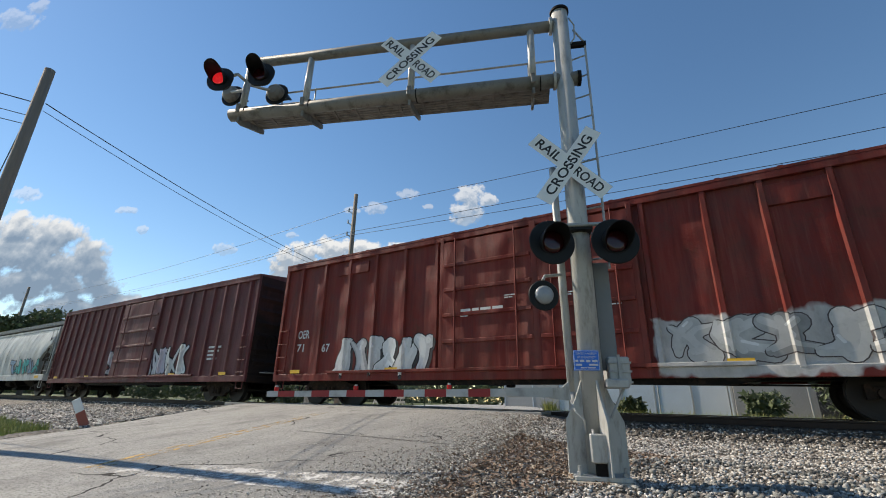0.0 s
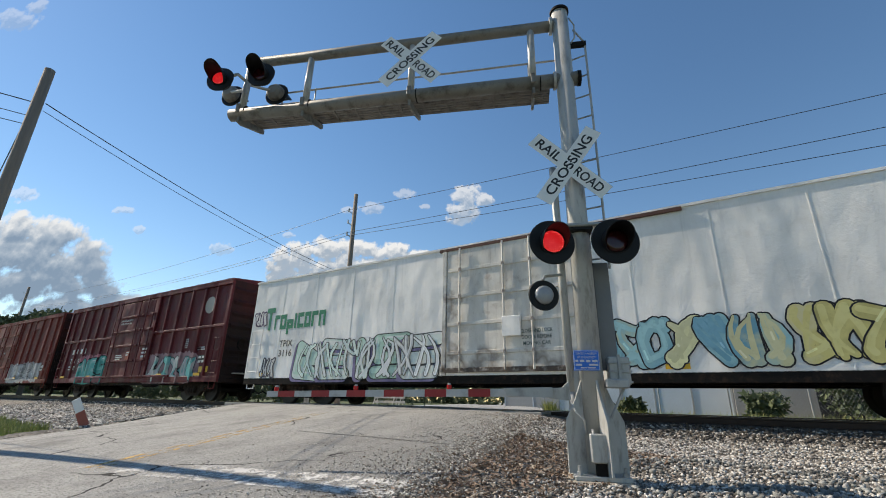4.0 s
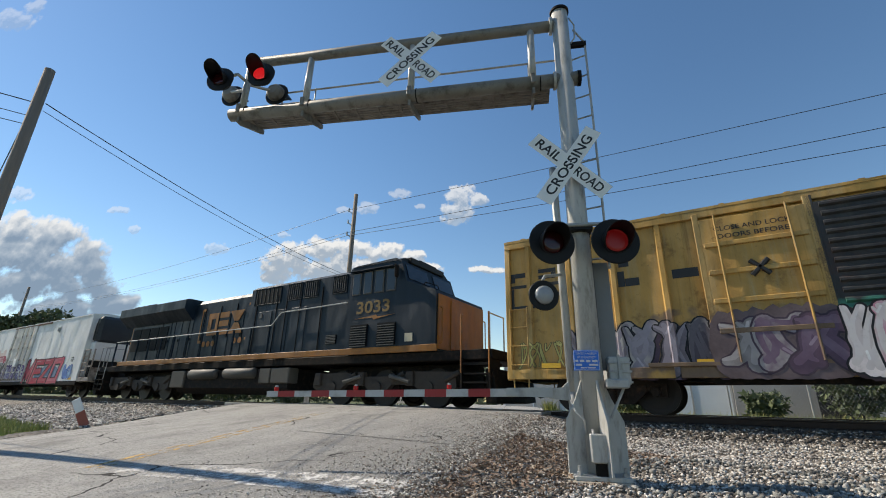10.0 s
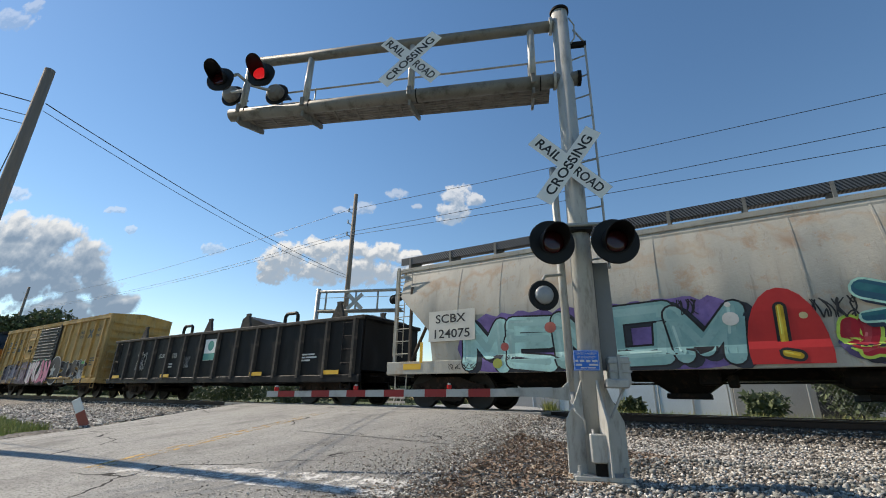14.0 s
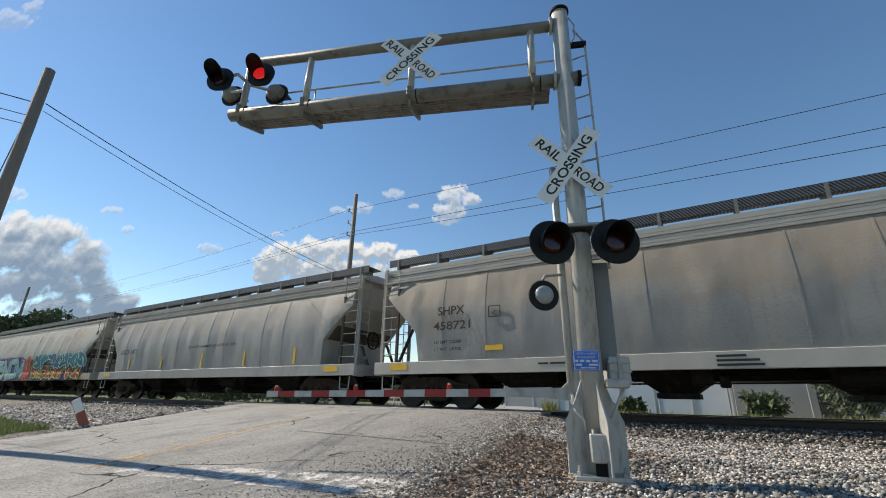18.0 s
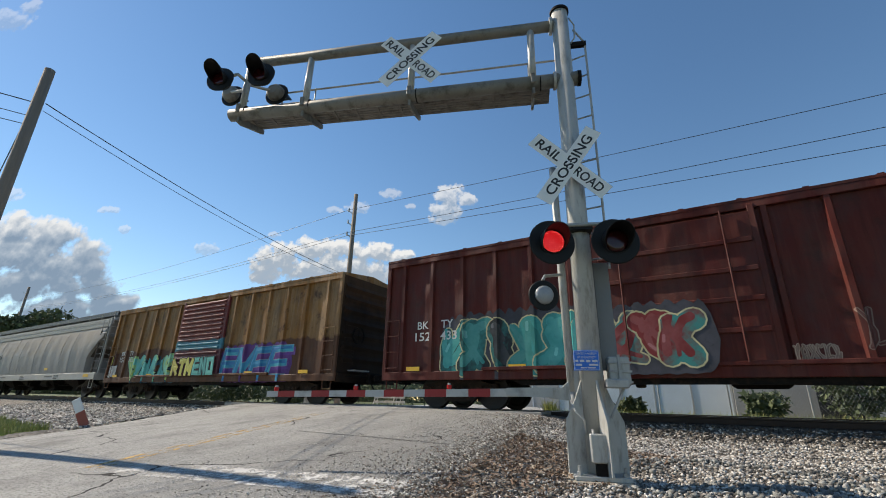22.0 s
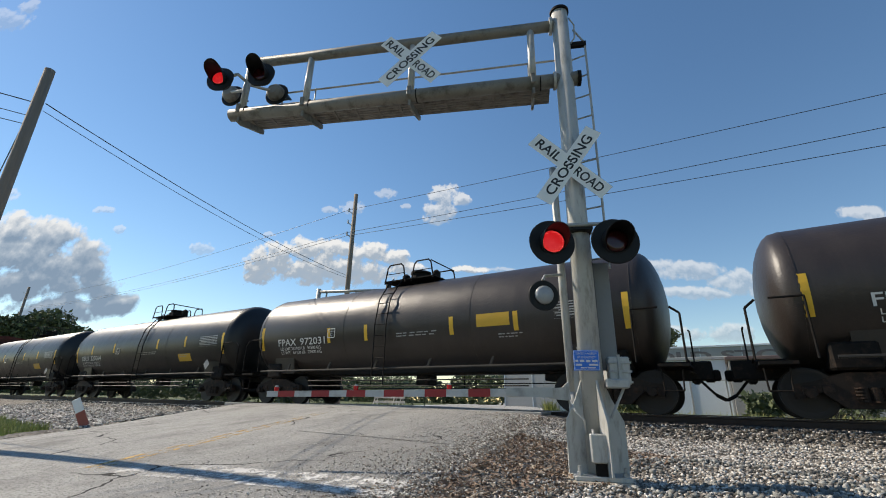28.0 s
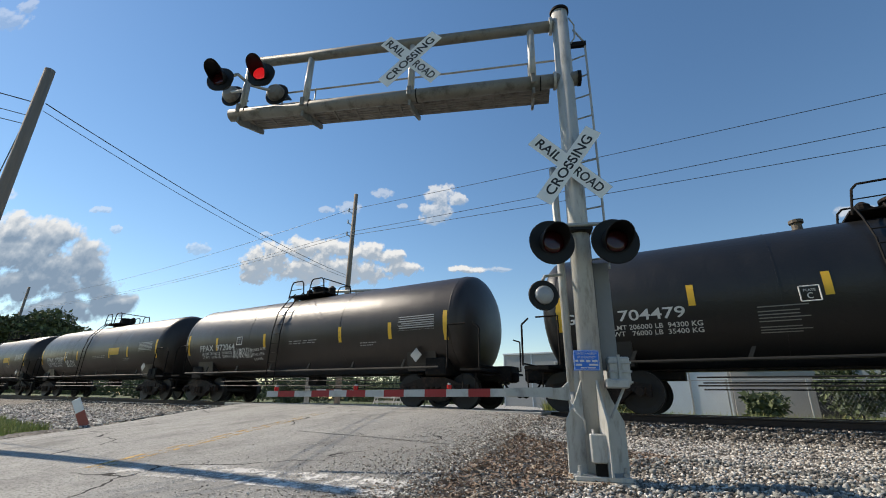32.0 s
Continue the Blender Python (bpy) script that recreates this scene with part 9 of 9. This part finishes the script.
hopper("covered_hopper", 164.4, 183.5, paint_of("grey_beige_hopper_paint", (0.29, 0.285, 0.275), streaks=0.35, rust=(0.27, 0.22, 0.17), fade=(0.335, 0.315, 0.28), low=0.3, grime=(0.18, 0.15, 0.115), dent=0.6, areas=[dict(box=(-9.5, 9.5, 2.15, 4.4), color=(0.285, 0.235, 0.175), wob=0.4, cover=0.75, soft=1.2)]), "dusty grey covered hopper with black stencilled lettering", (("SHPX", 0.24, -6.9, 2.55, black_ink, 0.85), ("458721", 0.23, -6.88, 2.14, black_ink, 1.15), ("LD LMT 220300", 0.085, -7.0, 1.70, black_ink, 0.85), ("LT WT  65700", 0.085, -7.0, 1.51, black_ink, 0.85)), extra=shpx_extra, sill_paint=mat("dirty_white_sill", (0.42, 0.40, 0.36), 0.6, 0, 0.2), upright=False)

posts_e = [x for x in even(-7.2, 7.2, 15) if not -1.9 < x < 1.8]


def bkty_door(root):
    return wagon_paint("red_door_paint", root, (0.15, 0.03, 0.028), streaks=0.4, areas=[dict(box=(-1.8, 1.7, 1.95, 2.4), color=(0.03, 0.25, 0.33), wob=0.05), dict(box=(-1.8, 1.7, 0.8, 1.95), color=(0.10, 0.03, 0.04), wob=0.05)], low=0.3)


def ochre_extra(root, hl):
    sprayed_piece(root, (-5.7, -1.75, 0.72, 1.95), 4, [(0.10, 0.42, 0.38), (0.36, 0.50, 0.14), (0.22, 0.52, 0.36)], 110, posts=posts_e, fat=0.17, rim=0.03, block=(0.02, 0.07, 0.10), label="teal and lime sprayed letter shapes")
    sprayed_piece(root, (1.7, 5.5, 0.75, 1.95), 4, [(0.03, 0.24, 0.40), (0.07, 0.40, 0.48), (0.03, 0.18, 0.38)], 111, posts=posts_e, fat=0.10, word="EMEE", tight=1.3, square=True, lean=0.3, rim=0.022, block=(0.10, 0.04, 0.18), shift=(0.09, -0.10), halo=(0.09, 0.035, 0.14), edge=(0.16, 0.22, 0.26), label="bright blue sprayed letter shapes")
    sprayed_piece(root, (-1.58, -0.02, 1.0, 1.62), 3, [(0.55, 0.50, 0.12), (0.45, 0.40, 0.10)], 113, surf=lambda x, z: -1.645, fat=0.15, rim=0.03, word="RTM", square=True, lean=0.1, label="yellow sprayed block letters on the door")
    sprayed_piece(root, (0.0, 1.42, 1.0, 1.62), 3, [(0.14, 0.46, 0.38), (0.10, 0.36, 0.33)], 114, surf=lambda x, z: -1.645, fat=0.15, rim=0.03, word="ENO", square=True, lean=-0.1, label="mint sprayed block letters on the door")
    part("sprayed_patch", box(B(), -7.62, -7.3, -1.478, -1.473, 0.95, 1.95), spray((0.42, 0.40, 0.06), (0.26, 0.22, 0.05)), root, "yellow-green sprayed patch")
    sprayed_piece(root, (-7.66, -6.95, 0.98, 1.5), 3, [(0.50, 0.50, 0.46)], 112, posts=posts_e, surf=lambda x, z: rib_surface(posts_e)(x, z) - 0.008, fat=0.12, rim=0.025, word="148", square=True, label="pale grey sprayed numerals")


boxcar("boxcar", 184.65, 200.35, 4.25, paint_of("ochre_brown_paint", (0.26, 0.12, 0.03), streaks=0.9, dent=2.0, spec=0.2, fade=(0.36, 0.25, 0.15), rust=(0.06, 0.024, 0.013), areas=[dict(box=(-9, 9, 0.4, 2.15), color=(0.06, 0.018, 0.017), wob=0.12, cover=0.75)]), "rust-streaked ochre boxcar with red door and blue graffiti", [(-1.62, 1.51)], posts_e, "slats", bkty_door, extra=ochre_extra, end_paint=soot_shade_ends("sooty_shaded_ochre_end", (0.07, 0.035, 0.015)),
       letters=(("BK", 0.2, -6.55, 2.06, white_ink, 0.36), ("TY", 0.2, -5.75, 2.06, white_ink, 0.36), ("157", 0.22, -6.55, 1.77, white_ink, 0.48), ("362", 0.22, -5.7, 1.77, white_ink, 0.48)))

posts_f = [x for x in even(-7.0, 7.0, 15) if not -1.6 < x < 2.0]
def brown_extra(root, hl):
    sprayed_piece(root, (-5.5, -1.5, 0.75, 2.3), 4, [(0.05, 0.32, 0.30), (0.025, 0.03, 0.033), (0.04, 0.24, 0.22)], 120, posts=posts_f, edge=(0.42, 0.38, 0.22), halo=(0.05, 0.05, 0.055), fat=0.18, rim=0.035, label="teal sprayed letters edged in cream")
    sprayed_piece(root, (-1.25, 0.6, 0.85, 2.15), 2, [(0.05, 0.24, 0.22), (0.20, 0.03, 0.03)], 121, surf=lambda x, z: -1.635, edge=(0.42, 0.38, 0.22), halo=(0.05, 0.05, 0.055), fat=0.18, rim=0.035, label="teal and red sprayed letters")
    sprayed_piece(root, (1.95, 2.6, 1.0, 1.3), 4, [(0.2, 0.13, 0.1)], 122, posts=posts_f, edge=(0.30, 0.22, 0.17), fat=0.04, rim=0.014, label="pale tag scrawl")
    sprayed_piece(root, (3.0, 4.25, 1.15, 1.9), 2, [(0.09, 0.03, 0.025)], 123, posts=posts_f, edge=(0.17, 0.12, 0.10), fat=0.05, rim=0.02, label="faint pale outline letters")
    part("notice_patch", box(B(), 5.5, 6.0, -1.480, -1.473, 1.35, 1.6), mat("blue_grey_patch", (0.16, 0.20, 0.26), 0.7), root, "small blue-grey patch")


boxcar("boxcar", 202.3, 217.6, 4.28, paint_of("brown_boxcar_paint", (0.088, 0.014, 0.0105), streaks=0.5, dent=2.0, spec=0.2, fade=(0.15, 0.05, 0.035), rust=(0.035, 0.014, 0.01)), "dark brown boxcar with teal outlined graffiti", [(-1.34, 1.74)], posts_f, extra=brown_extra, end_paint=soot_shade_ends("sooty_shaded_brown_end", (0.05, 0.016, 0.012)),
       letters=(("BK", 0.22, -6.3, 2.22, white_ink, 0.38), ("TY", 0.22, -5.5, 2.22, white_ink, 0.38), ("152", 0.24, -6.3, 1.9, white_ink, 0.52), ("433", 0.24, -5.45, 1.9, white_ink, 0.52)))


def scrawl(seed, x, z=1.75, col=(0.62, 0.62, 0.6)):
    """A thin tag on a tank's flank."""
    def add(root, hl, curved):
        if seed == 132:
            for k, (line, w) in enumerate((("SORRY FOR", 0.82), ("THE LIFE", 0.66), ("I LIVE.", 0.5))):
                lettering(line, 0.10, white_ink, pose(-1.7 - 0.03 * k, -1.49 + 0.06 * 0 + 0.035 * (k + 1) ** 1.5, 1.86 - 0.16 * k) @ NEAR @ pose(0, 0, 0, 22 + 6 * k, 0, 3), root, "handwriting", 0.006, w, 0.02)
        sprayed_piece(root, (x, x + 1.25, z - 0.15, z + 0.2), 5, [(0.03, 0.025, 0.022)], seed, edge=col, rim=0.012, surf=lambda a, b: -math.sqrt(max(0.01, 1.486 ** 2 - (b - 2.40) ** 2)), fat=0.02, label="thin white tag scrawl")
    return add


black_tank = lambda n: paint_of(n, (0.0085, 0.0088, 0.0095), streaks=0.12, fade=(0.025, 0.025, 0.026), rough=0.4, rust=(0.02, 0.018, 0.016), low=0.12, spec=0.45, dent=0.15, grime=(0.025, 0.022, 0.02))
brown_tank = lambda n: paint_of(n, (0.026, 0.02, 0.0175), streaks=0.25, fade=(0.06, 0.046, 0.04), dent=0.15, rough=0.4, rust=(0.028, 0.017, 0.013), low=0.25, spec=0.45, grime=(0.045, 0.036, 0.03))
tank_car("tank_car", 219.4, 233.85, black_tank("black_tank_paint"), "black tank car with yellow strips and white stencils", "DBUX", "220047", seed=0)
tank_car("tank_car", 235.6, 250.5, black_tank("black_tank_paint"), "black tank car with yellow strips and white stencils", "DBUX", "220064", seed=1)
tank_car("tank_car", 251.6, 265.65, brown_tank("brown_black_tank_paint"), "brownish black tank car with yellow strips", "FPAX", "972031", seed=2)
tank_car("tank_car", 267.4, 282.2, brown_tank("brown_black_tank_paint"), "brownish black tank car with a white sprayed scrawl", "FPAX", "972039", seed=3, extra=scrawl(131, -3.3))
tank_car("tank_car", 283.5, 297.7, brown_tank("brown_black_tank_paint"), "brownish black tank car with a white sprayed scrawl", "FPAX", "972064", seed=4, extra=scrawl(132, -3.45))
tank_car("tank_car", 299.5, 314.5, black_tank("black_tank_paint"), "dull black tank car with white stencils", "GBRX", "704479", seed=5)


# ---- clouds: glowing backdrop sheets a long way off, sunlight and shade painted in ----
LOOK = Vector((-0.533, 0.846, 0)).normalized()
SIDE = Vector((LOOK.y, -LOOK.x, 0))


def cloud(name, puffs, dist, seed, dark=0.45, thin=1.0, grain=1.0, label="white cumulus cloud with grey base"):
    """Cloud on a sheet dist metres off; puffs are (across, up, half width, half height) as parts of dist."""
    u0, u1 = min(p[0] - 1.7 * p[2] for p in puffs), max(p[0] + 1.7 * p[2] for p in puffs)
    v0, v1 = min(p[1] - 1.7 * p[3] for p in puffs), max(p[1] + 1.7 * p[3] for p in puffs)
    m, nt, b, co = start(name + "_vapour")
    nt.nodes.remove(b)
    s = nt.nodes.new("ShaderNodeSeparateXYZ")
    nt.links.new(co, s.inputs[0])
    k = 1.0 / dist

    size = max(p[3] for p in puffs) * dist

    def body_at(du, dv):
        """Thickness of the vapour at a place moved by du, dv (parts of dist)."""
        best = None
        for u, v, a, c in puffs:
            x = mth(nt, "DIVIDE", mth(nt, "SUBTRACT", mth(nt, "MULTIPLY", s.outputs[0], k), u - (u0 + u1) / 2 - du), a)
            z = mth(nt, "DIVIDE", mth(nt, "SUBTRACT", mth(nt, "MULTIPLY", s.outputs[2], k), v - (v0 + v1) / 2 - dv), c)
            d = mth(nt, "SUBTRACT", 1.0, mth(nt, "ADD", mth(nt, "MULTIPLY", x, x), mth(nt, "MULTIPLY", z, z)))
            best = d if best is None else mth(nt, "MAXIMUM", best, d)
        mp = nt.nodes.new("ShaderNodeMapping")
        mp.inputs["Location"].default_value = (seed * 900.0 + du * dist, 0, seed * 300.0 + dv * dist)
        nt.links.new(co, mp.inputs["Vector"])
        n1 = noise_tex(nt, mp.outputs[0], 1.5 * grain / size, 9, 0.6)
        vo = nt.nodes.new("ShaderNodeTexVoronoi")
        vo.feature = "SMOOTH_F1"
        vo.inputs["Scale"].default_value, vo.inputs["Detail"].default_value, vo.inputs["Roughness"].default_value = 1.5 * grain / size, 3.0, 0.55
        nt.links.new(mp.outputs[0], vo.inputs["Vector"])
        lumps = mth(nt, "MULTIPLY", mth(nt, "SUBTRACT", 0.75, vo.outputs["Distance"]), 0.9)
        return mth(nt, "ADD", mth(nt, "ADD", best, lumps), mth(nt, "MULTIPLY", mth(nt, "SUBTRACT", n1, 0.53), 2.4))

    body = body_at(0, 0)
    step = 0.28 * size / dist
    slope = mth(nt, "SUBTRACT", body, body_at(-0.35 * step, step))      # towards the sun, up and to the left
    alpha = mth(nt, "MULTIPLY", ramp(nt, mth(nt, "MULTIPLY", mth(nt, "ADD", body, 0.5), 0.5, clamp=True), [(0.2, 0.0), (0.42, 1.0)]), thin)
    up = mth(nt, "DIVIDE", s.outputs[2], (v1 - v0) * dist)
    rim = mth(nt, "SUBTRACT", 1.0, mth(nt, "MULTIPLY", body, 0.75, clamp=True))
    # sunlit tops, bright rims and shaded bases are put into the glow colour
    lit = mth(nt, "ADD", mth(nt, "MULTIPLY", slope, 0.62), mth(nt, "ADD", mth(nt, "MULTIPLY", up, 0.5 + 0.5 * dark), mth(nt, "MULTIPLY", rim, 0.40)))
    lit = mth(nt, "ADD", lit, 0.44 - 0.46 * dark, clamp=True)
    c = ramp(nt, lit, [(0.05, (0.20 + 0.25 * (1 - dark), 0.29 + 0.28 * (1 - dark), 0.42 + 0.3 * (1 - dark))), (0.4, (0.34, 0.43, 0.55)), (0.85, (0.74, 0.79, 0.85))])
    em = nt.nodes.new("ShaderNodeEmission")
    nt.links.new(c, em.inputs["Color"])
    tr = nt.nodes.new("ShaderNodeBsdfTransparent")
    mx = nt.nodes.new("ShaderNodeMixShader")
    nt.links.new(alpha, mx.inputs[0])
    nt.links.new(tr.outputs[0], mx.inputs[1])
    nt.links.new(em.outputs[0], mx.inputs[2])
    nt.links.new(mx.outputs[0], nt.nodes["Material Output"].inputs["Surface"])
    bm = B()
    hw, hh = (u1 - u0) / 2 * dist, (v1 - v0) / 2 * dist
    bm.faces.new([bm.verts.new(p) for p in ((-hw, 0, -hh), (hw, 0, -hh), (hw, 0, hh), (-hw, 0, hh))])
    ob = part(name, bm, m)
    at = LOOK * dist + SIDE * dist * (u0 + u1) / 2 + Vector((0, 0, 0.2 + dist * (v0 + v1) / 2))
    turn = Matrix((SIDE, LOOK, (0, 0, 1))).transposed().to_4x4()
    ob.matrix_basis = Matrix.Translation(at) @ turn
    return tagged(ob, label, "cloud", kind="structure"), at, turn, dist


CLOUDS = [
    (cloud("cloud_bank", [(-1.039, 0.385, 0.096, 0.042), (-0.949, 0.365, 0.082, 0.045), (-0.862, 0.323, 0.061, 0.041), (-1.021, 0.313, 0.135, 0.058), (-0.892, 0.287, 0.12, 0.05), (-0.956, 0.237, 0.197, 0.055), (-0.805, 0.24, 0.079, 0.048), (-0.746, 0.195, 0.058, 0.033), (-0.874, 0.185, 0.155, 0.037)], 3900, 1, 1.0, 0.97, 0.7, label="large cumulus bank with grey base"), -0.0002),
    (cloud("cumulus", [(-0.385, 0.319, 0.068, 0.04), (-0.306, 0.342, 0.075, 0.035), (-0.224, 0.344, 0.062, 0.029), (-0.155, 0.338, 0.061, 0.026), (-0.093, 0.325, 0.048, 0.022), (-0.406, 0.276, 0.053, 0.035), (-0.246, 0.287, 0.175, 0.042), (-0.058, 0.298, 0.061, 0.02), (0.091, 0.297, 0.047, 0.011)], 3700, 2, 0.55), -0.0022),
    (cloud("small_cumulus", [(0.028, 0.494, 0.043, 0.035), (0.021, 0.447, 0.045, 0.041), (0.071, 0.479, 0.031, 0.019)], 3500, 3, 0.3, 0.75, 1.0, "small ragged white cloud"), -0.0024),
    (cloud("cloud_scraps", [(-0.558, 0.337, 0.03, 0.019), (-0.205, 0.453, 0.034, 0.019), (-0.261, 0.445, 0.025, 0.011), (-0.123, 0.494, 0.029, 0.016), (-0.071, 0.459, 0.014, 0.009), (-0.4, 0.376, 0.017, 0.009), (-0.82, 0.433, 0.031, 0.012), (-1.081, 0.469, 0.04, 0.025), (-0.768, 0.381, 0.017, 0.012), (0.165, 0.298, 0.034, 0.008)], 3300, 4, 0.2, 0.42, 0.9, "thin white cloud scraps"), -0.002),
    (cloud("high_wisps", [(-1.283, 1.035, 0.074, 0.048), (-1.235, 1.09, 0.042, 0.033)], 3100, 5, 0.2, 0.35, 0.8, "faint high cloud wisps"), -0.001),
    (cloud("low_haze_clouds", [(0.512, 0.317, 0.095, 0.02), (0.605, 0.305, 0.122, 0.026), (0.722, 0.279, 0.081, 0.035), (0.462, 0.246, 0.067, 0.016), (0.622, 0.25, 0.107, 0.019), (0.541, 0.156, 0.104, 0.021), (0.683, 0.159, 0.065, 0.026), (1.073, 0.463, 0.086, 0.025), (0.876, 0.201, 0.105, 0.016)], 3000, 6, 0.2, 0.6, 0.5, "pale streaks of low cloud"), -0.0015),
]


# ---- motion ----
def run_on(t):
    """Metres that the train has run by t seconds."""
    return 9.8 * t - 0.01 * t * t


# which lamp of each pair is lit, half second by half second from 0 s: l, r, or - for neither
TIP = "lrlrlrlrlrl" + "-" * 8 + "rr" + "lr" * 8 + "-" * 9 + "lr" * 7 + "rlrlr"
MASTP = "-" * 6 + "l-" + "lr" * 6 + "r--l-l" + "-" * 7 + "l-l-l--" + "rr" + "lr" * 8 + "l" + "-" * 6


def flash(insert, pattern, mine):
    """The insert shows its lit face while its letter stands in the pattern and swings round in a tenth of a second."""
    at = insert.location.copy()
    rows, lit = [], pattern[0] == mine
    def row(t, a):
        rows.append((t, pose(*at, 0, 0, a)))
    ang = 0.0 if lit else 180.0
    row(0.0, ang)
    for i in range(1, 65):
        now = i < len(pattern) and pattern[i] == mine
        t = i * 0.5 - 0.2
        if now != lit:
            row(t - 0.034, ang)
            for k in range(1, 4):
                row(t + (k - 1) * 0.0334, ang + 60.0 * k)
            ang += 180.0
            lit = now
    row(32.0, ang)
    walk(insert, rows)


def motions():
    times = [0.0, 4.0, 8.0, 12.0, 16.0, 20.0, 24.0, 28.0, 32.0]
    for root, s in TRAIN:
        walk(root, [(t, pose(s - run_on(t), TRACK_Y, 0)) for t in times])
    centre = {root: s for root, s in TRAIN}
    for w, x, root, r in WHEELSETS:
        s = centre[root]
        keep = w.scale.copy()
        seen = [k for k in range(0, 961, 2) if -75 < s - run_on(k / 30) < 32]
        if not seen:
            continue
        rows = [(0.0, pose(x, 0, r, 0, 0, 0))] if seen[0] > 0 else []
        base = run_on(seen[0] / 30)
        for k in seen:
            rows.append((k / 30, pose(x, 0, r, 0, -math.degrees((run_on(k / 30) - base) / r) % 360.0, 0)))
        if seen[-1] < 960:
            rows.append((32.0, rows[-1][1]))
        walk(w, rows)
        w.scale = keep
    for (ob, at, turn, dist), drift in CLOUDS:
        walk(ob, [(t, Matrix.Translation(at + SIDE * dist * drift * (t - 16.0)) @ turn) for t in (0.0, 16.0, 32.0)])
    for insert, (pattern, mine) in zip(BOARDS, ((MASTP, "l"), (MASTP, "r"), (TIP, "l"), (TIP, "r"))):
        flash(insert, pattern, mine)


motions()
